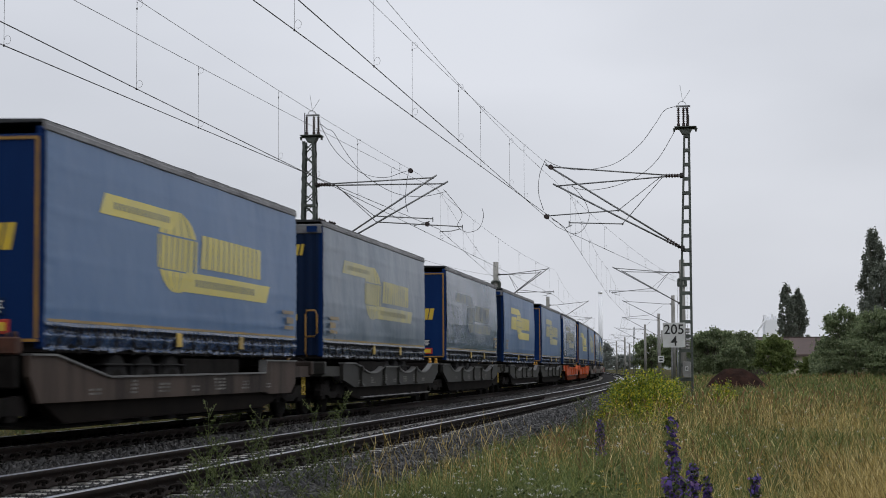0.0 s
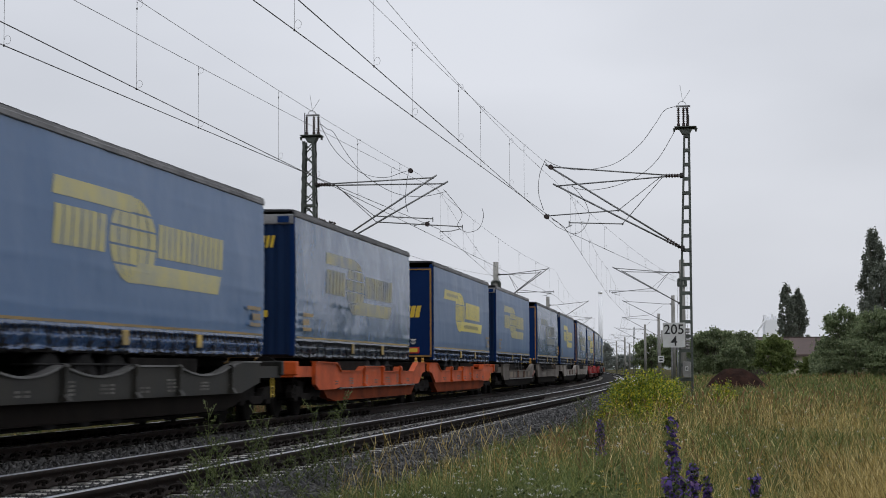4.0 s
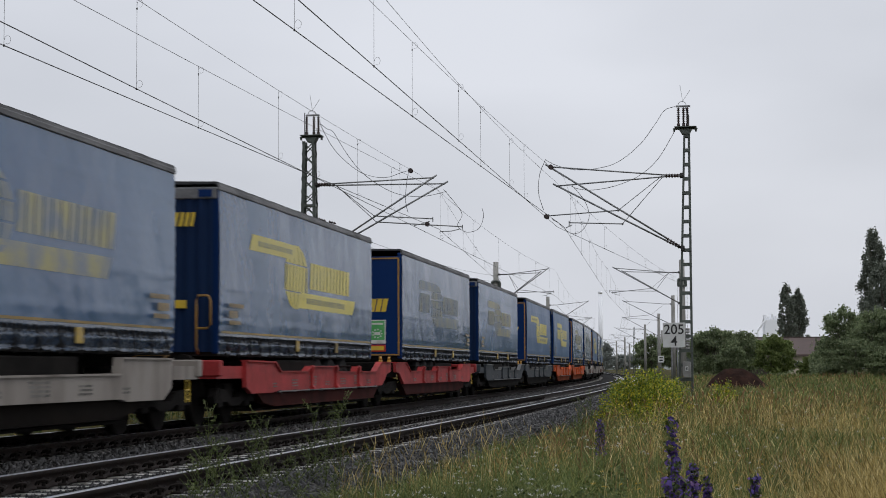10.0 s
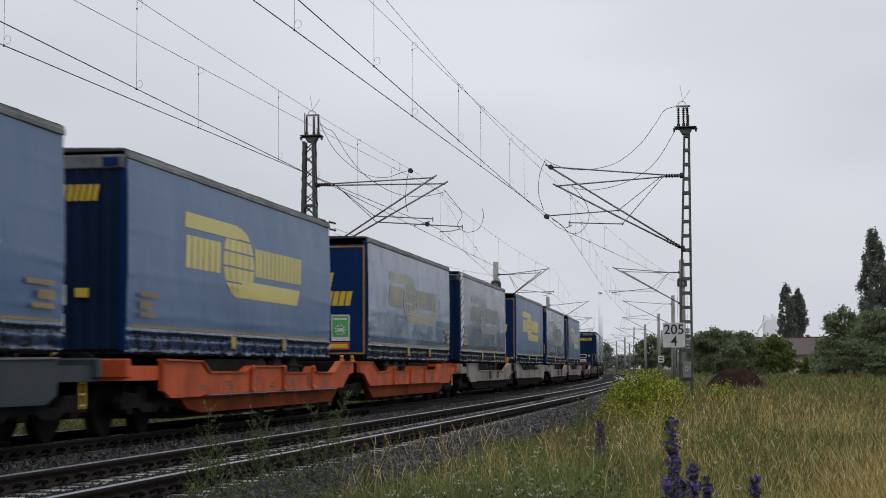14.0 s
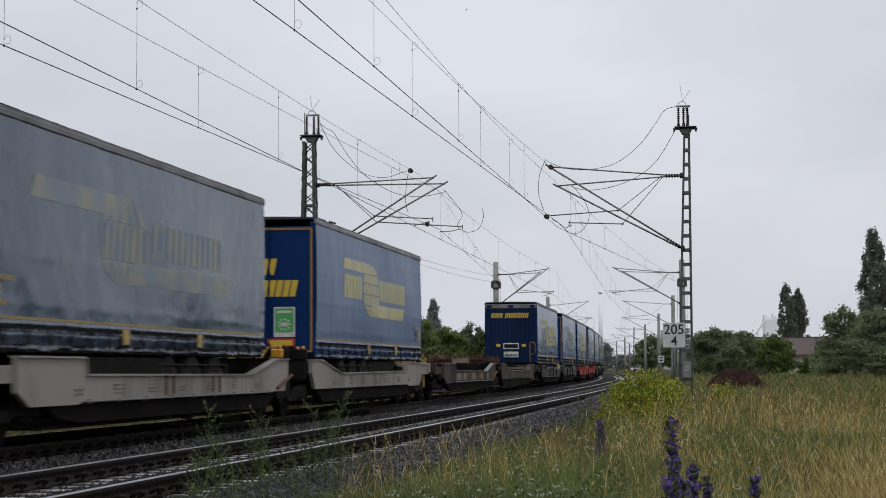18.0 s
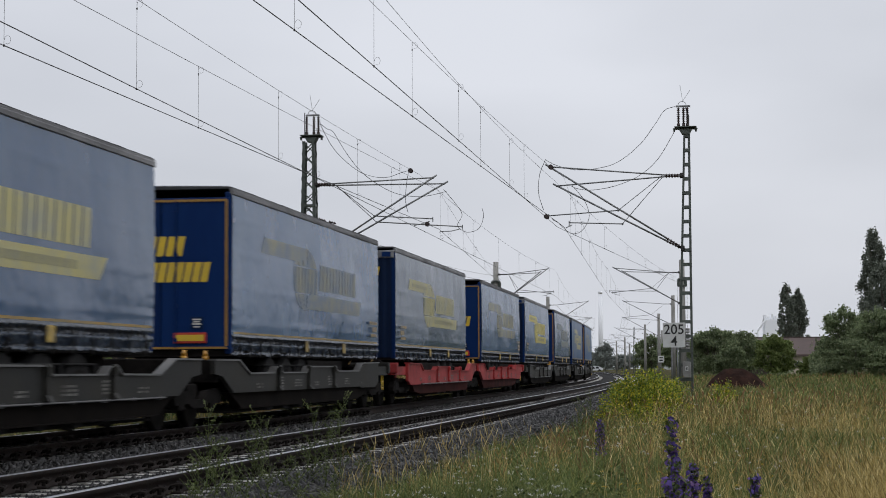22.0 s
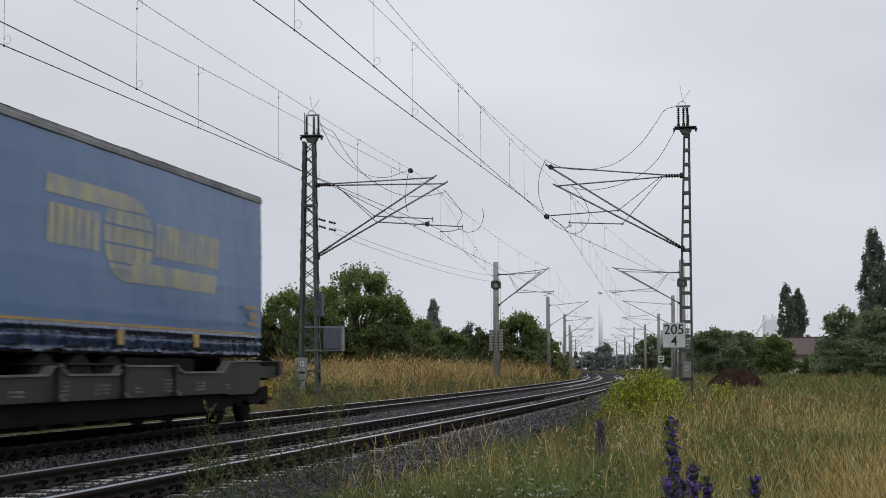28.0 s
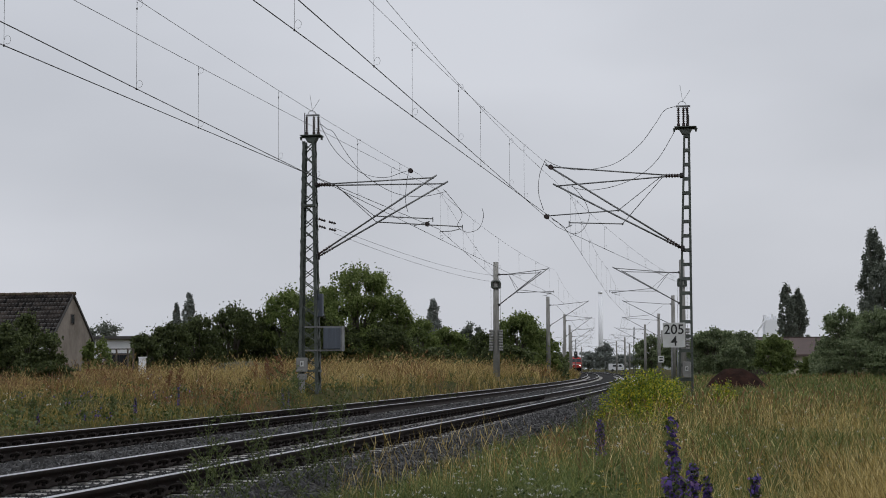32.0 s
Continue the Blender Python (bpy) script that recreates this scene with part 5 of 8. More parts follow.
def lattice_leg_mast():
    m = tagged(empty("overhead_line_mast", on_pose(28.5, -7.45)), "green-grey lattice mast with switch gear, two cantilevers and cabinets", "mast", "overhead line masts")
    Z0, Z1, B, T = -0.2, 8.45, (0.34, 0.28), (0.20, 0.16)

    def corner(sx, sy, z):
        k = (z - Z0) / (Z1 - Z0)
        return Vector((sx * (B[0] + (T[0] - B[0]) * k), sy * (B[1] + (T[1] - B[1]) * k), z))
    for sx in (-1, 1):
        for sy in (-1, 1):
            bm = bmesh.new()
            a, b = corner(sx, sy, Z0), corner(sx, sy, Z1)
            for ex, ey in ((0.095, 0.016), (0.016, 0.095)):
                va = [a + Vector((-sx * ex * i, -sy * ey * j, 0)) for i, j in ((0, 0), (1, 0), (1, 1), (0, 1))]
                vb = [b + Vector((-sx * ex * i, -sy * ey * j, 0)) for i, j in ((0, 0), (1, 0), (1, 1), (0, 1))]
                A, Bv = [bm.verts.new(v) for v in va], [bm.verts.new(v) for v in vb]
                for i in range(4):
                    bm.faces.new((A[i], A[(i + 1) % 4], Bv[(i + 1) % 4], Bv[i]))
            bmesh.ops.recalc_face_normals(bm, faces=bm.faces)
            part("leg", bm, M_MAST, m)
    n = 21
    for i in range(n):
        z0, z1 = Z0 + (Z1 - Z0) * i / n, Z0 + (Z1 - Z0) * (i + 1) / n
        f = 1 if i % 2 else -1
        for p, q in ((corner(f, -1, z0), corner(-f, -1, z1)), (corner(-1, -f, z0), corner(-1, f, z1)), (corner(-f, -1, z0), corner(f, -1, z1)), (corner(f, 1, z0), corner(-f, 1, z1)), (corner(-1, f, z0), corner(-1, -f, z1)), (corner(1, -f, z0), corner(1, f, z1))):
            bm = bmesh.new()
            tube(bm, p, q, 0.020, n=4)
            part("lattice_bar", bm, M_MAST, m)
    bm = bmesh.new()
    for z in (6.30, 0.9):
        k = 0.24 if z > 3 else 0.34
        box(bm, -k, k, -k * 0.9, k * 0.9, z, z + 0.07)
    part("band", bm, M_MAST, m)
    switch_gear(m, 0.08, 8.62, 1)
    cantilever(m, -0.45, 1, 0.24, 7.03, 4.68, (4.17, 7.13), (2.25, 5.92, 4.16, 5.80), (3.55, 5.56))
    cantilever(m, 0.45, 1, 0.26, 7.01, 4.66, (4.40, 7.02), (2.15, 5.80, 5.0, 5.60), (4.25, 5.42))
    for pts in ([(0.35, 9.15), (0.42, 8.9), (0.85, 8.15), (1.55, 7.5), (2.1, 7.26), (2.6, 7.22), (3.1, 7.38), (3.3, 7.42)],
                [(0.35, 9.05), (0.6, 8.85), (0.8, 8.75), (1.2, 8.1), (1.7, 7.45), (2.3, 6.98), (2.9, 6.68), (3.5, 6.57), (4.0, 6.60), (4.55, 6.72)],
                [(3.30, 7.42), (3.22, 6.9), (3.2, 6.4), (3.28, 6.05)],
                [(4.45, 6.78), (4.85, 6.3), (5.05, 5.95), (4.9, 5.6), (5.2, 5.38), (5.6, 5.5), (5.75, 5.9), (5.7, 6.15)]):
        bm = bmesh.new()
        pipe(bm, [(x, 0.0, z) for x, z in rounded(pts)], 0.009, 5)
        part("jumper_cable", bm, M_WIRE, m)
    bm = bmesh.new()
    box(bm, -0.34, 0.0, -0.46, -0.27, 0.90, 1.36, 0.015)
    cb = part("terminal_box", bm, M_BOX, m, "light grey steel box")
    plate_glyph(cb, -0.15, -0.465, 1.16)
    bm = bmesh.new()
    box(bm, -0.32, -0.02, -0.44, -0.27, 0.64, 0.84, 0.015)
    box(bm, -0.26, -0.08, -0.40, -0.30, 0.2, 0.64, 0.01)
    part("terminal_box", bm, M_BOX, m)
    bm = bmesh.new()
    box(bm, -0.42, 0.42, -0.42, 0.42, -0.9, -0.12, 0.04)
    part("foundation", bm, M_CONC, m, "concrete foundation block")
    bm = bmesh.new()
    box(bm, 0.53, 1.10, -0.35, 0.15, 1.63, 2.33, 0.02)
    cab = part("control_cabinet", bm, M_CABINET, m, "slate-grey ribbed control cabinet")
    bm = bmesh.new()
    for k in range(6):
        box(bm, 0.57 + k * 0.09, 0.578 + k * 0.09, -0.358, -0.351, 1.66, 2.30)
    part("rib", bm, M_CABINET, cab)
    bm = bmesh.new()
    for z in (1.57, 2.33):
        box(bm, -0.1, 1.12, -0.30, -0.25, z, z + 0.05)
        box(bm, -0.1, 1.12, 0.05, 0.10, z, z + 0.05)
    box(bm, 1.09, 1.14, -0.32, 0.12, 1.57, 2.38)
    part("bracket", bm, M_ZINC, m)
    bm = bmesh.new()
    box(bm, 0.20, 0.42, 0.05, 0.25, 2.7, 3.45, 0.02)
    part("cable_box", bm, M_CABINET, m)
    for z, y in ((5.95, 0.0), (5.72, 0.05)):
        bm = bmesh.new()
        insulator(bm, (0.30, y, z - 0.05), (0.52, y + 0.1, z - 0.12), 0.055, 3)
        insulator(bm, (0.62, y + 0.1, z - 0.14), (0.84, y + 0.2, z - 0.20), 0.055, 3)
        part("anchor_insulator", bm, M_INSUL, m)
    return m


def framed_mast():
    """Two channels tied by batten plates; one channel upright, the other leaning in."""
    m = tagged(empty("overhead_line_mast", on_pose(28.5, 4.75)), "dark two-channel batten mast with switch gear and twin cantilevers", "mast", "overhead line masts")
    bm = bmesh.new()
    box(bm, 0.125, 0.20, -0.10, 0.10, -0.3, 8.5, 0.008)
    part("leg", bm, M_MAST, m)
    bm = bmesh.new()
    prism(bm, [(-0.30, -0.3), (-0.225, -0.3), (0.055, 8.5), (-0.01, 8.5)], "y", -0.10, 0.10)
    part("leg", bm, M_MAST, m)
    for i in range(18):
        z = 0.55 + i * 0.455
        k = (z + 0.3) / 8.8
        bm = bmesh.new()
        for y in (-0.113, 0.101):
            box(bm, -0.28 + 0.29 * k, 0.19, y, y + 0.012, z, z + 0.10)
        part("batten_plate", bm, M_MAST, m)
    switch_gear(m, 0.06, 8.60, -1)
    cantilever(m, -0.45, -1, 0.08, 7.09, 4.76, (4.27, 7.40), (2.09, 5.96, 4.30, 5.83), (4.0, 5.58))
    cantilever(m, 0.45, -1, 0.08, 7.07, 4.74, (4.10, 6.87), (2.0, 5.60, 3.72, 5.67), (3.82, 5.48))
    for pts in ([(-0.25, 9.3), (-0.6, 9.18), (-0.9, 8.75), (-1.4, 8.1), (-2.1, 7.56), (-2.8, 7.36), (-3.5, 7.34), (-4.1, 7.5), (-4.42, 7.68)],
                [(-0.22, 8.62), (-0.8, 7.66), (-1.4, 7.12), (-2.1, 6.82), (-2.8, 6.68), (-3.3, 6.7), (-3.6, 6.8)],
                [(-4.42, 7.7), (-4.62, 7.2), (-4.66, 6.6), (-4.5, 6.05)],
                [(-3.6, 6.85), (-3.3, 6.5), (-3.1, 6.15), (-3.05, 5.75), (-3.3, 5.35), (-3.65, 5.3), (-4.0, 5.6)]):
        bm = bmesh.new()
        pipe(bm, [(x, 0.0, z) for x, z in rounded(pts)], 0.009, 5)
        part("jumper_cable", bm, M_WIRE, m)
    bm = bmesh.new()
    box(bm, -0.13, 0.13, -0.36, -0.17, 0.66, 1.16, 0.015)
    cb = part("terminal_box", bm, M_BOX, m, "grey steel box")
    plate_glyph(cb, 0.0, -0.365, 0.94, 0.10)
    bm = bmesh.new()
    box(bm, -0.5, 0.45, -0.4, 0.4, -0.9, 0.1, 0.04)
    part("foundation", bm, M_CONC, m, "concrete foundation block")
    return m


@lru_cache(None)
def pole_mesh():
    bm = bmesh.new()
    tube(bm, (0, 0, -0.6), (0, 0, 7.75), 0.23, 0.165, n=14)
    return mesh_of(bm, "shaft")


def concrete_pole(s, off, side, reach, double=False, weights=False, lattice=False):
    kind = "slim lattice" if lattice else "round concrete"
    m = tagged(empty("overhead_line_mast", on_pose(s, off)), f"{kind} pole with a cantilever" + (" and tension weights" if weights else " over the track"), "mast", "overhead line masts")
    if lattice:
        for x in (-0.2, 0.2):
            bm = bmesh.new()
            prism(bm, [(x - 0.05, -0.6), (x + 0.05, -0.6), (x * 0.6 + 0.04, 8.6), (x * 0.6 - 0.04, 8.6)], "y", -0.12, 0.12)
            part("leg", bm, M_MAST, m)
        for i in range(14):
            bm = bmesh.new()
            f = 1 if i % 2 else -1
            tube(bm, (-0.18 * f, 0, i * 0.62), (0.18 * f, 0, i * 0.62 + 0.62), 0.02, n=4)
            part("lattice_bar", bm, M_MAST, m)
    else:
        put("shaft", pole_mesh(), M_CONC, m)
    cantilever(m, -0.3 if double else 0.0, side, 0.2, 6.95, 5.03, (reach, 7.25), (reach * 0.45, 5.95, reach + 0.15, 5.72), (reach - 0.3, 5.52))
    if double:
        cantilever(m, 0.3, side, 0.2, 6.95, 5.03, (reach - 0.55, 7.05), (reach * 0.4, 5.80, reach + 0.35, 5.85), (reach - 0.1, 5.7))
    if weights:
        bm = bmesh.new()
        for z in (6.05, 6.45):
            tube(bm, (0, 0, z), (0, 0, z + 0.12), 0.27, n=14)
        for x in (-0.24, 0.24):
            box(bm, x - 0.07, x + 0.07, -0.2, 0.2, 6.1, 6.5, 0.02)
        part("tension_clamp", bm, M_MAST, m)
        for x in (-0.30, 0.30):
            for k in range(8):
                bm = bmesh.new()
                tube(bm, (x, -0.22, 2.1 + k * 0.17), (x, -0.22, 2.1 + k * 0.17 + 0.145), 0.14, n=10)
                part("weight_disc", bm, M_BOX, m)
            bm = bmesh.new()
            tube(bm, (x, -0.22, 2.0), (x, -0.22, 6.2), 0.010, n=4)
            part("weight_rope", bm, M_WIRE, m)
    return m


lattice_leg_mast()
framed_mast()
STEP = 56.6
for i in range(1, 10):
    s = 28.5 + STEP * i
    concrete_pole(s, -GAP - 3.45, 1, 3.3 if i % 2 else 3.75, double=i == 1, weights=i == 1)
    concrete_pole(s, 4.3, -1, 4.2 if i % 2 else 4.6, double=i == 1, weights=i == 1, lattice=i in (5, 8))
for s, off, side in ((300, 8.9, -1), (352, 9.3, -1), (410, 9.8, -1), (470, 10.2, -1), (330, -GAP - 8.0, 1), (392, -GAP - 8.4, 1), (455, -GAP - 8.6, 1), (425, 13.5, -1), (505, 14.0, -1)):
    concrete_pole(s, off, side, 3.5)
concrete_pole(28.5 - STEP, -GAP - 3.5, 1, 3.6)


def wire(name, pts, r, parent, n=4):
    bm = bmesh.new()
    pipe(bm, pts, r, n)
    return part(name, bm, M_WIRE, parent)


@lru_cache(None)
def ring_mesh():
    bm = bmesh.new()
    pipe(bm, [(0.05 + 0.045 * math.cos(a * 0.66 + math.pi), 0, 0.08 + 0.06 * math.sin(a * 0.66)) for a in range(9)], 0.0025, 4)
    box(bm, -0.011, 0.011, -0.008, 0.008, -0.018, 0.014)
    return mesh_of(bm, "dropper_loop")


def catenary(label, rows, first_droppers=(), spacing=8.6):
    """rows: s, off, contact height, carrier height, sag of the span that follows."""
    c = tagged(empty("catenary"), label, "overhead wire", "overhead wires", kind="")
    lo, hi = [], []
    for (s0, o0, z0, m0, sag), (s1, o1, z1, m1, _) in zip(rows, rows[1:]):
        a0, a1 = on(s0, o0), on(s1, o1)
        k = 20 if s0 < 100 else 8
        for j in range(k + 1):
            t = j / k
            p = a0.lerp(a1, t)
            lo.append((p.x, p.y, z0 + (z1 - z0) * t))
            hi.append((p.x, p.y, m0 + (m1 - m0) * t - 4 * sag * t * (1 - t)))
        span = s1 - s0
        if span < 1:
            continue
        if s0 < 28 and s1 > 0 and first_droppers:
            at = [(d - s0) / span for d in first_droppers]
        else:
            k = max(2, int(span / spacing))
            at = [(j + 0.5) / k for j in range(k)]
        for t in at:
            if s0 > 320:
                continue
            p = a0.lerp(a1, t)
            zl, zh = z0 + (z1 - z0) * t, m0 + (m1 - m0) * t - 4 * sag * t * (1 - t)
            bm = bmesh.new()
            tube(bm, (p.x, p.y, zl), (p.x, p.y, zh), 0.0035, n=4, caps=False)
            d = part("dropper", bm, M_WIRE, c)
            if s0 < 60:
                put("dropper_loop", ring_mesh(), M_WIRE, d, m=Matrix.Translation((p.x, p.y, zl)))
                put("dropper_loop", ring_mesh(), M_WIRE, d, m=Matrix.Translation((p.x, p.y, zh - 0.15)))
    def tidy(q):
        return [v for i, v in enumerate(q) if i == 0 or (Vector(v) - Vector(q[i - 1])).length > 0.05]
    wire("contact_wire", tidy(lo), 0.0078, c)
    wire("carrier_wire", tidy(hi), 0.0046, c)
    return c


def follow(base, side, start_i):
    return [(28.5 + STEP * i, base + (0.32 if (i + side) % 2 else -0.32), 5.55, 7.2, 0.5) for i in range(start_i, 11)]


catenary("contact wire of the far track with its carrier and droppers", [(-28.1 - STEP, -3.6, 5.5, 7.2, 0.5), (-28.1, -2.93, 5.5, 7.22, 0.29), (28.5, -3.78, 5.50, 7.28, 0.4)] + follow(-GAP, 0, 1), (-10.4, -1.55, 8.44, 17.6, 24.5))
catenary("second contact wire of the far track, ending at a pole", [(-28.1 - STEP, -4.2, 5.5, 7.2, 0.5), (-28.1, -4.35, 5.5, 6.81, 0.13), (28.5, -3.17, 5.5, 6.76, 0.2), (85.1, -7.1, 6.35, 6.6, 0.1)], (-14.5, -5.66, 3.15, 12.2, 21.0))
catenary("contact wire of the near track with its carrier and droppers", [(-28.1 - STEP, 0.3, 5.5, 7.2, 0.5), (-28.1, 0.02, 5.5, 7.36, 0.376), (28.5, 0.90, 5.5, 7.11, 0.4)] + follow(0, 1, 1), (-14.6, -6.04, 2.42, 10.63, 18.38))
catenary("second contact wire of the near track, ending at a pole", [(-28.1 - STEP, 0.2, 5.5, 7.2, 0.5), (-28.1, 0.98, 5.5, 7.53, 0.545), (28.5, 0.686, 5.5, 6.93, 0.3), (85.1, 4.0, 6.35, 6.6, 0.1)], (-11.5, -2.98, 6.04, 14.97))

feeder = tagged(empty("anchor_wires"), "pair of thin wires from the lattice mast to a pole", "overhead wire", "overhead wires")
for z0, z1 in ((5.62, 6.85), (5.45, 6.45)):
    a, b = on(28.8, -6.7, z0), on(85.1, -7.2, z1)
    pts = [a.lerp(b, t / 14) - Vector((0, 0, 1.1 * (t / 14) * (1 - t / 14))) for t in range(15)]
    wire("anchor_wire", pts, 0.006, feeder)
tails = tagged(empty("section_insulators"), "dark disc insulators set in the overhead wires", "insulator")
for s, o, z in ((26.5, -3.75, 7.20), (26.5, -3.23, 5.50), (24.5, 0.84, 6.99), (24.5, 0.70, 5.50)):
    bm = bmesh.new()
    p = on(s, o, z)
    a = on(s + 0.3, o, z)
    d = (a - p).normalized()
    for k in (-1, 0, 1):
        tube(bm, p + d * (k * 0.07 - 0.02), p + d * (k * 0.07 + 0.02), 0.075, 0.07, n=12)
    part("disc_insulator", bm, M_INSUL, tails)

# kilometre board
board = tagged(empty("kilometre_board", on_pose(27.4, 4.38)), "white kilometre board with black numerals on a steel post", "sign")
bm = bmesh.new()
box(bm, -0.345, 0.345, -0.012, 0.012, 1.60, 2.37, 0.004)
face = part("board", bm, M_SIGN, board)
for text, z, size in (("205", 2.02, 0.40), ("4", 1.655, 0.40)):
    cu = bpy.data.curves.new("numerals", "FONT")
    cu.body, cu.size, cu.align_x, cu.extrude, cu.offset = text, size * 1.06, "CENTER", 0.002, 0.004
    cu.materials.append(M_INK)
    tx = new("numerals", cu)
    tx.parent = face
    tx.matrix_basis = pose(0, -0.016, z, 90, 0, 0)
bm = bmesh.new()
for x in (-0.08, 0.10):
    tube(bm, (x, 0.035, -0.4), (x, 0.035, 2.3), 0.022, n=8)
part("post", bm, M_ZINC, board)

# a smaller board farther down the line, and a low warning board
for s, o, w, h, z in ((196, 4.45, 0.72, 0.80, 1.65), (392, 5.3, 0.7, 0.7, 1.6)):
    t = tagged(empty("trackside_board", on_pose(s, o)), "small white trackside board with dark bars on a post", "sign", "trackside boards")
    bm = bmesh.new()
    box(bm, -w / 2, w / 2, -0.012, 0.012, z, z + h, 0.004)
    f = part("board", bm, M_SIGN, t)
    for k in (0.62, 0.22):
        bm = bmesh.new()
        box(bm, -w * 0.3, w * 0.3, -0.018, -0.0125, z + h * k, z + h * (k + 0.2))
        part("text_bar", bm, M_INK, f)
    bm = bmesh.new()
    tube(bm, (0, 0.04, -0.5), (0, 0.04, z + h), 0.03, n=8)
    part("post", bm, M_ZINC, t)
t = tagged(empty("trackside_board", on_pose(116, 4.9)), "dark triangular warning board seen from behind on a post", "sign", "trackside boards")
bm = bmesh.new()
prism(bm, [(-0.38, 1.30), (0.38, 1.30), (0.38, 1.55), (0.0, 1.85), (-0.38, 1.55)], "y", -0.01, 0.01)
part("board", bm, M_MAST, t)
bm = bmesh.new()
tube(bm, (0, 0.03, -0.5), (0, 0.03, 1.8), 0.03, n=8)
part("post", bm, M_ZINC, t)

# light signal beside the far track
M_RED_LIGHT = mat("unlit_lens", (0.5, 0.5, 0.45), (0.45, 0.45, 0.4), rough=0.2, scale=5)
t = tagged(empty("light_signal", on_pose(330, -GAP - 2.6)), "black light signal on a slim mast beside the track", "signal")
bm = bmesh.new()
tube(bm, (0, 0, -0.5), (0, 0, 6.6), 0.09, n=8)
part("mast", bm, M_ZINC, t)
bm = bmesh.new()
box(bm, -0.35, 0.35, -0.12, 0.12, 3.0, 4.3, 0.05)
hd = part("signal_head", bm, M_INK, t)
bm = bmesh.new()
tube(bm, (0, -0.13, 3.9), (0, -0.17, 3.9), 0.12, n=10)
part("lens", bm, M_RED_LIGHT, hd)

# ---- houses, trees and distance ----
FOCAL = 784 / math.tan(radians(27.455 / 2))


def bg(u, v, d):
    """The place at depth d that lies at fraction (u, v) of the view."""
    dv = 653.67 - 0.00536 * (u - 784) - v
    return Vector(((u - 784) / FOCAL * d, d, EYE_Z + dv / FOCAL * d))


def gz(x, y):
    return float(ground_z(np.array([x]), np.array([y]))[0])


M_LEAF = {
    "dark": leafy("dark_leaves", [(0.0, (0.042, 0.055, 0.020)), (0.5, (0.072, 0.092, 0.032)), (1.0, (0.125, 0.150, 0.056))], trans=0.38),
    "mid": leafy("green_leaves", [(0.0, (0.078, 0.110, 0.032)), (0.5, (0.155, 0.200, 0.060)), (1.0, (0.26, 0.31, 0.11))], trans=0.55),
    "light": leafy("light_leaves", [(0.0, (0.035, 0.060, 0.015)), (0.5, (0.065, 0.105, 0.024)), (1.0, (0.11, 0.15, 0.04))], trans=0.38),
    # field and grey are lightened in colour towards the haze over middle distance
    "field": leafy("hazed_grey_green_leaves", [(0.0, (0.10, 0.13, 0.066)), (0.5, (0.18, 0.225, 0.115)), (1.0, (0.28, 0.32, 0.18))], trans=0.6),
    "grey": leafy("poplar_leaves", [(0.0, (0.12, 0.135, 0.105)), (0.5, (0.165, 0.185, 0.15)), (1.0, (0.22, 0.24, 0.19))], trans=0.45),
    # distance haze is put into this pale grey leaf colour
    "pale": leafy("haze_pale_leaves", [(0.0, (0.16, 0.18, 0.16)), (0.5, (0.21, 0.23, 0.21)), (1.0, (0.26, 0.28, 0.26))], trans=0.38),
}
M_BARK = mat("grey_bark", (0.07, 0.058, 0.045), (0.12, 0.105, 0.085), rough=0.9, scale=5, stretch=(1, 1, 0.25), bump=0.5, bump_scale=12)


def leaves_mesh(name, centres, size, rng, material, parent, droop=0.25):
    """Bent leaf quads scattered at the centres, turned at random."""
    n = len(centres)
    base = np.array([[-0.55, 0.0, -0.04], [0.0, -0.36, 0.10], [0.55, 0.0, -0.06], [0.0, 0.36, 0.10]])
    q = np.linalg.qr(rng.normal(size=(n, 3, 3)))[0]
    sz = size * (0.6 + 0.8 * rng.random((n, 1, 1)))
    v = (base[None] * sz) @ q + centres[:, None, :]
    tri = np.array([[0, 1, 3], [1, 2, 3]])
    f = tri[None] + 4 * np.arange(n)[:, None, None]
    return raw(name, v.reshape(-1, 3), f.reshape(-1, 3), material, parent)


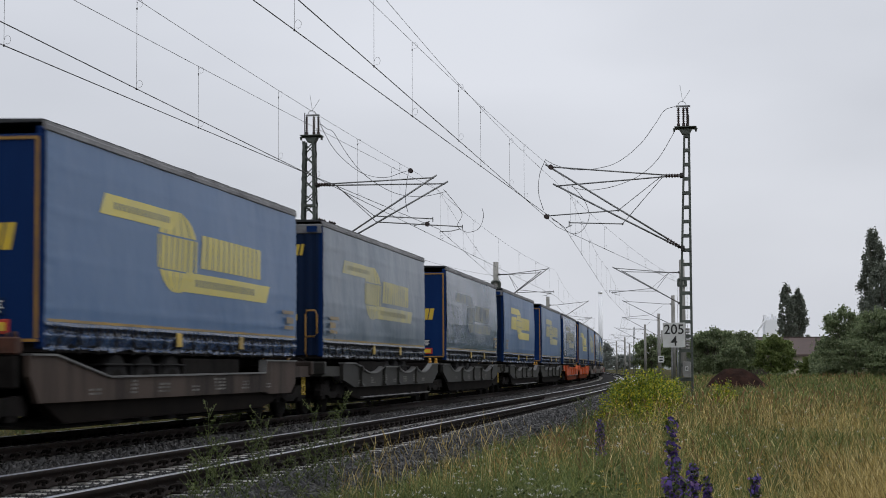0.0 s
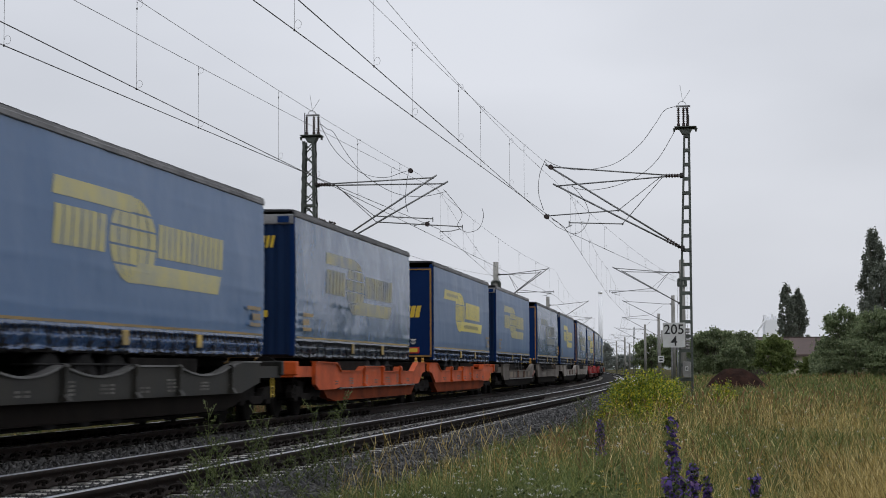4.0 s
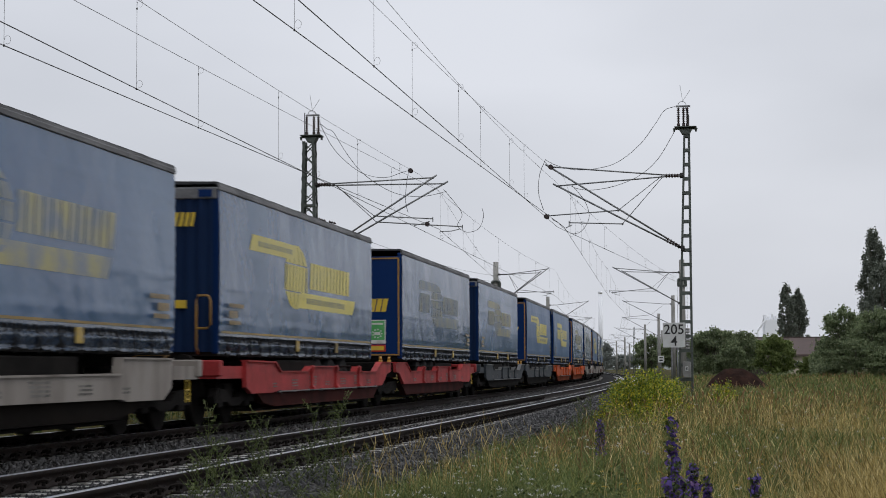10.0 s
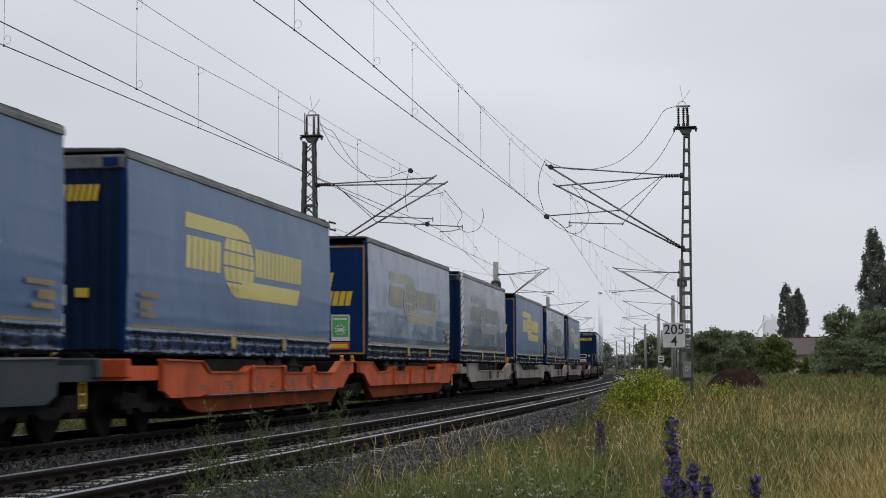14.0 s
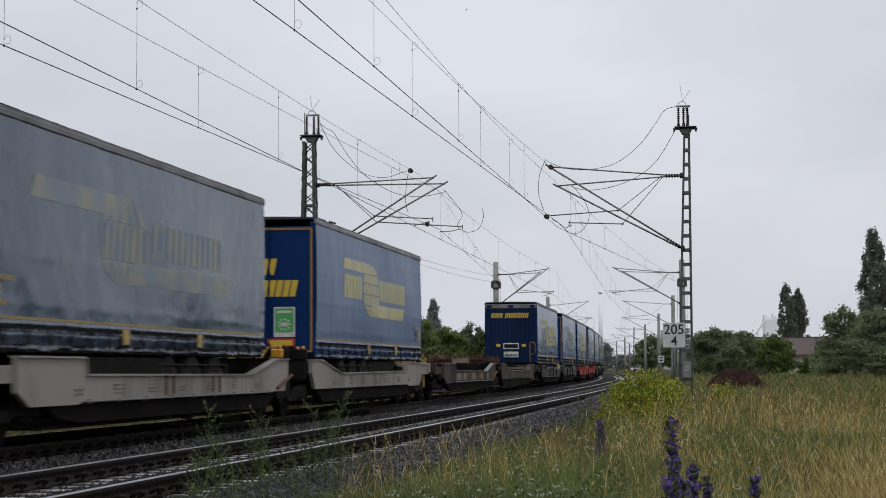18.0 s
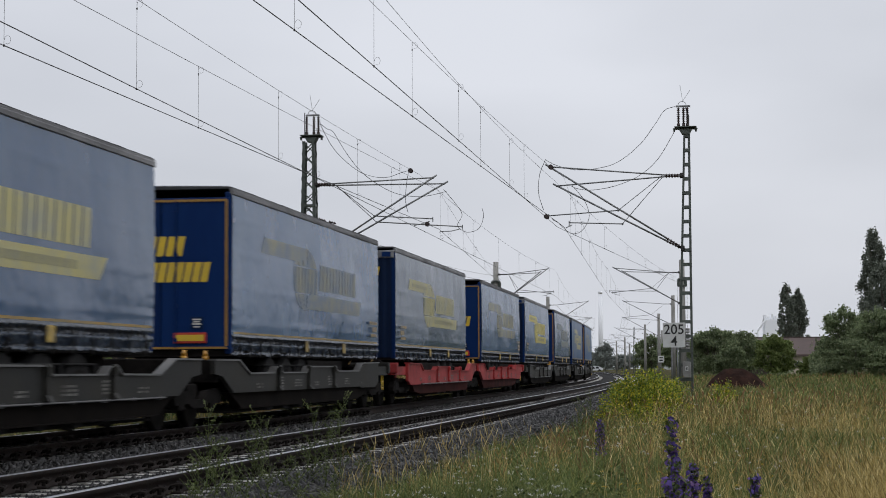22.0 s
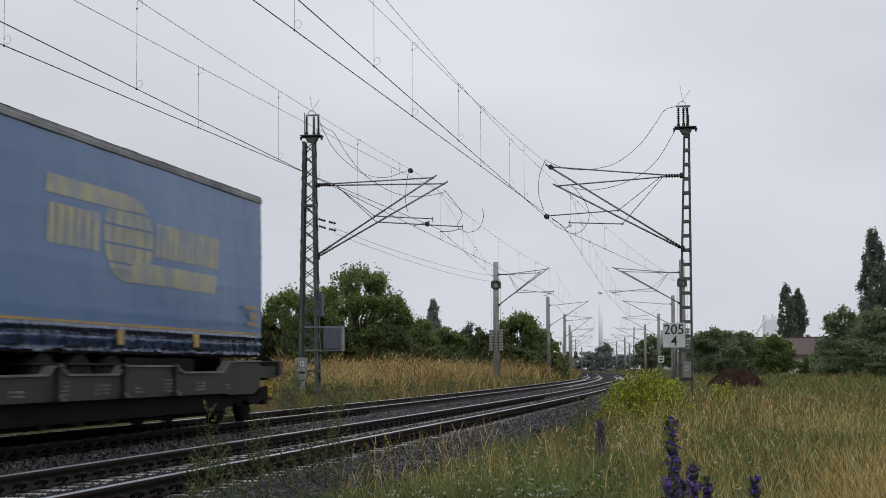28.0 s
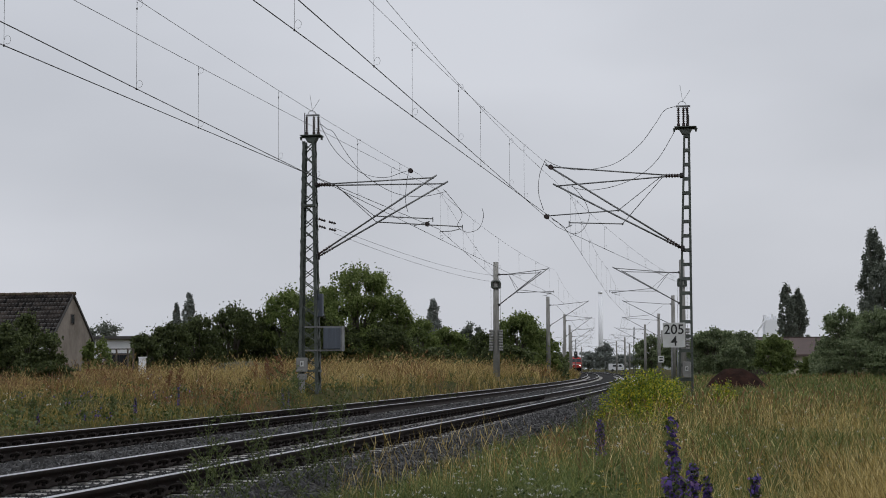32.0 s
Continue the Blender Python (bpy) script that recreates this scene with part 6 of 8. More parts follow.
def tree(u, v_top, width, d, tone="dark", label="", seed=0, poplar=False, trunk=0.22, leaves=2600, lift=0.0, kind="tree"):
    """A broad-leaved tree whose crown is built of many clumps of leaves on limbs."""
    rng = np.random.default_rng(1000 + seed)
    top = bg(u, v_top, d)
    z0 = gz(top.x, d)
    H, Wd = top.z - z0, width / FOCAL * d
    t = tagged(empty("poplar" if poplar else ("bush" if kind == "bush" else "tree"), Matrix.Translation((top.x, d, z0))), label, kind, "trees and bushes along the line")
    bm = bmesh.new()
    th = H * (0.95 if poplar else 0.45)
    r0 = max(0.06, 0.026 * H)
    lean = rng.normal(size=2) * 0.02 * H
    pipe(bm, [(lean[0] * k, lean[1] * k, -0.3 + (th + 0.3) * k) for k in np.linspace(0, 1, 6)], lambda k: r0 * (1 - 0.65 * k), 7)
    clumps = []
    if poplar:
        for i in range(150):
            k = 0.08 + 0.92 * (i + rng.random()) / 150
            prof = max(0.05, math.sin(min(1, k) ** 0.85 * math.pi)) ** 0.5
            a = rng.random() * 6.28
            rr = 0.50 * Wd * prof * rng.random() ** 0.5
            clumps.append((rr * math.cos(a), rr * math.sin(a), H * k, 0.085 * Wd * (0.5 + 0.5 * prof), 0.034 * H))
    else:
        n = 82 if kind == "tree" else 50
        for i in range(n):
            a = rng.random() * 6.28
            k = rng.random()
            zc = H * (lift + (1 - lift) * (0.16 + 0.74 * k))
            prof = math.sqrt(max(0.05, 1 - ((k - 0.38) / 0.66) ** 2))
            rr = 0.47 * Wd * prof * rng.random() ** 0.34
            clumps.append((rr * math.cos(a), rr * math.sin(a), zc, Wd * (0.045 + 0.085 * rng.random() ** 1.6), H * (0.026 + 0.042 * rng.random())))
        clumps.append((0, 0, H * 0.93, Wd * 0.09, H * 0.06))
    for c in ([] if poplar else clumps[::3]):
        a = Vector((lean[0] * 0.6, lean[1] * 0.6, th * (0.5 if not poplar else min(0.9, c[2] / H * 0.8))))
        b = Vector(c[:3])
        mid = a.lerp(b, 0.5) + Vector((0, 0, 0.05 * H))
        if (b - a).length > 0.3:
            pipe(bm, [a, mid, b], lambda k: r0 * (0.42 - 0.32 * k), 5)
    part("trunk", bm, M_BARK, t, "grey trunk and limbs")
    pts = []
    per = max(20, leaves // len(clumps))
    for cx, cy, cz, rx, rz in clumps:
        q = rng.normal(size=(per, 3))
        q *= 0.62 * (1 + 0.25 * np.sin(q[:, :1] * 5 + cx * 3))
        pts.append(q * np.array([rx, rx, rz]) + np.array([cx, cy, cz]))
    pts = np.concatenate(pts)
    pts = pts[pts[:, 2] > 0.05]
    leaves_mesh("crown", pts, 0.00085 * d + 0.045, rng, M_LEAF[tone], t)
    return t


W = "broad green tree with an uneven leafy crown"
specs = [
    (48, 556, 125, 75, "dark", "dark dense bush in front of the old house", 1, False, "bush", 5200),
    (10, 575, 90, 72, "dark", "dark dense bush in front of the old house", 2, False, "bush", 3600),
    (90, 640, 80, 70, "dark", "low dark bush beside the old house", 3, False, "bush", 2600),
    (158, 602, 26, 116, "mid", "small garden tree beside the old house", 4, False, "tree", 900),
    (182, 596, 34, 114, "mid", "thin garden tree before a white building", 5, False, "tree", 130),
    (200, 640, 60, 113, "dark", "low dark bush under a garden frame", 55, False, "bush", 700),
    (185, 568, 90, 220, "grey", "tree rising behind the white building", 6, False, "tree", 1600),
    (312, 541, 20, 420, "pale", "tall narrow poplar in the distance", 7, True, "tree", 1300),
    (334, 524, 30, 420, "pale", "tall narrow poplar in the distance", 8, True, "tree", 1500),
    (255, 588, 62, 128, "dark", "dark tree in the hedge row", 9, False, "tree", 2200),
    (300, 570, 92, 132, "dark", "dark tree in the hedge row", 10, False, "tree", 3000),
    (352, 556, 90, 135, "dark", "dark tree in the hedge row", 11, False, "tree", 3000),
    (412, 538, 105, 138, "dark", "dark tree in the hedge row", 12, False, "tree", 3400),
    (458, 548, 80, 140, "dark", "dark tree in the hedge row", 13, False, "tree", 2600),
    (430, 640, 120, 108, "grey", "low grey-green bush before the hedge row", 14, False, "bush", 2400),
    (512, 506, 110, 140, "mid", "green tree behind the lattice mast", 15, False, "tree", 3600),
    (570, 515, 120, 136, "dark", "dark green tree behind the lattice mast", 16, False, "tree", 3600),
    (632, 469, 178, 134, "mid", "large spreading green tree with an airy crown", 17, False, "tree", 9000),
    (700, 520, 74, 136, "mid", "green tree beside a large spreading tree", 18, False, "tree", 2400),
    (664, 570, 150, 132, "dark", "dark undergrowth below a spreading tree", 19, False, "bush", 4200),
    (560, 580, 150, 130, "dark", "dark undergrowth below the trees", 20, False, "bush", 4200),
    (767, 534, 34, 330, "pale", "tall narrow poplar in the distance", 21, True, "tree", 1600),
    (742, 562, 70, 170, "mid", "green tree in the hedge", 22, False, "tree", 2400),
    (790, 578, 80, 180, "mid", "green tree in the hedge", 23, False, "tree", 2400),
    (832, 570, 60, 190, "grey", "grey-green tree in the hedge", 24, False, "tree", 1800),
    (852, 590, 70, 175, "dark", "dark tree in the hedge", 25, False, "tree", 2200),
    (918, 552, 104, 172, "mid", "round green tree beside the concrete pole", 26, False, "tree", 4600),
    (962, 585, 60, 180, "mid", "green tree near the line", 27, False, "tree", 2200),
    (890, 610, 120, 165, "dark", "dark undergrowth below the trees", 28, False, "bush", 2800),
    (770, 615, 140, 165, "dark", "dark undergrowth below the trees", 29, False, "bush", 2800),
    (1070, 607, 40, 620, "pale", "tree far down the line, leaves paled for haze", 30, False, "tree", 1400),
    (1040, 622, 60, 700, "pale", "tree far down the line, leaves paled for haze", 31, False, "tree", 1200),
    (1100, 628, 60, 640, "pale", "tree far down the line, leaves paled for haze", 32, False, "tree", 1200),
    (1150, 592, 66, 330, "field", "dark tree behind the masts", 33, False, "tree", 2000),
    (1190, 600, 70, 300, "field", "dark tree behind the masts", 34, False, "tree", 2000),
    (1262, 580, 92, 190, "field", "dark green tree at the edge of the field", 35, False, "tree", 3400),
    (1312, 586, 76, 195, "field", "dark green tree at the edge of the field", 36, False, "tree", 2800),
    (1292, 612, 60, 180, "field", "green bush at the edge of the field", 37, False, "bush", 1800),
    (1368, 592, 74, 165, "mid", "green tree at the edge of the field", 38, False, "tree", 2800),
    (1235, 600, 60, 200, "field", "dark green tree at the edge of the field", 39, False, "tree", 2000),
    (1392, 508, 34, 270, "grey", "tall twin-stemmed poplar beyond the field", 40, True, "tree", 2600),
    (1413, 516, 32, 272, "grey", "tall twin-stemmed poplar beyond the field", 41, True, "tree", 2400),
    (1492, 540, 96, 160, "field", "grey-green broad tree at the edge of the field", 42, False, "tree", 3800),
    (1546, 412, 56, 178, "grey", "very tall poplar with an open crown", 43, True, "tree", 3600),
    (1560, 470, 60, 170, "grey", "tall poplar beside a dark tree", 44, True, "tree", 3200),
    (1556, 545, 120, 152, "field", "grey-green broad tree at the edge of the field", 45, False, "tree", 4600),
    (1510, 600, 140, 150, "field", "grey-green undergrowth at the edge of the field", 46, False, "bush", 4200),
    (1440, 628, 60, 185, "mid", "green bush before a long hall", 47, False, "bush", 1500),
    (1640, 560, 130, 150, "field", "grey-green broad tree at the edge of the field", 48, False, "tree", 3600),
]
for u, v, w, d, tone, lab, sd, pop, kd, lv in specs:
    tree(u, v, w, d, tone, lab, sd, pop, leaves=int(lv * 4.6), kind=kd)

def hedge(name, u0, u1, d0, d1, v_fn, n, tone, label, seed, leaf):
    """A continuous ragged band of undergrowth."""
    rg = np.random.default_rng(seed)
    u, d = u0 + (u1 - u0) * rg.random(n), d0 + (d1 - d0) * rg.random(n)
    v = v_fn(u) + 10 * np.sin(u * 0.11 + seed) + 7 * np.sin(u * 0.31)
    zt = EYE_Z + (653.67 - 0.00536 * (u - 784) - v) / FOCAL * d
    x = (u - 784) / FOCAL * d
    z0 = ground_z(x, d)
    z = z0 + (zt - z0) * rg.random(n) ** 0.75
    pts = np.stack([x, d, z], 1)
    tagged(leaves_mesh(name, pts, leaf, rg, M_LEAF[tone], None), label, "hedge", kind="stuff")


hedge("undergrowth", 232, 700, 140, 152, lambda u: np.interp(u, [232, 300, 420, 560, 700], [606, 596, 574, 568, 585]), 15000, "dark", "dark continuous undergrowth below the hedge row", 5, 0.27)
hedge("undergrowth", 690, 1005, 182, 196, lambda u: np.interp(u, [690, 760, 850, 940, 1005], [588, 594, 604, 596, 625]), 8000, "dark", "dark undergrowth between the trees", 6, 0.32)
hedge("undergrowth", 1215, 1400, 205, 220, lambda u: np.interp(u, [1215, 1260, 1330, 1400], [622, 600, 606, 618]), 6000, "field", "green undergrowth at the edge of the field", 7, 0.34)
hedge("undergrowth", 1430, 1700, 165, 180, lambda u: np.interp(u, [1430, 1480, 1700], [630, 590, 580]), 8000, "field", "grey-green undergrowth at the edge of the field", 8, 0.3)
hedge("undergrowth", -200, 100, 78, 84, lambda u: np.interp(u, [-200, 0, 60, 100], [560, 575, 600, 640]), 6000, "dark", "dark undergrowth beside the old house", 9, 0.16)

M_PLASTER = mat("stained_grey_plaster", (0.31, 0.275, 0.24), (0.13, 0.11, 0.09), rough=0.95, spec=0.1, scale=0.8, stretch=(1, 1, 0.45), bump=0.3, bump_scale=14, spread=(0.3, 0.7))
M_TILE = mat("mossy_clay_tile", (0.012, 0.010, 0.009), (0.036, 0.029, 0.025), rough=0.8, scale=1.6, island=0.85, spec=0.12, bump=0.3, bump_scale=20)
M_MOSS = mat("mossy_ridge_tile", (0.07, 0.062, 0.032), (0.085, 0.055, 0.045), rough=0.9, scale=3, island=0.3)
M_WALL_W = mat("white_rendered_wall", (0.80, 0.81, 0.82), (0.70, 0.71, 0.72), rough=0.8, scale=0.6)
M_ROOF_DK = mat("dark_flat_roof", (0.05, 0.048, 0.047), (0.07, 0.066, 0.062), rough=0.8, scale=1)
M_GLASS = mat("dark_window_glass", (0.02, 0.022, 0.025), (0.03, 0.033, 0.036), rough=0.1, scale=2)
M_BRICK = mat("red_brick_wall", (0.22, 0.085, 0.05), (0.16, 0.065, 0.042), rough=0.9, scale=5, bump=0.3)
M_HALL = mat("brown_hall_roof", (0.10, 0.07, 0.062), (0.075, 0.054, 0.05), rough=0.8, scale=0.6, stretch=(1, 1, 3))
M_CREAM = mat("cream_wall", (0.42, 0.37, 0.27), (0.35, 0.31, 0.24), rough=0.8, scale=0.6)
# almost white, so that the concrete carries the haze in its colour
M_HAZE_CONC = mat("haze_pale_concrete", (0.93, 0.94, 0.96), (0.88, 0.89, 0.92), rough=0.9, scale=0.05)
M_WOOD = mat("weathered_post_wood", (0.12, 0.10, 0.08), (0.08, 0.065, 0.05), rough=0.9, scale=6)


def old_house():
    p = bg(128, 640, 120)
    z0 = gz(p.x, p.y) - 0.1
    h = tagged(empty("old_house", Matrix.Translation((p.x, p.y, 0)) @ pose(0, 0, 0, 0, 0, -15.5)), "old gabled house of stained plaster under dark mossy clay tiles", "house")
    hw, ze, zr, ln = 2.75, 3.25, 6.05, 11.0
    bm = bmesh.new()
    prism(bm, [(-hw, z0), (hw, z0), (hw, ze), (0, zr - 0.12), (-hw, ze)], "x", -0.25, 0.0)
    g = part("gable_wall", bm, M_PLASTER, h)
    bm = bmesh.new()
    box(bm, -ln, -0.25, -hw, -hw + 0.25, z0, ze)
    part("front_wall", bm, M_WALL_W, h, "pale rendered front wall")
    bm = bmesh.new()
    box(bm, -ln, -0.25, hw - 0.25, hw, z0, ze)
    box(bm, -ln, -ln + 0.25, -hw + 0.25, hw - 0.25, z0, ze)
    part("back_wall", bm, M_PLASTER, h)
    bm = bmesh.new()
    box(bm, 0.0, 0.03, -0.30, 0.25, 4.05, 4.75, 0.01)
    wn = part("window", bm, M_WOOD, g, "small attic window")
    bm = bmesh.new()
    box(bm, 0.03, 0.04, -0.24, 0.19, 4.11, 4.69)
    part("pane", bm, M_GLASS, wn)
    for y in (-0.8, 0.6):
        bm = bmesh.new()
        box(bm, 0.0, 0.04, y - 0.28, y + 0.28, z0 + 0.9, z0 + 1.7, 0.01)
        part("shutter", bm, M_WOOD, g, "brown wooden shutter")
    sl = math.atan2(zr - ze, hw)
    run = (hw + 0.3) / math.cos(sl)
    n_c, n_t = 11, 44
    for side in (-1, 1):
        vs, fs = [], []
        rng = np.random.default_rng(3 + side)
        for c in range(n_c):
            for k in range(n_t):
                x0 = 0.06 - (ln + 0.3) * (k + 1) / n_t
                x1 = x0 + (ln + 0.3) / n_t * 0.94
                a0, a1 = run * c / n_c, run * (c + 1.12) / n_c
                lift = 0.015 * rng.random()
                for x, hgt in ((x0, 0.0), ((x0 + x1) / 2, 0.035), (x1, 0.0)):
                    for a, e in ((a0, 0.02), (a1, 0.12)):
                        vs.append((x, side * a * math.cos(sl), zr - a * math.sin(sl) + e + hgt + lift))
                for x, hgt in ((x0, 0.0), (x1, 0.0)):
                    vs.append((x, side * a1 * math.cos(sl), zr - a1 * math.sin(sl) + 0.01))
                b = len(vs) - 8
                fs += [(b, b + 2, b + 3, b + 1), (b + 2, b + 4, b + 5, b + 3), (b + 1, b + 5, b + 7, b + 6)]
        ob = raw("roof_tiles", vs, fs, M_TILE, h)
        tagged(ob, "courses of dark mossy clay tiles", kind="stuff")
    bm = bmesh.new()
    prism(bm, [(-hw - 0.35, ze - 0.36), (0, zr - 0.02), (hw + 0.35, ze - 0.36), (hw + 0.35, ze - 0.28), (0, zr + 0.06), (-hw - 0.35, ze - 0.28)], "x", -ln, 0.03)
    part("roof_deck", bm, M_ROOF_DK, h)
    for side in (-1, 1):
        bm = bmesh.new()
        prism(bm, [(0, zr - 0.10), (side * (hw + 0.36), ze - 0.46), (side * (hw + 0.36), ze - 0.24), (0, zr + 0.10)], "x", 0.032, 0.09)
        part("verge_board", bm, M_ROOF_DK, h, "dark verge board")
    for k in range(28):
        bm = bmesh.new()
        tube(bm, (0.2 - k * 0.4, 0, zr + 0.03 + 0.02 * (k % 2)), (-0.22 - k * 0.4, 0, zr + 0.05), 0.13, 0.12, n=8)
        part("ridge_tile", bm, M_MOSS, h)
    bm = bmesh.new()
    tube(bm, (-ln, -hw - 0.38, ze - 0.36), (0.1, -hw - 0.38, ze - 0.40), 0.06, n=6)
    tube(bm, (-0.1, -hw - 0.38, ze - 0.4), (-0.1, -hw - 0.02, ze - 1.0), 0.04, n=6)
    tube(bm, (-0.1, -hw - 0.02, ze - 1.0), (-0.1, -hw - 0.02, z0), 0.04, n=6)
    part("gutter", bm, M_ZINC, h)
    return h


old_house()


def white_building():
    a, b = bg(150, 600, 158), bg(330, 600, 158)
    z0 = gz(a.x, a.y)
    h = tagged(empty("white_building"), "low white flat-roofed building with dark roof edge behind gardens", "building")
    bm = bmesh.new()
    box(bm, a.x, b.x, 158, 158.3, z0, 3.7)
    w = part("wall", bm, M_WALL_W, h)
    bm = bmesh.new()
    box(bm, a.x, a.x + 0.3, 158.3, 166, z0, 3.7)
    box(bm, b.x - 0.3, b.x, 158.3, 166, z0, 3.7)
    box(bm, a.x + 0.3, b.x - 0.3, 165.7, 166, z0, 3.7)
    part("side_walls", bm, M_WALL_W, h)
    bm = bmesh.new()
    box(bm, a.x - 0.4, b.x + 0.4, 157.5, 166.4, 3.7, 3.98, 0.02)
    part("roof", bm, M_ROOF_DK, h)
    for u in (200, 222):
        q = bg(u, 630, 158)
        bm = bmesh.new()
        box(bm, q.x - 0.6, q.x + 0.6, 157.94, 158.0, 0.9, 2.5, 0.01)
        wn = part("window", bm, M_ROOF_DK, w)
        bm = bmesh.new()
        box(bm, q.x - 0.52, q.x + 0.52, 157.92, 157.94, 0.98, 2.42)
        part("pane", bm, M_GLASS, wn)
    return h


white_building()
# garden frame of posts and rails, brick wall, white pillar
pg = tagged(empty("garden_pergola"), "dark wooden garden frame of posts and rails", "pergola")
for u in (186, 206, 226, 236):
    q = bg(u, 618, 116)
    bm = bmesh.new()
    box(bm, q.x - 0.05, q.x + 0.05, 115.95, 116.05, gz(q.x, 116), q.z)
    part("post", bm, M_WOOD, pg)
q0, q1 = bg(172, 618, 116), bg(236, 618, 116)
for z in (q0.z, q0.z - 0.35):
    bm = bmesh.new()
    box(bm, q0.x, q1.x, 115.9, 115.95, z - 0.05, z + 0.02)
    part("rail", bm, M_WOOD, pg)
bw = tagged(empty("brick_wall"), "low red brick garden wall behind tall grass", "wall")
q0, q1 = bg(152, 655, 108), bg(232, 655, 108)
bm = bmesh.new()
box(bm, q0.x, q1.x, 108, 108.24, gz(q0.x, 108) - 0.2, q0.z, 0.01)
body = part("masonry", bm, M_BRICK, bw)
bm = bmesh.new()
box(bm, q0.x - 0.03, q1.x + 0.03, 107.95, 108.29, q0.z, q0.z + 0.05, 0.01)
part("coping", bm, M_BRICK, bw)
pl = tagged(empty("white_pillar"), "white rendered gate pillar at the gardens", "pillar")
q = bg(252, 632, 112)
bm = bmesh.new()
box(bm, q.x - 0.2, q.x + 0.2, 111.8, 112.2, gz(q.x, 112) - 0.1, q.z - 0.06, 0.01)
part("shaft", bm, M_WALL_W, pl)
bm = bmesh.new()
box(bm, q.x - 0.25, q.x + 0.25, 111.75, 112.25, q.z - 0.06, q.z, 0.01)
part("cap", bm, M_WALL_W, pl)


def long_hall():
    d = 255.0
    a, b = bg(1330, 640, d), bg(1470, 640, d)
    h = tagged(empty("long_hall"), "long low hall with a brown pitched roof and cream wall", "building")
    z0, ze, zr = gz(a.x, d), bg(1400, 627, d).z, bg(1400, 597, d).z
    bm = bmesh.new()
    box(bm, a.x, b.x, d, d + 0.3, z0, ze)
    w = part("wall", bm, M_CREAM, h)
    bm = bmesh.new()
    for x in (a.x, b.x - 0.3):
        prism(bm, [(d + 0.3, z0), (d + 10, z0), (d + 10, ze), (d + 5, zr - 0.1), (d + 0.3, ze)], "x", x, x + 0.3)
    part("gable_wall", bm, M_CREAM, h)
    bm = bmesh.new()
    prism(bm, [(d - 0.5, ze - 0.05), (d + 5, zr), (d + 10.5, ze - 0.05), (d + 10.5, ze - 0.3), (d + 5, zr - 0.25), (d - 0.5, ze - 0.3)], "x", a.x - 0.4, b.x + 0.4)
    part("roof", bm, M_HALL, h)
    bm = bmesh.new()
    box(bm, a.x - 0.4, b.x + 0.4, d + 4.9, d + 5.1, zr, zr + 0.12)
    part("ridge", bm, M_HALL, h)
    for i in range(6):
        x = a.x + 1.2 + i * (b.x - a.x - 2.4) / 5
        bm = bmesh.new()
        box(bm, x - 0.55, x + 0.55, d - 0.05, d, z0 + 0.9, z0 + 1.7, 0.01)
        wn = part("window", bm, M_WALL_W, w)
        bm = bmesh.new()
        box(bm, x - 0.48, x + 0.48, d - 0.07, d - 0.05, z0 + 0.97, z0 + 1.63)
        part("pane", bm, M_GLASS, wn)
    return h


long_hall()
shed = tagged(empty("white_shed"), "small shed with a white metal roof among trees", "shed")
q = bg(1333, 606, 210)
bm = bmesh.new()
prism(bm, [(q.x - 1.4, q.z - 0.5), (q.x + 1.0, q.z), (q.x + 1.6, q.z - 0.35), (q.x + 1.6, q.z - 0.5), (q.x + 1.0, q.z - 0.15), (q.x - 1.4, q.z - 0.65)], "y", 208, 213)
part("roof", bm, M_WALL_W, shed)
bm = bmesh.new()
box(bm, q.x - 1.2, q.x + 1.4, 208.3, 212.7, gz(q.x, 210), q.z - 0.62)
part("wall", bm, M_WOOD, shed)

silo = tagged(empty("silo_tower"), "concrete silo tower with roof plant, colour paled for haze", "silo")
d = 1000.0
q0, q1 = bg(1352, 566, d), bg(1378, 566, d)
bm = bmesh.new()
box(bm, q0.x + 0.4, q1.x, d, d + 9, -1.0, q0.z)
sb = part("tower", bm, M_HAZE_CONC, silo)
for u, v in ((1354, 558), (1360, 562), (1366, 556), (1372, 560), (1377, 563)):
    q = bg(u, v, d)
    bm = bmesh.new()
    box(bm, q.x - 0.6, q.x + 0.6, d + 1, d + 5, q0.z, q.z)
    part("roof_plant", bm, M_HAZE_CONC, silo)
bm = bmesh.new()
a, b = bg(1340, 585, d), bg(1353, 568, d)
tube(bm, a, b, 0.6, n=6)
tube(bm, (a.x, a.y, -1.0), a, 0.4, n=6)
part("conveyor", bm, M_HAZE_CONC, silo)

chim = tagged(empty("tall_chimney"), "tall concrete chimney, colour paled for haze", "chimney")
d = 2200.0
q = bg(1062, 516, d)
bm = bmesh.new()
tube(bm, (q.x, d, -1), (q.x, d, q.z), 3.1, 2.3, n=20)
part("shaft", bm, M_HAZE_CONC, chim)
bm = bmesh.new()
tube(bm, (q.x, d, q.z - 3), (q.x, d, q.z), 2.6, 2.6, n=20)
part("crown_ring", bm, M_HAZE_CONC, chim)

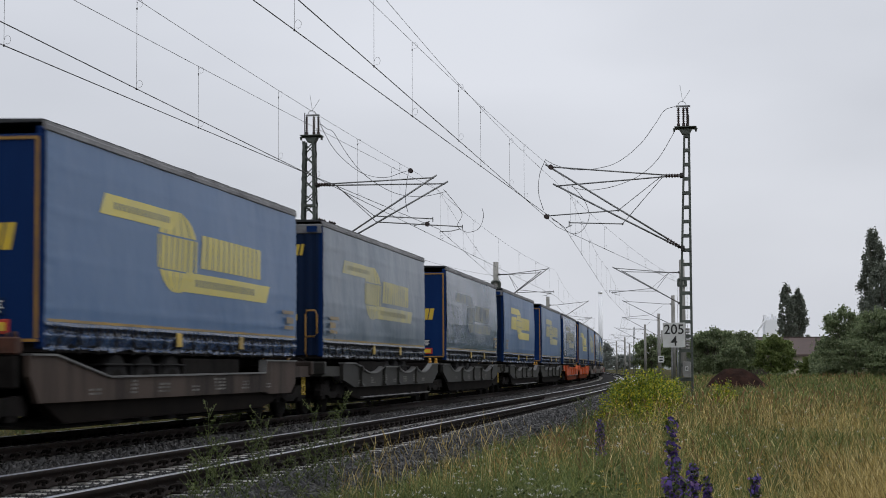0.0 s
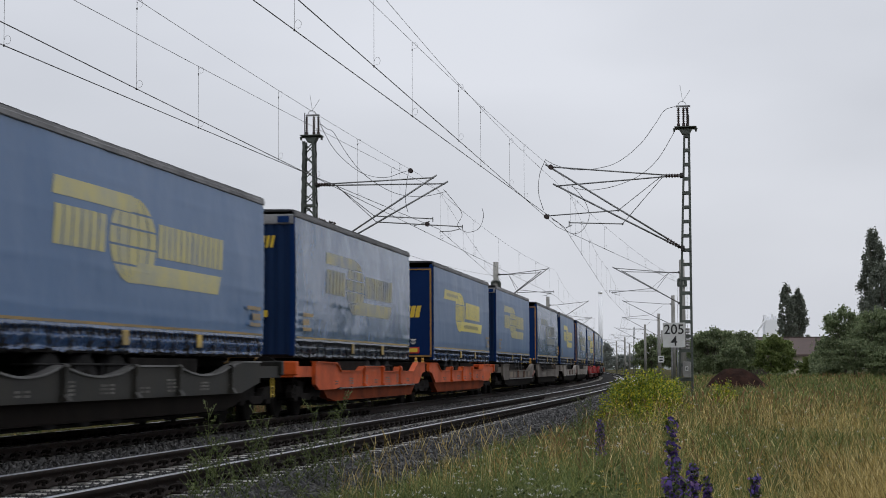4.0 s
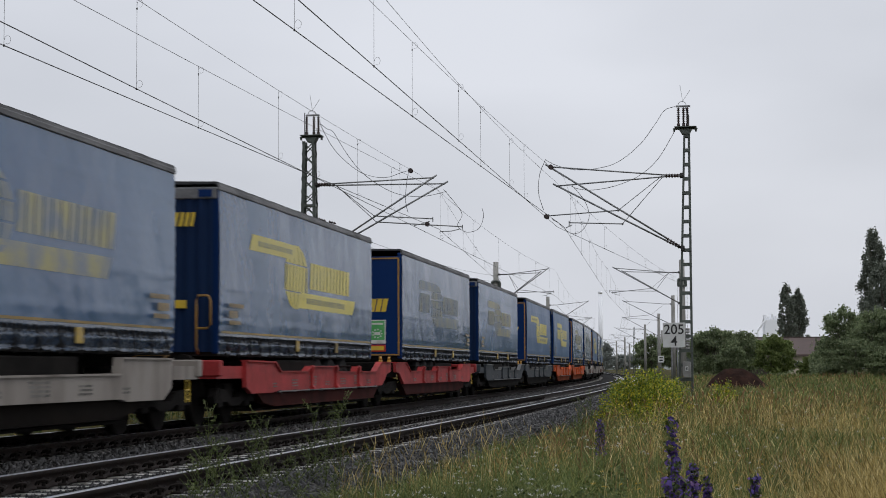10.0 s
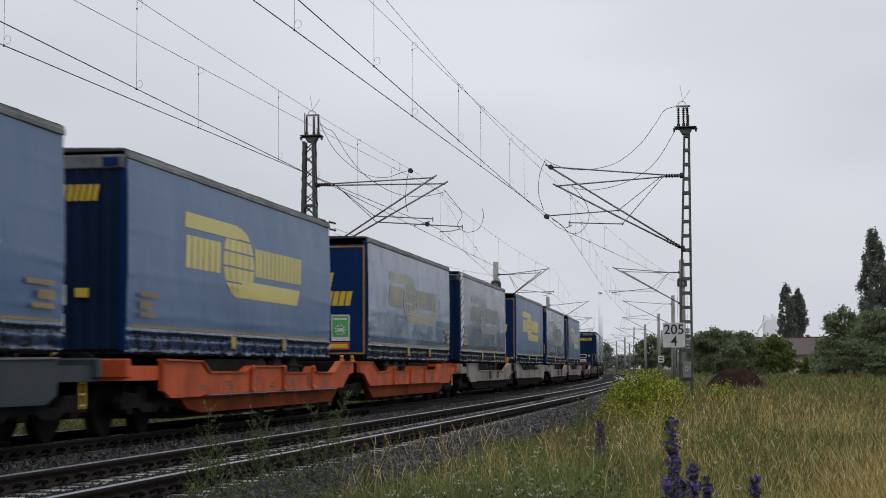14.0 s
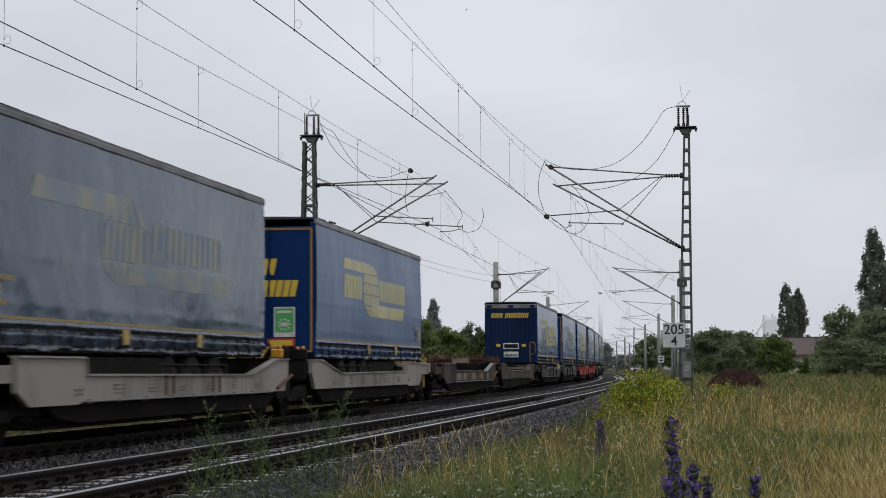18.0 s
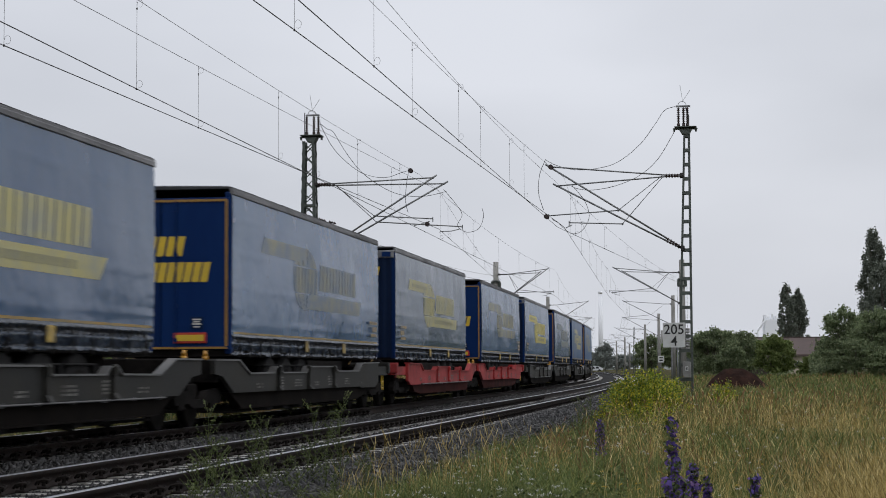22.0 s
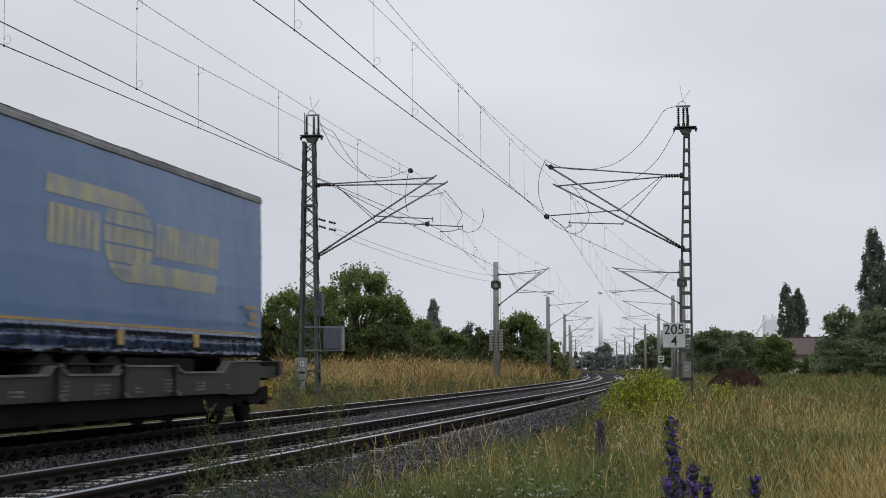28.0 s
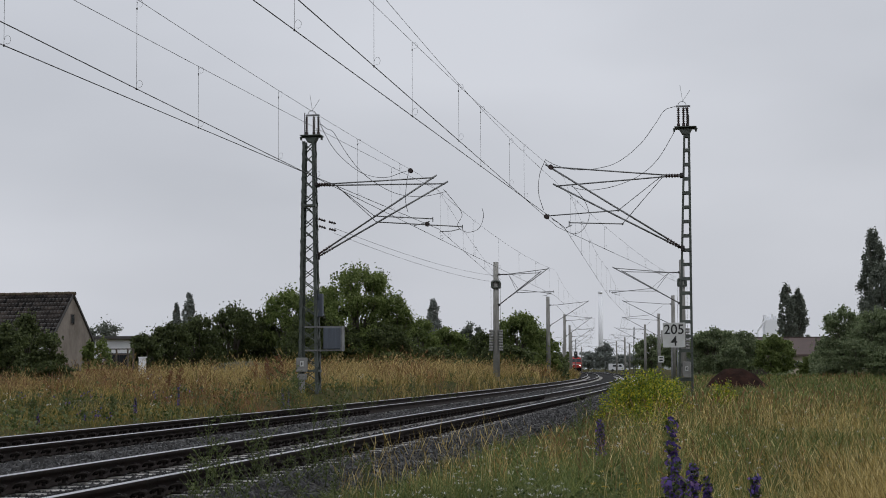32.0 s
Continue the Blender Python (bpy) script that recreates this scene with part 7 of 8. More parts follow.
# soil heap in the field
M_HEAP = mat("dark_red_soil", (0.040, 0.021, 0.016), (0.016, 0.010, 0.008), rough=1.0, spec=0.05, scale=2.5, bump=0.9, bump_scale=9)
q = bg(1302, 649, 75)
vs, fs = [], []
nr, na = 12, 30
for i in range(nr + 1):
    for k in range(na):
        a = 2 * math.pi * k / na
        r = i / nr
        h = (1 - r ** 2.0) * (q.z - gz(q.x, 75) + 0.04) * (1 + 0.10 * noise.noise((math.cos(a) * r * 2, math.sin(a) * r * 2, 5)))
        vs.append((q.x + 1.62 * r * math.cos(a) - 0.15 * (1 - r), 75 + 1.4 * r * math.sin(a), gz(q.x, 75) - 0.15 + h + 0.09 * noise.noise((k * 0.7, i * 1.3, 1.5))))
for i in range(nr):
    for k in range(na):
        fs.append((i * na + k, i * na + (k + 1) % na, (i + 1) * na + (k + 1) % na, (i + 1) * na + k))
tagged(raw("soil_heap", vs, fs, M_HEAP, smooth=True), "heap of dark reddish soil in the field", "soil heap")

# far woods on the horizon all round, haze painted in by pale leaves
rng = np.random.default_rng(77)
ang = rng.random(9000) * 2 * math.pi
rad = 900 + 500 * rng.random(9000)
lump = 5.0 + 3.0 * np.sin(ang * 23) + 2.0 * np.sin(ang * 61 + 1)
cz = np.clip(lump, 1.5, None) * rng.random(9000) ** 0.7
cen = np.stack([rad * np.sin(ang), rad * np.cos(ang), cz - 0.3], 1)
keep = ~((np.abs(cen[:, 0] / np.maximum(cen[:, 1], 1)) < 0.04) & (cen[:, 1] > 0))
tagged(leaves_mesh("distant_woods", cen[keep], 7.0, rng, M_LEAF["pale"], None), "low line of woods along the horizon, leaves paled for haze", "woods", kind="stuff")

# ---- grass, weeds, flowers ----
M_GREEN_G = leafy("green_grass", [(0.0, (0.044, 0.070, 0.016)), (0.5, (0.114, 0.150, 0.039)), (0.85, (0.20, 0.207, 0.066)), (1.0, (0.37, 0.30, 0.125))], trans=0.3)
M_TUFT = leafy("fresh_green_blades", [(0.0, (0.05, 0.08, 0.02)), (0.5, (0.13, 0.165, 0.045)), (1.0, (0.25, 0.265, 0.085))], trans=0.3)
M_BANK = leafy("olive_bank_grass", [(0.0, (0.048, 0.062, 0.018)), (0.45, (0.125, 0.130, 0.034)), (0.78, (0.26, 0.20, 0.055)), (1.0, (0.42, 0.29, 0.09))], trans=0.32)
M_STRAW = leafy("dry_grass", [(0.0, (0.10, 0.077, 0.022)), (0.35, (0.27, 0.195, 0.056)), (0.75, (0.56, 0.415, 0.15)), (1.0, (0.84, 0.70, 0.35))], trans=0.25)
M_GOLD = leafy("golden_grass", [(0.0, (0.14, 0.105, 0.036)), (0.4, (0.31, 0.225, 0.078)), (0.85, (0.56, 0.44, 0.19)), (1.0, (0.34, 0.19, 0.08))], trans=0.35)
M_RUST = leafy("rust_red_sorrel", [(0.0, (0.13, 0.060, 0.030)), (0.5, (0.22, 0.105, 0.052)), (1.0, (0.27, 0.18, 0.08))])
M_WEED = leafy("grey_green_weed", [(0.0, (0.040, 0.062, 0.018)), (0.5, (0.088, 0.115, 0.036)), (1.0, (0.155, 0.175, 0.066))])
M_LIME = leafy("yellow_green_leaves", [(0.0, (0.075, 0.135, 0.016)), (0.45, (0.21, 0.27, 0.026)), (0.8, (0.42, 0.42, 0.034)), (1.0, (0.64, 0.52, 0.04))])
M_PETAL_W = leafy("white_petals", [(0.0, (0.50, 0.50, 0.44)), (1.0, (0.68, 0.68, 0.62))], trans=0.3)
M_PETAL_V = leafy("violet_petals", [(0.0, (0.07, 0.05, 0.17)), (0.5, (0.13, 0.085, 0.33)), (1.0, (0.25, 0.15, 0.34))], trans=0.3)
M_PETAL_Y = leafy("yellow_petals", [(0.0, (0.45, 0.26, 0.02)), (1.0, (0.55, 0.38, 0.04))], trans=0.3)


def blades(name, x, y, h, w, material, rng, label, category, bend=0.35, head=0.0, z0=None):
    """Tapering bent blades; with head > 0 each carries a slender seed head."""
    n = len(x)
    z = ground_z(x, y) - 0.03 if z0 is None else z0
    yaw = rng.random(n) * 2 * math.pi
    dirx, diry = np.cos(yaw), np.sin(yaw)
    lean = bend * h * (0.3 + rng.random(n))
    face = rng.normal(0, 0.6, n)
    wx, wy = np.cos(face) * w / 2, np.sin(face) * w / 2
    lv = [(0.0, 1.0), (0.5, 0.9), (0.8, 0.6), (1.0, 0.12)]
    vs = []
    droop = bend * (0.15 + 0.55 * rng.random(n))
    for k, ww in lv:
        cx, cy, cz = x + dirx * lean * k ** 2.2, y + diry * lean * k ** 2.2, z + h * k * (1 - droop * k ** 3)
        vs.append(np.stack([cx - wx * ww, cy - wy * ww, cz], 1))
        vs.append(np.stack([cx + wx * ww, cy + wy * ww, cz], 1))
    per = 8
    tri = [[0, 1, 3], [0, 3, 2], [2, 3, 5], [2, 5, 4], [4, 5, 7], [4, 7, 6]]
    if head:
        hl, hw = head * h, w * 1.7
        tx, ty, tz = x + dirx * lean, y + diry * lean, z + h * (1 - droop)
        ox, oy = dirx * hl * 0.45, diry * hl * 0.45
        sx, sy = np.cos(face) * hw / 2, np.sin(face) * hw / 2
        up = 0.9 - 1.1 * droop
        ox, oy = ox * (1 + droop), oy * (1 + droop)
        vs.append(np.stack([tx - sx + ox * 0.4, ty - sy + oy * 0.4, tz + hl * 0.4 * up], 1))
        vs.append(np.stack([tx + sx + ox * 0.4, ty + sy + oy * 0.4, tz + hl * 0.4 * up], 1))
        vs.append(np.stack([tx + ox, ty + oy, tz + hl * up], 1))
        per = 11
        tri += [[6, 7, 9], [6, 9, 8], [8, 9, 10]]
    v = np.stack(vs, 1)
    f = np.array(tri)[None] + per * np.arange(n)[:, None, None]
    return tagged(raw(name, v.reshape(-1, 3), f.reshape(-1, 3), material), label, category, kind="stuff")


def scatter(n, y0, y1, rng, u0=-260, u1=1830, power=1.0):
    """Plan points thinning out with depth."""
    k = rng.random(n)
    y = y0 * (y1 / y0) ** k if power == 1.0 else (y0 ** (1 - power) + k * (y1 ** (1 - power) - y0 ** (1 - power))) ** (1 / (1 - power))
    u = u0 + (u1 - u0) * rng.random(n)
    x = (u - 784) / FOCAL * y
    s, o = off_np(x, y)
    return x, y, s, o


def patch(x, y, f, seed):
    """A slow wave over the plan, 0 to 1."""
    return 0.5 + 0.25 * (np.sin(x * f + seed) * np.cos(y * f * 0.6 + 2 * seed) + np.sin(x * f * 0.43 - y * f * 0.35 + seed * 3)) + 0.12 * np.sin(x * f * 2.3 + y * f * 1.1 + seed)


def tufts(n, per, y0, y1, rng, u0, u1, spread):
    """Plan points in small clumps, several blades to a root."""
    x, y, s, o = scatter(n, y0, y1, rng, u0, u1)
    x, y = np.repeat(x, per), np.repeat(y, per)
    x, y = x + rng.normal(size=len(x)) * spread, y + rng.normal(size=len(y)) * spread
    return x, y, *off_np(x, y)


rng = np.random.default_rng(11)
EDGE = 2.05
# the near field: green under-layer
x, y, s, o = scatter(210000, 6.5, 170, rng)
k = (o > EDGE + 0.5 * rng.random(len(o)) + 0.25 * np.sin(s * 0.7)) & (rng.random(len(o)) < 0.45 + 0.55 * smooth(2.2, 3.6, o))
x, y, o = x[k], y[k], o[k]
p = patch(x, y, 0.5, 1.0)
blades("green_grass", x, y, (0.16 + 0.30 * rng.random(len(x))) * (0.6 + 0.6 * p) * (1 + 0.35 * smooth(35, 60, y)) * (0.6 + 0.4 * smooth(2, 4, o)), np.maximum(0.0036, 0.00032 * y) * (0.6 + 0.7 * rng.random(len(x))), M_GREEN_G, rng, "dense green meadow grass of the field", "grass", bend=0.6)
# taller herbs right beside the ballast
x, y, s, o = tufts(6500, 12, 9.5, 34, rng, 150, 1150, 0.05)
k = (o > 1.75 + 0.5 * rng.random(len(o))) & (o < 4.6) & (patch(x, y, 1.0, 7.0) + 0.25 * rng.random(len(o)) > 0.40)
x, y, o = x[k], y[k], o[k]
blades("trackside_herbs", x, y, (0.26 + 0.34 * rng.random(len(x))) * (0.6 + 0.6 * patch(x, y, 1.3, 5.0)), np.full(len(x), 0.0055), M_TUFT, rng, "green herbs growing beside the ballast", "grass", bend=0.55)
# leafy green tufts
x, y, s, o = tufts(8200, 12, 8, 70, rng, 250, 1830, 0.05)
p = patch(x, y, 0.8, 3.0)
k = (o > EDGE + 0.4 * rng.random(len(o))) & (rng.random(len(o)) < 0.35 + 0.8 * p)
x, y, o = x[k], y[k], o[k]
blades("green_tufts", x, y, (0.24 + 0.30 * rng.random(len(x))) * (0.75 + 0.4 * patch(x, y, 0.9, 0.4)), np.maximum(0.0048, 0.0003 * y), M_TUFT, rng, "broad-bladed fresh green tufts in the field", "grass", bend=0.75)
# straw grass with seed heads, in arching clumps near and loose far off
x, y, s, o = tufts(6200, 26, 7.5, 60, rng, 560, 1830, 0.05)
p = np.clip(patch(x, y, 0.55, 2.3) + 0.30 * (patch(x, y, 1.7, 4.1) - 0.5), 0, 1)
dens = smooth(2.6, 5.5, o) * np.clip((0.25 + 0.75 * smooth(4.2, 6.2, o)) * smooth(0.38, 0.60, p) + 0.12 * smooth(4.6, 6.8, o), 0, 0.95) * 0.9 * (1 - 0.93 * smooth(20, 38, y))
k = (o > 2.3) & (rng.random(len(o)) < dens)
x, y, o, p = x[k], y[k], o[k], p[k]
blades("dry_grass", x, y, (0.40 + 0.52 * rng.random(len(x)) ** 1.4) * (0.62 + 0.55 * p) * (1 - 0.22 * smooth(16, 34, y)) * (0.72 + 0.28 * smooth(8, 13, y)), np.maximum(0.0022, 0.00017 * y) * (0.6 + 0.8 * rng.random(len(x))), M_STRAW, rng, "tall arching straw-coloured dry grass with seed heads", "grass", bend=0.30, head=0.20)
x, y, s, o = scatter(60000, 40, 190, rng)
p = patch(x, y, 0.2, 2.3)
k = (o > 2.6) & (rng.random(len(o)) < np.clip(0.5 * (p - 0.42), 0.006, 0.2) * (1 - 0.75 * smooth(50, 90, y)))
x, y, p = x[k], y[k], p[k]
blades("far_dry_grass", x, y, (0.16 + 0.22 * rng.random(len(x))) * (0.7 + 0.45 * p), 0.00022 * y * (0.7 + 0.6 * rng.random(len(x))), M_STRAW, rng, "dry grass across the far field", "grass", bend=0.5, head=0.2)
# single tall dry stalks beside the track
x, y, s, o = scatter(650, 15, 26, rng, 600, 900)
k = (o > 2.2) & (o < 4.2) & (patch(x, y, 2.2, 0.7) > 0.52)
x, y = x[k], y[k]
blades("dry_stalks", x, y, 0.46 + 0.40 * rng.random(len(x)), np.full(len(x), 0.0036), M_STRAW, rng, "tall pale dry stalks beside the track", "grass", bend=0.09, head=0.28)
# the far bank: golden grass over green
x, y, s, o = tufts(26000, 8, 26, 480, rng, -300, 1120, 0.12)
w_ = -GAP - o
p = np.clip(patch(x, y, 0.33, 4.0) + 0.25 * patch(x, y, 1.2, 2.0) - 0.12 + 0.25 * smooth(18, 40, s) - 0.12 * smooth(14, 0, s), 0, 1)
k = (w_ > 1.75 + 0.45 * rng.random(len(w_))) & (w_ < 60)
x, y, w_, p, s = x[k], y[k], w_[k], p[k], s[k]
pick = rng.random(len(x))
gold = pick < np.clip(2.2 * (p - 0.34), 0.04, 0.85) * (0.18 + 0.82 * smooth(2.4, 5.0, w_)) * (0.55 + 0.45 * smooth(10, 30, s)) + 0.30 * smooth(26, 44, s)
red = (patch(x, y, 0.25, 9.0) + 0.2 * patch(x, y, 1.3, 1.0) > 0.78) & (rng.random(len(x)) < 0.4)
gold &= ~red
green = ~gold & ~red
hk = (0.45 + 0.6 * p) * (0.72 + 0.28 * smooth(2.6, 4.5, w_)) * (0.55 + 0.40 * smooth(8, 30, s) + 0.20 * smooth(30, 44, s) + 0.45 * smooth(44, 62, s)) * (0.15 + 1.55 * np.clip(patch(x, y, 0.9, 6.0) * 0.7 + patch(x, y, 2.6, 2.0) * 0.45 - 0.05, 0, 1.2))
for sel, m_, nm, lab, hh, hd in ((gold, M_GOLD, "golden_grass", "tall golden dry grass on the far bank", 0.42, 0.22), (green, M_BANK, "bank_grass", "green grass and herbs on the far bank", 0.32, 0.0), (red, M_RUST, "bank_sorrel", "rust-red weeds on the far bank", 0.4, 0.3)):
    xs, ys = x[sel], y[sel]
    blades(nm, xs, ys, (hh + 0.40 * rng.random(len(xs))) * hk[sel], np.maximum(0.005, 0.00024 * ys) * (0.6 + 0.7 * rng.random(len(xs))), m_, rng, lab, "grass", bend=0.55, head=hd * 0.6)
# herbs and flowers on the far bank
x, y, s, o = scatter(9000, 26, 110, rng, -200, 900)
w_ = -GAP - o
k = (w_ > 2.0) & (w_ < 16) & (patch(x, y, 0.9, 3.3) > 0.5)
x, y = x[k], y[k]
z = ground_z(x, y) + 0.04 + 0.38 * rng.random(len(x)) ** 1.3
pts = np.repeat(np.stack([x, y, z], 1), 3, 0) + rng.normal(size=(3 * len(x), 3)) * 0.06
tagged(leaves_mesh("bank_herbs", pts, 0.075, rng, M_WEED, None), "leafy green herbs on the far bank", "weed", kind="stuff")
for nm, lab, mt, cnt, sd in (("bank_yellow_blossom", "scattered yellow blossoms on the far bank", M_PETAL_Y, 70, 61), ("bank_white_blossom", "scattered white blossoms on the far bank", M_PETAL_W, 110, 62), ("bank_violet_blossom", "scattered violet blossoms on the far bank", M_PETAL_V, 200, 63)):
    rg = np.random.default_rng(sd)
    x, y, s, o = scatter(cnt, 27, 80, rg, -100, 700)
    k = (o < -GAP - 2.2) & (o > -GAP - 12) & (patch(x, y, 0.8, sd) > 0.5)
    x, y = x[k], y[k]
    pts = np.repeat(np.stack([x, y, ground_z(x, y) + 0.25 + 0.25 * rg.random(len(x))], 1), 5, 0) + rg.normal(size=(5 * len(x), 3)) * 0.035
    tagged(leaves_mesh(nm, pts, 0.04, rg, mt, None), lab, "flowers", kind="stuff")
# sorrel
x, y, s, o = scatter(7000, 16, 150, rng, u0=700)
k = (o > 3.0) & (patch(x, y, 0.3, 5.5) - 0.16 * smooth(40, 22, y) + 0.35 * rng.random(len(o)) ** 2 > 0.74)
x, y = x[k], y[k]
blades("red_sorrel", x, y, 0.30 + 0.30 * rng.random(len(x)), np.maximum(0.005, 0.00026 * y), M_RUST, rng, "rust-red sorrel stalks among the grass", "weed", bend=0.15, head=0.3)


def weed(name, u, v_top, d, tone, label, seed, spread=0.5, twigs=16, leaf=0.035, bare=0.0, category="weed", group=""):
    """A branching stem with small leaves."""
    rg = np.random.default_rng(seed)
    top = bg(u, v_top, d)
    z0 = gz(top.x, d)
    H = top.z - z0
    t = tagged(empty(name, Matrix.Translation((top.x, d, z0 - 0.03))), label, category, group)
    bm = bmesh.new()
    bend = rg.normal(size=2) * 0.05 * H
    def stem(k):
        return Vector((bend[0] * k * k, bend[1] * k * k, H * k))
    pipe(bm, [stem(k) for k in np.linspace(0, 1, 7)], lambda k: 0.006 * (1.15 - k), 5)
    pts = []
    for i in range(twigs):
        k = 0.15 + 0.8 * (i + rg.random()) / twigs
        a = rg.random() * 6.28
        L = spread * H * (1 - 0.75 * k) * (0.6 + 0.6 * rg.random())
        b0 = stem(k)
        b1 = b0 + Vector((math.cos(a) * L * 0.7, math.sin(a) * L * 0.7, L * 0.75))
        pipe(bm, [b0, b0.lerp(b1, 0.5) + Vector((0, 0, -0.03 * L)), b1], 0.0025, 4)
        for j in range(9):
            q = b0.lerp(b1, 0.25 + 0.75 * j / 8)
            pts.append((q.x + rg.normal() * 0.012, q.y + rg.normal() * 0.012, q.z + rg.normal() * 0.012))
    for j in range(20):
        q = stem(0.1 + 0.9 * j / 20)
        pts.append((q.x + rg.normal() * 0.02, q.y + rg.normal() * 0.02, q.z))
    tagged(part("stem", bm, tone, t), kind="stuff")
    tagged(leaves_mesh("foliage", np.array(pts), leaf, rg, tone, t), kind="stuff")
    return t


for i, (u, v, d, spread) in enumerate(((372, 706, 18, 0.4), (365, 760, 17, 0.5), (462, 724, 18, 0.45), (478, 736, 19, 0.4), (560, 706, 20, 0.45), (592, 690, 20, 0.35), (604, 716, 20, 0.4), (448, 760, 18, 0.5), (540, 770, 19, 0.5),
                                       (395, 780, 17, 0.5), (350, 800, 16, 0.5), (378, 820, 14, 0.5), (470, 830, 15, 0.5), (525, 826, 15, 0.5), (440, 846, 13, 0.5), (590, 820, 16, 0.45), (660, 812, 17, 0.4), (345, 850, 13, 0.5), (505, 800, 18, 0.5), (640, 780, 20, 0.4), (1018, 700, 30, 0.4), (1045, 690, 32, 0.4), (1030, 716, 28, 0.4), (575, 745, 19, 0.4), (420, 815, 16, 0.5))):
    weed("melilot_weed", u, v, d, M_WEED, "tall feathery grey-green weed beside the track", 300 + i, spread, 22, 0.021, group="weeds beside the track")

# rust-brown docks and dark herbs on the far bank beside the lattice mast
for i, (u, v, d) in enumerate(((452, 640, 66), (470, 632, 66), (486, 628, 64), (498, 636, 62), (478, 642, 60), (300, 655, 58), (318, 650, 60))):
    weed("dock_plant", u, v, d, M_RUST, "tall rust-brown dock gone to seed", 420 + i, 0.42, 26, 0.05, group="weeds on the far bank")
for i, (u, v, d) in enumerate(((506, 652, 46), (516, 648, 47), (524, 656, 46), (514, 664, 44), (412, 690, 38), (400, 696, 38), (590, 672, 46), (604, 676, 46), (655, 668, 50), (730, 664, 58), (796, 658, 66), (120, 690, 42), (60, 705, 40), (200, 700, 41))):
    weed("bank_weed", u, v, d, M_WEED, "dark green weed on the far bank", 450 + i, 0.5, 24, 0.045, group="weeds on the far bank")

# yellow-green goldenrod clumps
for i, (u, v, d, n, wd) in enumerate(((1140, 641, 42, 150, 1.75), (1278, 664, 44, 14, 0.6), (1075, 672, 40, 12, 0.6), (1190, 668, 40, 14, 0.7), (1140, 700, 34, 14, 1.0))):
    rg = np.random.default_rng(500 + i)
    top = bg(u, v, d)
    z0 = gz(top.x, d)
    H = top.z - z0
    t = tagged(empty("goldenrod_clump", Matrix.Translation((top.x, d, z0 - 0.03))), "yellow-green goldenrod clump beside the track", "shrub", "goldenrod clumps")
    bm = bmesh.new()
    pts = []
    for j in range(n):
        a, r = rg.random() * 6.28, wd / 2 * rg.random() ** 0.6
        h = H * (0.50 + 0.50 * rg.random() ** 0.8) * (1 - 0.40 * (r / (wd / 2)) ** 2)
        b = Vector((r * math.cos(a) * 0.7, r * math.sin(a) * 0.7, 0))
        e = Vector((r * math.cos(a) * 1.1, r * math.sin(a) * 1.1, h))
        pipe(bm, [b, b.lerp(e, 0.5), e], 0.004, 4)
        for q in range(110):
            k = 0.25 + 0.75 * rg.random()
            c = b.lerp(e, k)
            pts.append((c.x + rg.normal() * 0.05, c.y + rg.normal() * 0.05, c.z + rg.normal() * 0.03))
    tagged(part("stem", bm, M_WEED, t), kind="stuff")
    tagged(leaves_mesh("foliage", np.array(pts), 0.042, rg, M_LIME, t), kind="stuff")


def bugloss(u, v_top, d, seed, r=0.028, side=0):
    """An upright spike of violet flowers over a hairy stem."""
    rg = np.random.default_rng(seed)
    top = bg(u, v_top, d)
    z0 = gz(top.x, d)
    H = top.z - z0
    t = tagged(empty("vipers_bugloss", Matrix.Translation((top.x, d, z0 - 0.03))), "violet flower spike standing in the grass", "flower", "violet flower spikes")
    bm = bmesh.new()
    pipe(bm, [(0, 0, H * k) for k in np.linspace(0, 1, 6)], lambda k: 0.006 * (1.2 - k), 5)
    tagged(part("stem", bm, M_WEED, t), kind="stuff")
    k = rg.random(420) ** 0.8
    a = rg.random(420) * 6.28 + k * 20
    clump = 0.75 + 0.35 * np.sin(k * 52 + seed)
    rad = (2.0 if d < 30 else 1.0) * r * (1.15 - 0.75 * k) * clump * (0.5 + 0.6 * rg.random(420))
    pts = np.stack([rad * np.cos(a), rad * np.sin(a), H * (0.42 + 0.58 * k)], 1)
    pet = rg.random(420) < 0.48
    tagged(leaves_mesh("blossom", pts[pet], 0.028, rg, M_PETAL_V, t), kind="stuff")
    tagged(leaves_mesh("bract", np.concatenate([pts[~pet], np.stack([0.03 * rg.normal(size=90), 0.03 * rg.normal(size=90), H * 0.45 * rg.random(90)], 1)]), 0.024, rg, M_WEED, t), kind="stuff")
    return t


for i, (u, v, d, r) in enumerate(((1185, 726, 8.0, 0.032), (1222, 808, 8.2, 0.030), (1246, 832, 8.0, 0.026), (1205, 835, 7.8, 0.026), (1176, 840, 7.9, 0.026), (1330, 828, 8.3, 0.026), (1192, 800, 8.4, 0.026), (1058, 738, 22, 0.035), (1063, 745, 22, 0.03),
                                  (240, 702, 40, 0.045), (316, 684, 44, 0.035), (150, 728, 38, 0.04), (68, 728, 36, 0.04), (500, 686, 48, 0.05), (510, 690, 48, 0.05))):
    bugloss(u, v, d, 700 + i, r)

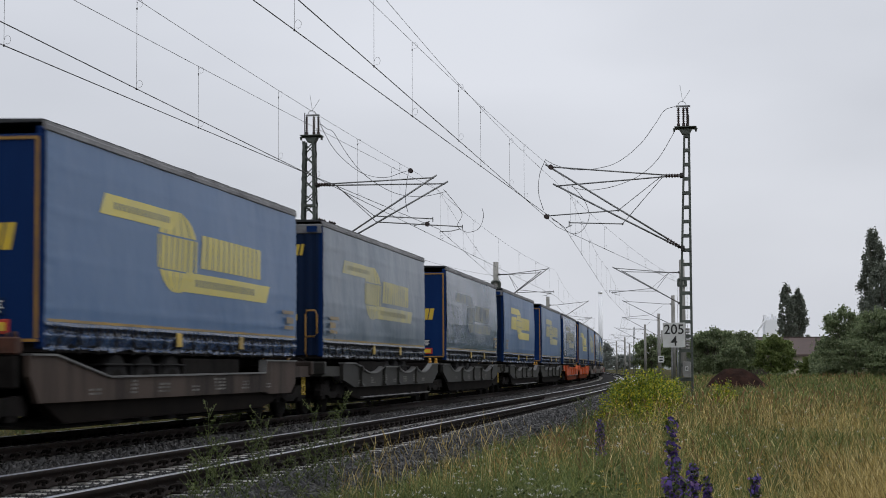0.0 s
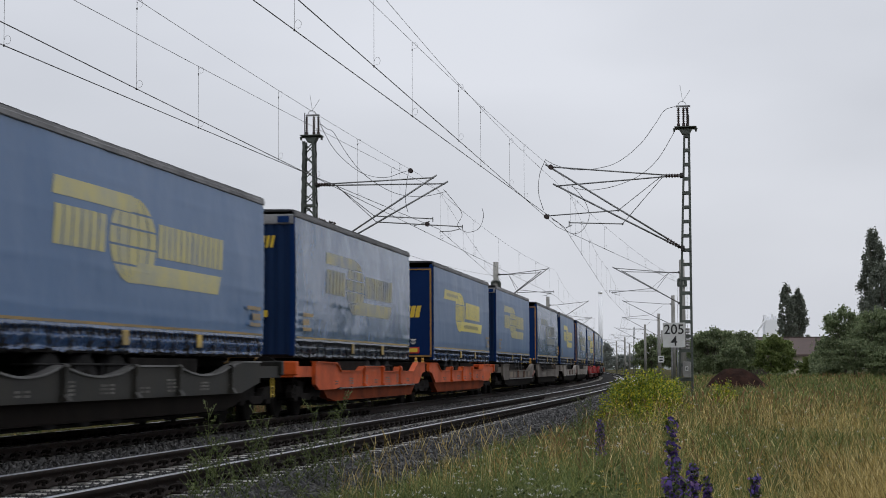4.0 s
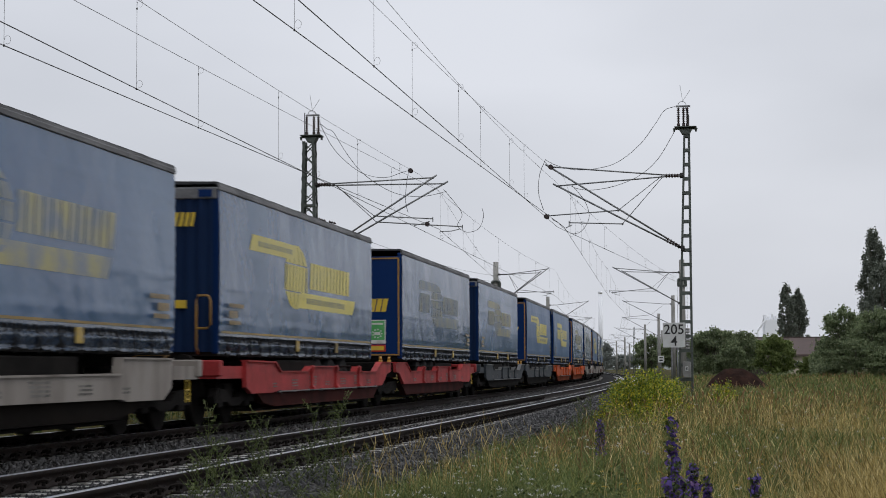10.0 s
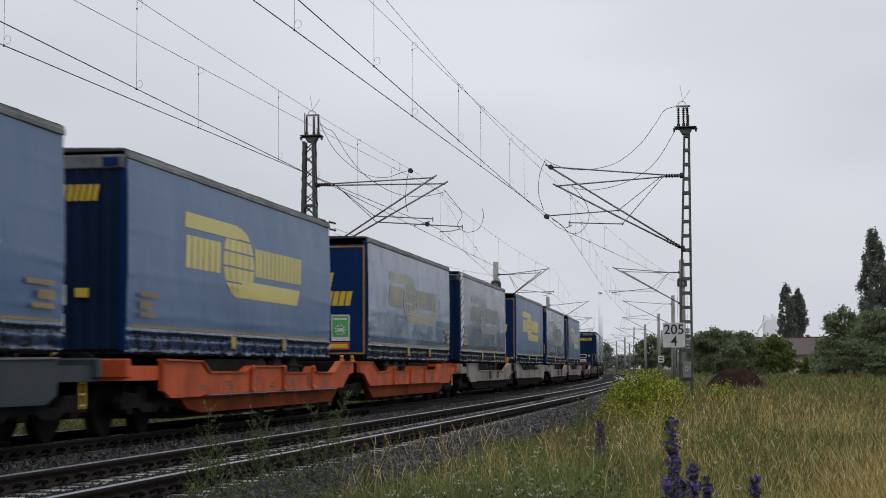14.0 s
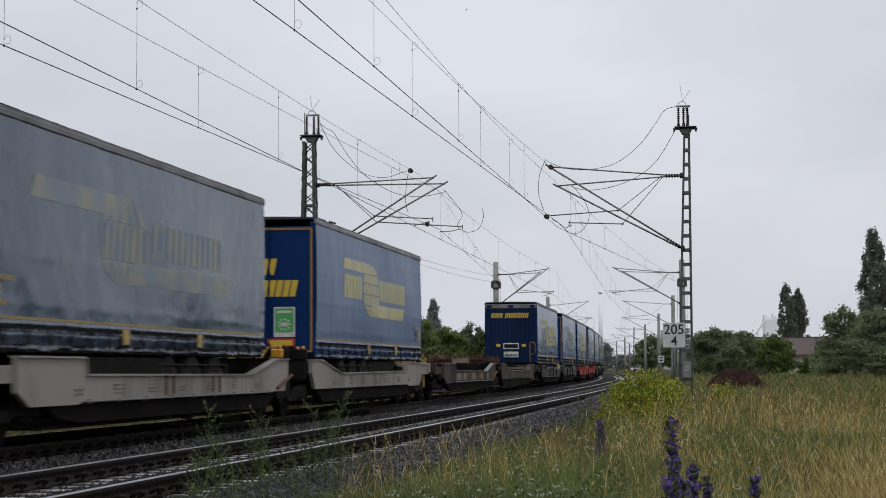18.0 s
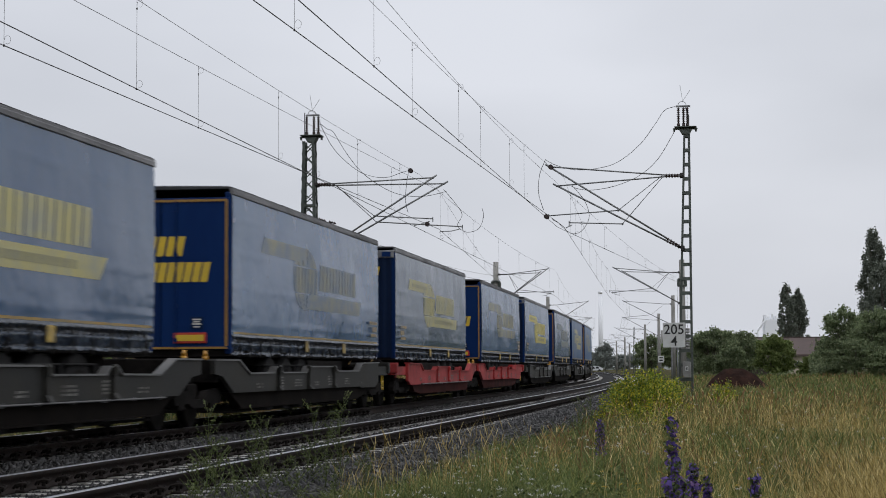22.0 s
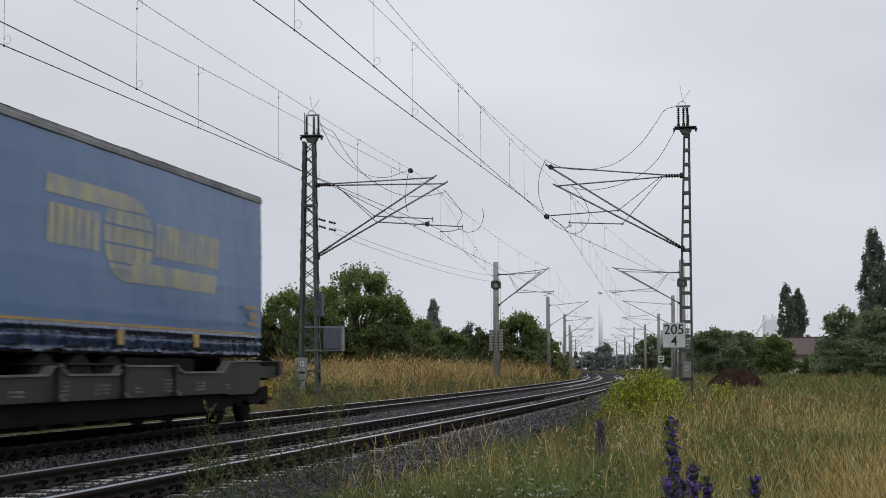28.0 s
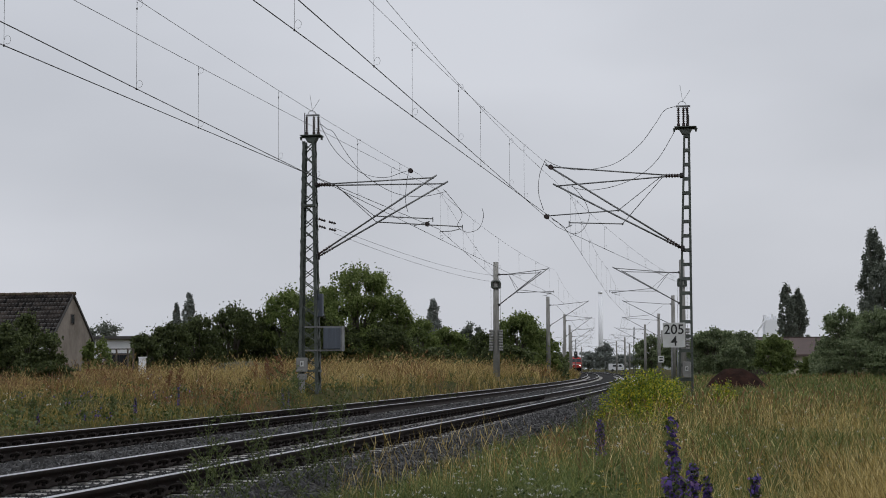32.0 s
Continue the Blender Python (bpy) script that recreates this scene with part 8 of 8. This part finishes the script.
# small white flower heads in the near weeds, and a few yellow ones
def flower_heads(name, n, y0, y1, u0, u1, size, material, label, zlo, zhi, seed, olo=2.7, ohi=99):
    rg = np.random.default_rng(seed)
    x, y, s, o = scatter(n, y0, y1, rg, u0, u1)
    k = (o > olo) & (o < ohi) & (patch(x, y, 1.1, seed) > 0.45)
    x, y = x[k], y[k]
    z = ground_z(x, y) + zlo + (zhi - zlo) * rg.random(len(x))
    pts = np.repeat(np.stack([x, y, z], 1), 7, 0) + rg.normal(size=(7 * len(x), 3)) * np.array([size, size, size * 0.35])
    tagged(leaves_mesh(name, pts, size * 0.9, rg, material, None), label, "flowers", kind="stuff")
    xs, ys, zs = x, y, z
    blades(name.replace("flowers", "flower_stalks"), xs, ys, zs - ground_z(xs, ys), np.full(len(xs), 0.006), M_WEED, rg, "thin green flower stalks", "weed", bend=0.02)


flower_heads("white_flowers", 620, 11, 26, 360, 1000, 0.016, M_PETAL_W, "small white flower heads among the weeds", 0.2, 0.5, 21, 2.1, 9)
flower_heads("pale_flowers", 500, 14, 60, 800, 1568, 0.016, M_PETAL_W, "scattered pale flower heads in the grass", 0.3, 0.5, 22)
flower_heads("yellow_flowers", 160, 15, 50, 950, 1568, 0.014, M_PETAL_Y, "scattered yellow flower heads in the grass", 0.3, 0.5, 23)

# herbs at the foot of the ballast
rng = np.random.default_rng(91)
x, y, s, o = scatter(34000, 9, 60, rng, 200, 1100)
k = (o > 1.65) & (o < 5.5) & (rng.random(len(o)) < 0.15 + 0.85 * smooth(1.7, 2.6, o))
x, y = x[k], y[k]
z = ground_z(x, y) + (0.03 + 0.28 * rng.random(len(x)) ** 1.5)
pts = np.repeat(np.stack([x, y, z], 1), 4, 0) + rng.normal(size=(4 * len(x), 3)) * 0.035
tagged(leaves_mesh("low_herbs", pts, 0.035, rng, M_WEED, None), "low leafy herbs at the foot of the ballast", "weed", kind="stuff")

# rough meadow all round, outside the strip that the tall grass covers
rng = np.random.default_rng(131)
a, r = rng.random(26000) * 2 * math.pi, 1.5 + 58 * rng.random(26000) ** 0.7
x, y = r * np.sin(a), r * np.cos(a)
s, o = off_np(x, y)
k = ((o > 2.6) | (o < -GAP - 2.8)) & (np.abs(np.arctan2(x, y)) > 0.33)
x, y = x[k], y[k]
blades("rough_meadow", x, y, 0.25 + 0.4 * rng.random(len(x)), np.full(len(x), 0.02), M_GREEN_G, rng, "rough meadow grass beside the line", "grass", bend=0.6)

# ---- level crossing, road vehicles, locomotive ----
M_ASPHALT = mat("asphalt", (0.045, 0.045, 0.047), (0.065, 0.064, 0.063), rough=0.8, scale=1.0)
M_CAR_W = mat("white_car_paint", (0.62, 0.63, 0.64), (0.56, 0.57, 0.58), rough=0.25, scale=1, coat=0.3)
M_CAR_D = mat("dark_car_paint", (0.05, 0.055, 0.065), (0.04, 0.042, 0.05), rough=0.25, scale=1, coat=0.3)
M_LOCO = mat("traffic_red_paint", (0.42, 0.028, 0.018), (0.34, 0.025, 0.018), rough=0.4, scale=1.5)
ROAD_Y = 486.0
rx = float(np.interp(ROAD_Y, _y, _x))
for x0, x1, z in ((rx - 220, rx - GAP - 3.2, 0.10), (rx - GAP - 3.2, rx + 3.0, -0.015), (rx + 3.0, rx + 220, 0.10)):
    bm = bmesh.new()
    box(bm, x0, x1, ROAD_Y - 3.2, ROAD_Y + 3.2, z - 0.5, z)
    tagged(part("road", bm, M_ASPHALT), "asphalt road across the tracks", "road", kind="structure")


def glow(name, c, power):
    m, nt, b = nodes_of(name)
    b.inputs["Emission Color"].default_value = (*c, 1)
    b.inputs["Emission Strength"].default_value = power
    return m


M_LAMP = glow("lit_headlamp", (1.0, 0.93, 0.8), 2.2)


def road_vehicle(van, paint, label):
    """Drives along x; origin on the road below its middle."""
    t = tagged(empty("van" if van else "car"), label, "van" if van else "car", "vehicles at the crossing")
    L, Hh, w = (5.2, 2.05, 0.95) if van else (4.4, 1.45, 0.88)
    bm = bmesh.new()
    if van:
        prof = [(-L / 2, 0.35), (L / 2, 0.35), (L / 2, 0.85), (L / 2 - 0.9, 1.05), (L / 2 - 1.55, Hh - 0.05), (L / 2 - 1.9, Hh), (-L / 2 + 0.15, Hh), (-L / 2, Hh - 0.2)]
    else:
        prof = [(-L / 2, 0.3), (L / 2, 0.3), (L / 2, 0.7), (L / 2 - 1.1, 0.88), (L / 2 - 1.9, Hh), (-L / 2 + 1.2, Hh), (-L / 2 + 0.3, 0.95), (-L / 2, 0.9)]
    prism(bm, prof, "y", -w, w)
    bmesh.ops.bevel(bm, geom=bm.edges[:], offset=0.04, segments=2, affect="EDGES")
    body = part("body", bm, paint, t)
    for y in (-w - 0.006, w + 0.002):
        for x0, x1 in (((-1.6, -0.2), (-0.1, 0.9)) if van else ((-1.1, -0.1), (0.0, 0.9))):
            bm = bmesh.new()
            zt = Hh - (0.28 if van else 0.16)
            prism(bm, [(x0, zt - 0.5), (x1, zt - 0.5), (x1 - 0.25, zt), (x0 + 0.1, zt)], "y", y, y + 0.004)
            part("side_window", bm, M_GLASS, body)
    bm = bmesh.new()
    xw, zw = (L / 2 - 0.93, 1.1) if van else (L / 2 - 1.13, 0.92)
    dx, dz = (-0.58, 0.80) if van else (-0.72, 0.46)
    prism(bm, [(xw + 0.03, zw), (xw + dx + 0.03, zw + dz), (xw + dx + 0.06, zw + dz), (xw + 0.06, zw)], "y", -w + 0.1, w - 0.1)
    part("windscreen", bm, M_GLASS, body)
    for x in (-L / 2 + 0.95, L / 2 - 0.95):
        for y in (-w + 0.05, w - 0.05):
            bm = bmesh.new()
            tube(bm, (x, y - 0.1, 0.33), (x, y + 0.1, 0.33), 0.33, n=16)
            wh = part("wheel", bm, M_BLACK, t)
            bm = bmesh.new()
            tube(bm, (x, y - 0.105, 0.33), (x, y + 0.105, 0.33), 0.19, n=12)
            part("rim", bm, M_STEEL, wh)
    for y in (-w + 0.25, w - 0.25):
        bm = bmesh.new()
        box(bm, L / 2 - 0.02, L / 2 + 0.02, y - 0.15, y + 0.15, 0.62, 0.76)
        part("headlamp", bm, M_WHITE, body)
    return t


def locomotive():
    """Origin at its leading end at rail level; y runs to its tail."""
    t = tagged(empty("locomotive"), "bright red diesel locomotive with lit headlamps on the far track", "locomotive")
    bm = bmesh.new()
    prism(bm, [(-1.5, 1.15), (1.5, 1.15), (1.5, 2.9), (1.36, 3.6), (1.0, 4.02), (0.4, 4.2), (-0.4, 4.2), (-1.0, 4.02), (-1.36, 3.6), (-1.5, 2.9)], "y", 1.1, 18.2)
    body = part("body", bm, M_LOCO, t)
    bm = bmesh.new()
    prism(bm, [(0.0, 1.15), (1.1, 1.15), (1.1, 3.95), (0.75, 3.75), (0.35, 2.6), (0.0, 2.3)], "x", -1.46, 1.46)
    bmesh.ops.bevel(bm, geom=bm.edges[:], offset=0.10, segments=2, affect="EDGES")
    nose = part("cab_front", bm, M_LOCO, t)
    for x in (-1, 1):
        bm = bmesh.new()
        prism(bm, [(0.34, 2.72), (0.31, 2.72), (0.66, 3.62), (0.70, 3.62)], "x", min(x * 0.06, x * 1.28), max(x * 0.06, x * 1.28))
        part("windscreen", bm, M_GLASS, nose)
        bm = bmesh.new()
        tube(bm, (x * 1.05, 0.02, 1.75), (x * 1.05, -0.05, 1.75), 0.17, n=14)
        part("headlamp", bm, M_LAMP, nose, "lit white headlamp")
        bm = bmesh.new()
        tube(bm, (x * 0.875, 0.1, 1.05), (x * 0.875, -0.5, 1.05), 0.10, n=10)
        tube(bm, (x * 0.875, -0.5, 1.05), (x * 0.875, -0.58, 1.05), 0.23, n=14)
        part("buffer", bm, M_UNDER, t)
    bm = bmesh.new()
    tube(bm, (0, 0.75, 3.98), (0, 0.66, 3.98), 0.14, n=12)
    part("headlamp", bm, M_LAMP, nose, "lit white top lamp")
    bm = bmesh.new()
    box(bm, -1.3, 1.3, -0.02, 0.04, 2.05, 2.22, 0.01)
    part("white_band", bm, M_WHITE, nose)
    bm = bmesh.new()
    box(bm, -1.42, 1.42, 0.05, 18.2, 0.75, 1.15, 0.03)
    part("underframe", bm, M_UNDER, t)
    bm = bmesh.new()
    prism(bm, [(-1.3, 0.18), (1.3, 0.18), (1.42, 0.75), (-1.42, 0.75)], "y", 0.05, 0.16)
    part("snow_plough", bm, M_UNDER, t)
    for y in (3.4, 14.8):
        bm = bmesh.new()
        for x in (-1.15, 1.15):
            box(bm, x - 0.08, x + 0.08, y - 1.9, y + 1.9, 0.45, 0.85, 0.03)
        bg_ = part("bogie_frame", bm, M_UNDER, t)
        for dy in (-1.3, 1.3):
            bm = bmesh.new()
            for x in (-0.75, 0.75):
                tube(bm, (x - 0.06, y + dy, 0.5), (x + 0.06, y + dy, 0.5), 0.5, n=20)
            tube(bm, (-0.75, y + dy, 0.5), (0.75, y + dy, 0.5), 0.09, n=8)
            part("wheelset", bm, M_UNDER, bg_)
    for y in (5, 9, 13):
        bm = bmesh.new()
        box(bm, -0.8, 0.8, y - 0.8, y + 0.8, 4.16, 4.36, 0.04)
        part("roof_hatch", bm, M_UNDER, t)
    return t


LOCO = locomotive()
VAN = road_vehicle(True, M_CAR_W, "white van driving over the level crossing")
CAR = road_vehicle(False, M_CAR_W, "white car driving over the level crossing")
CAR_2 = road_vehicle(False, M_CAR_D, "dark car driving over the level crossing")


# a swift crossing the sky
M_PLUME = mat("dark_plumage", (0.03, 0.027, 0.024), (0.05, 0.045, 0.04), rough=0.7, scale=20)


def bird():
    """Flies along x; origin in its body."""
    t = tagged(empty("bird"), "small dark bird crossing the overcast sky", "bird")
    bm = bmesh.new()
    pipe(bm, [(-0.16, 0, 0.0), (-0.09, 0, 0.0), (0.0, 0, 0.005), (0.07, 0, 0.01), (0.11, 0, 0.01)], lambda k: 0.008 + 0.026 * math.sin(math.pi * min(1.0, k * 0.9 + 0.08)), 8)
    part("body", bm, M_PLUME, t)
    for side in (-1, 1):
        bm = bmesh.new()
        prism(bm, [(0.05, 0.0), (0.05, side * 0.08), (-0.02, side * 0.17), (-0.11, side * 0.25), (-0.07, side * 0.15), (-0.03, side * 0.07), (-0.03, 0.0)], "z", 0.0, 0.006)
        part("wing", bm, M_PLUME, t, m=pose(0, 0, 0.01, 22 * side, 0, 0))
    return t


BIRD = bird()


# ---- what moves ----
def motions():
    for ob, s0, length in MOVING:
        rows = []
        for i in range(33):
            t = float(i)
            rows.append((t, rolled(s0 - SPEED * t - GAIN * t * t / 2, length, -GAP)))
        walk(ob, rows)
    walk(LOCO, [(float(t), rolled(478 + 27.0 * (32 - t), 19.0, -GAP)) for t in range(33)])
    walk(BIRD, [(t, Matrix.Translation(bg(u, v, 214.0)) @ pose(0, 0, 0, 0, 12, 0)) for t, u, v in ((0.0, -3379, -320), (14.0, -106, -120), (17.9, 805, 6), (19.4, 1156, 120), (21.0, 1530, 241), (24.0, 2230, 300), (32.0, 4100, 240))])
    # road vehicles: place at a given second and speed along the road
    for ob, x0, t0, v, y in ((VAN, 36.0, 30.0, 5.3, -1.6), (CAR, 45.0, 20.5, -3.0, 1.6), (CAR_2, 42.5, 28.5, 4.0, -1.6)):
        turn = 0 if v > 0 else 180
        walk(ob, [(float(t), pose(x0 + v * (t - t0), ROAD_Y + y, 0.10, 0, 0, turn)) for t in (0, 16, 32)])


motions()
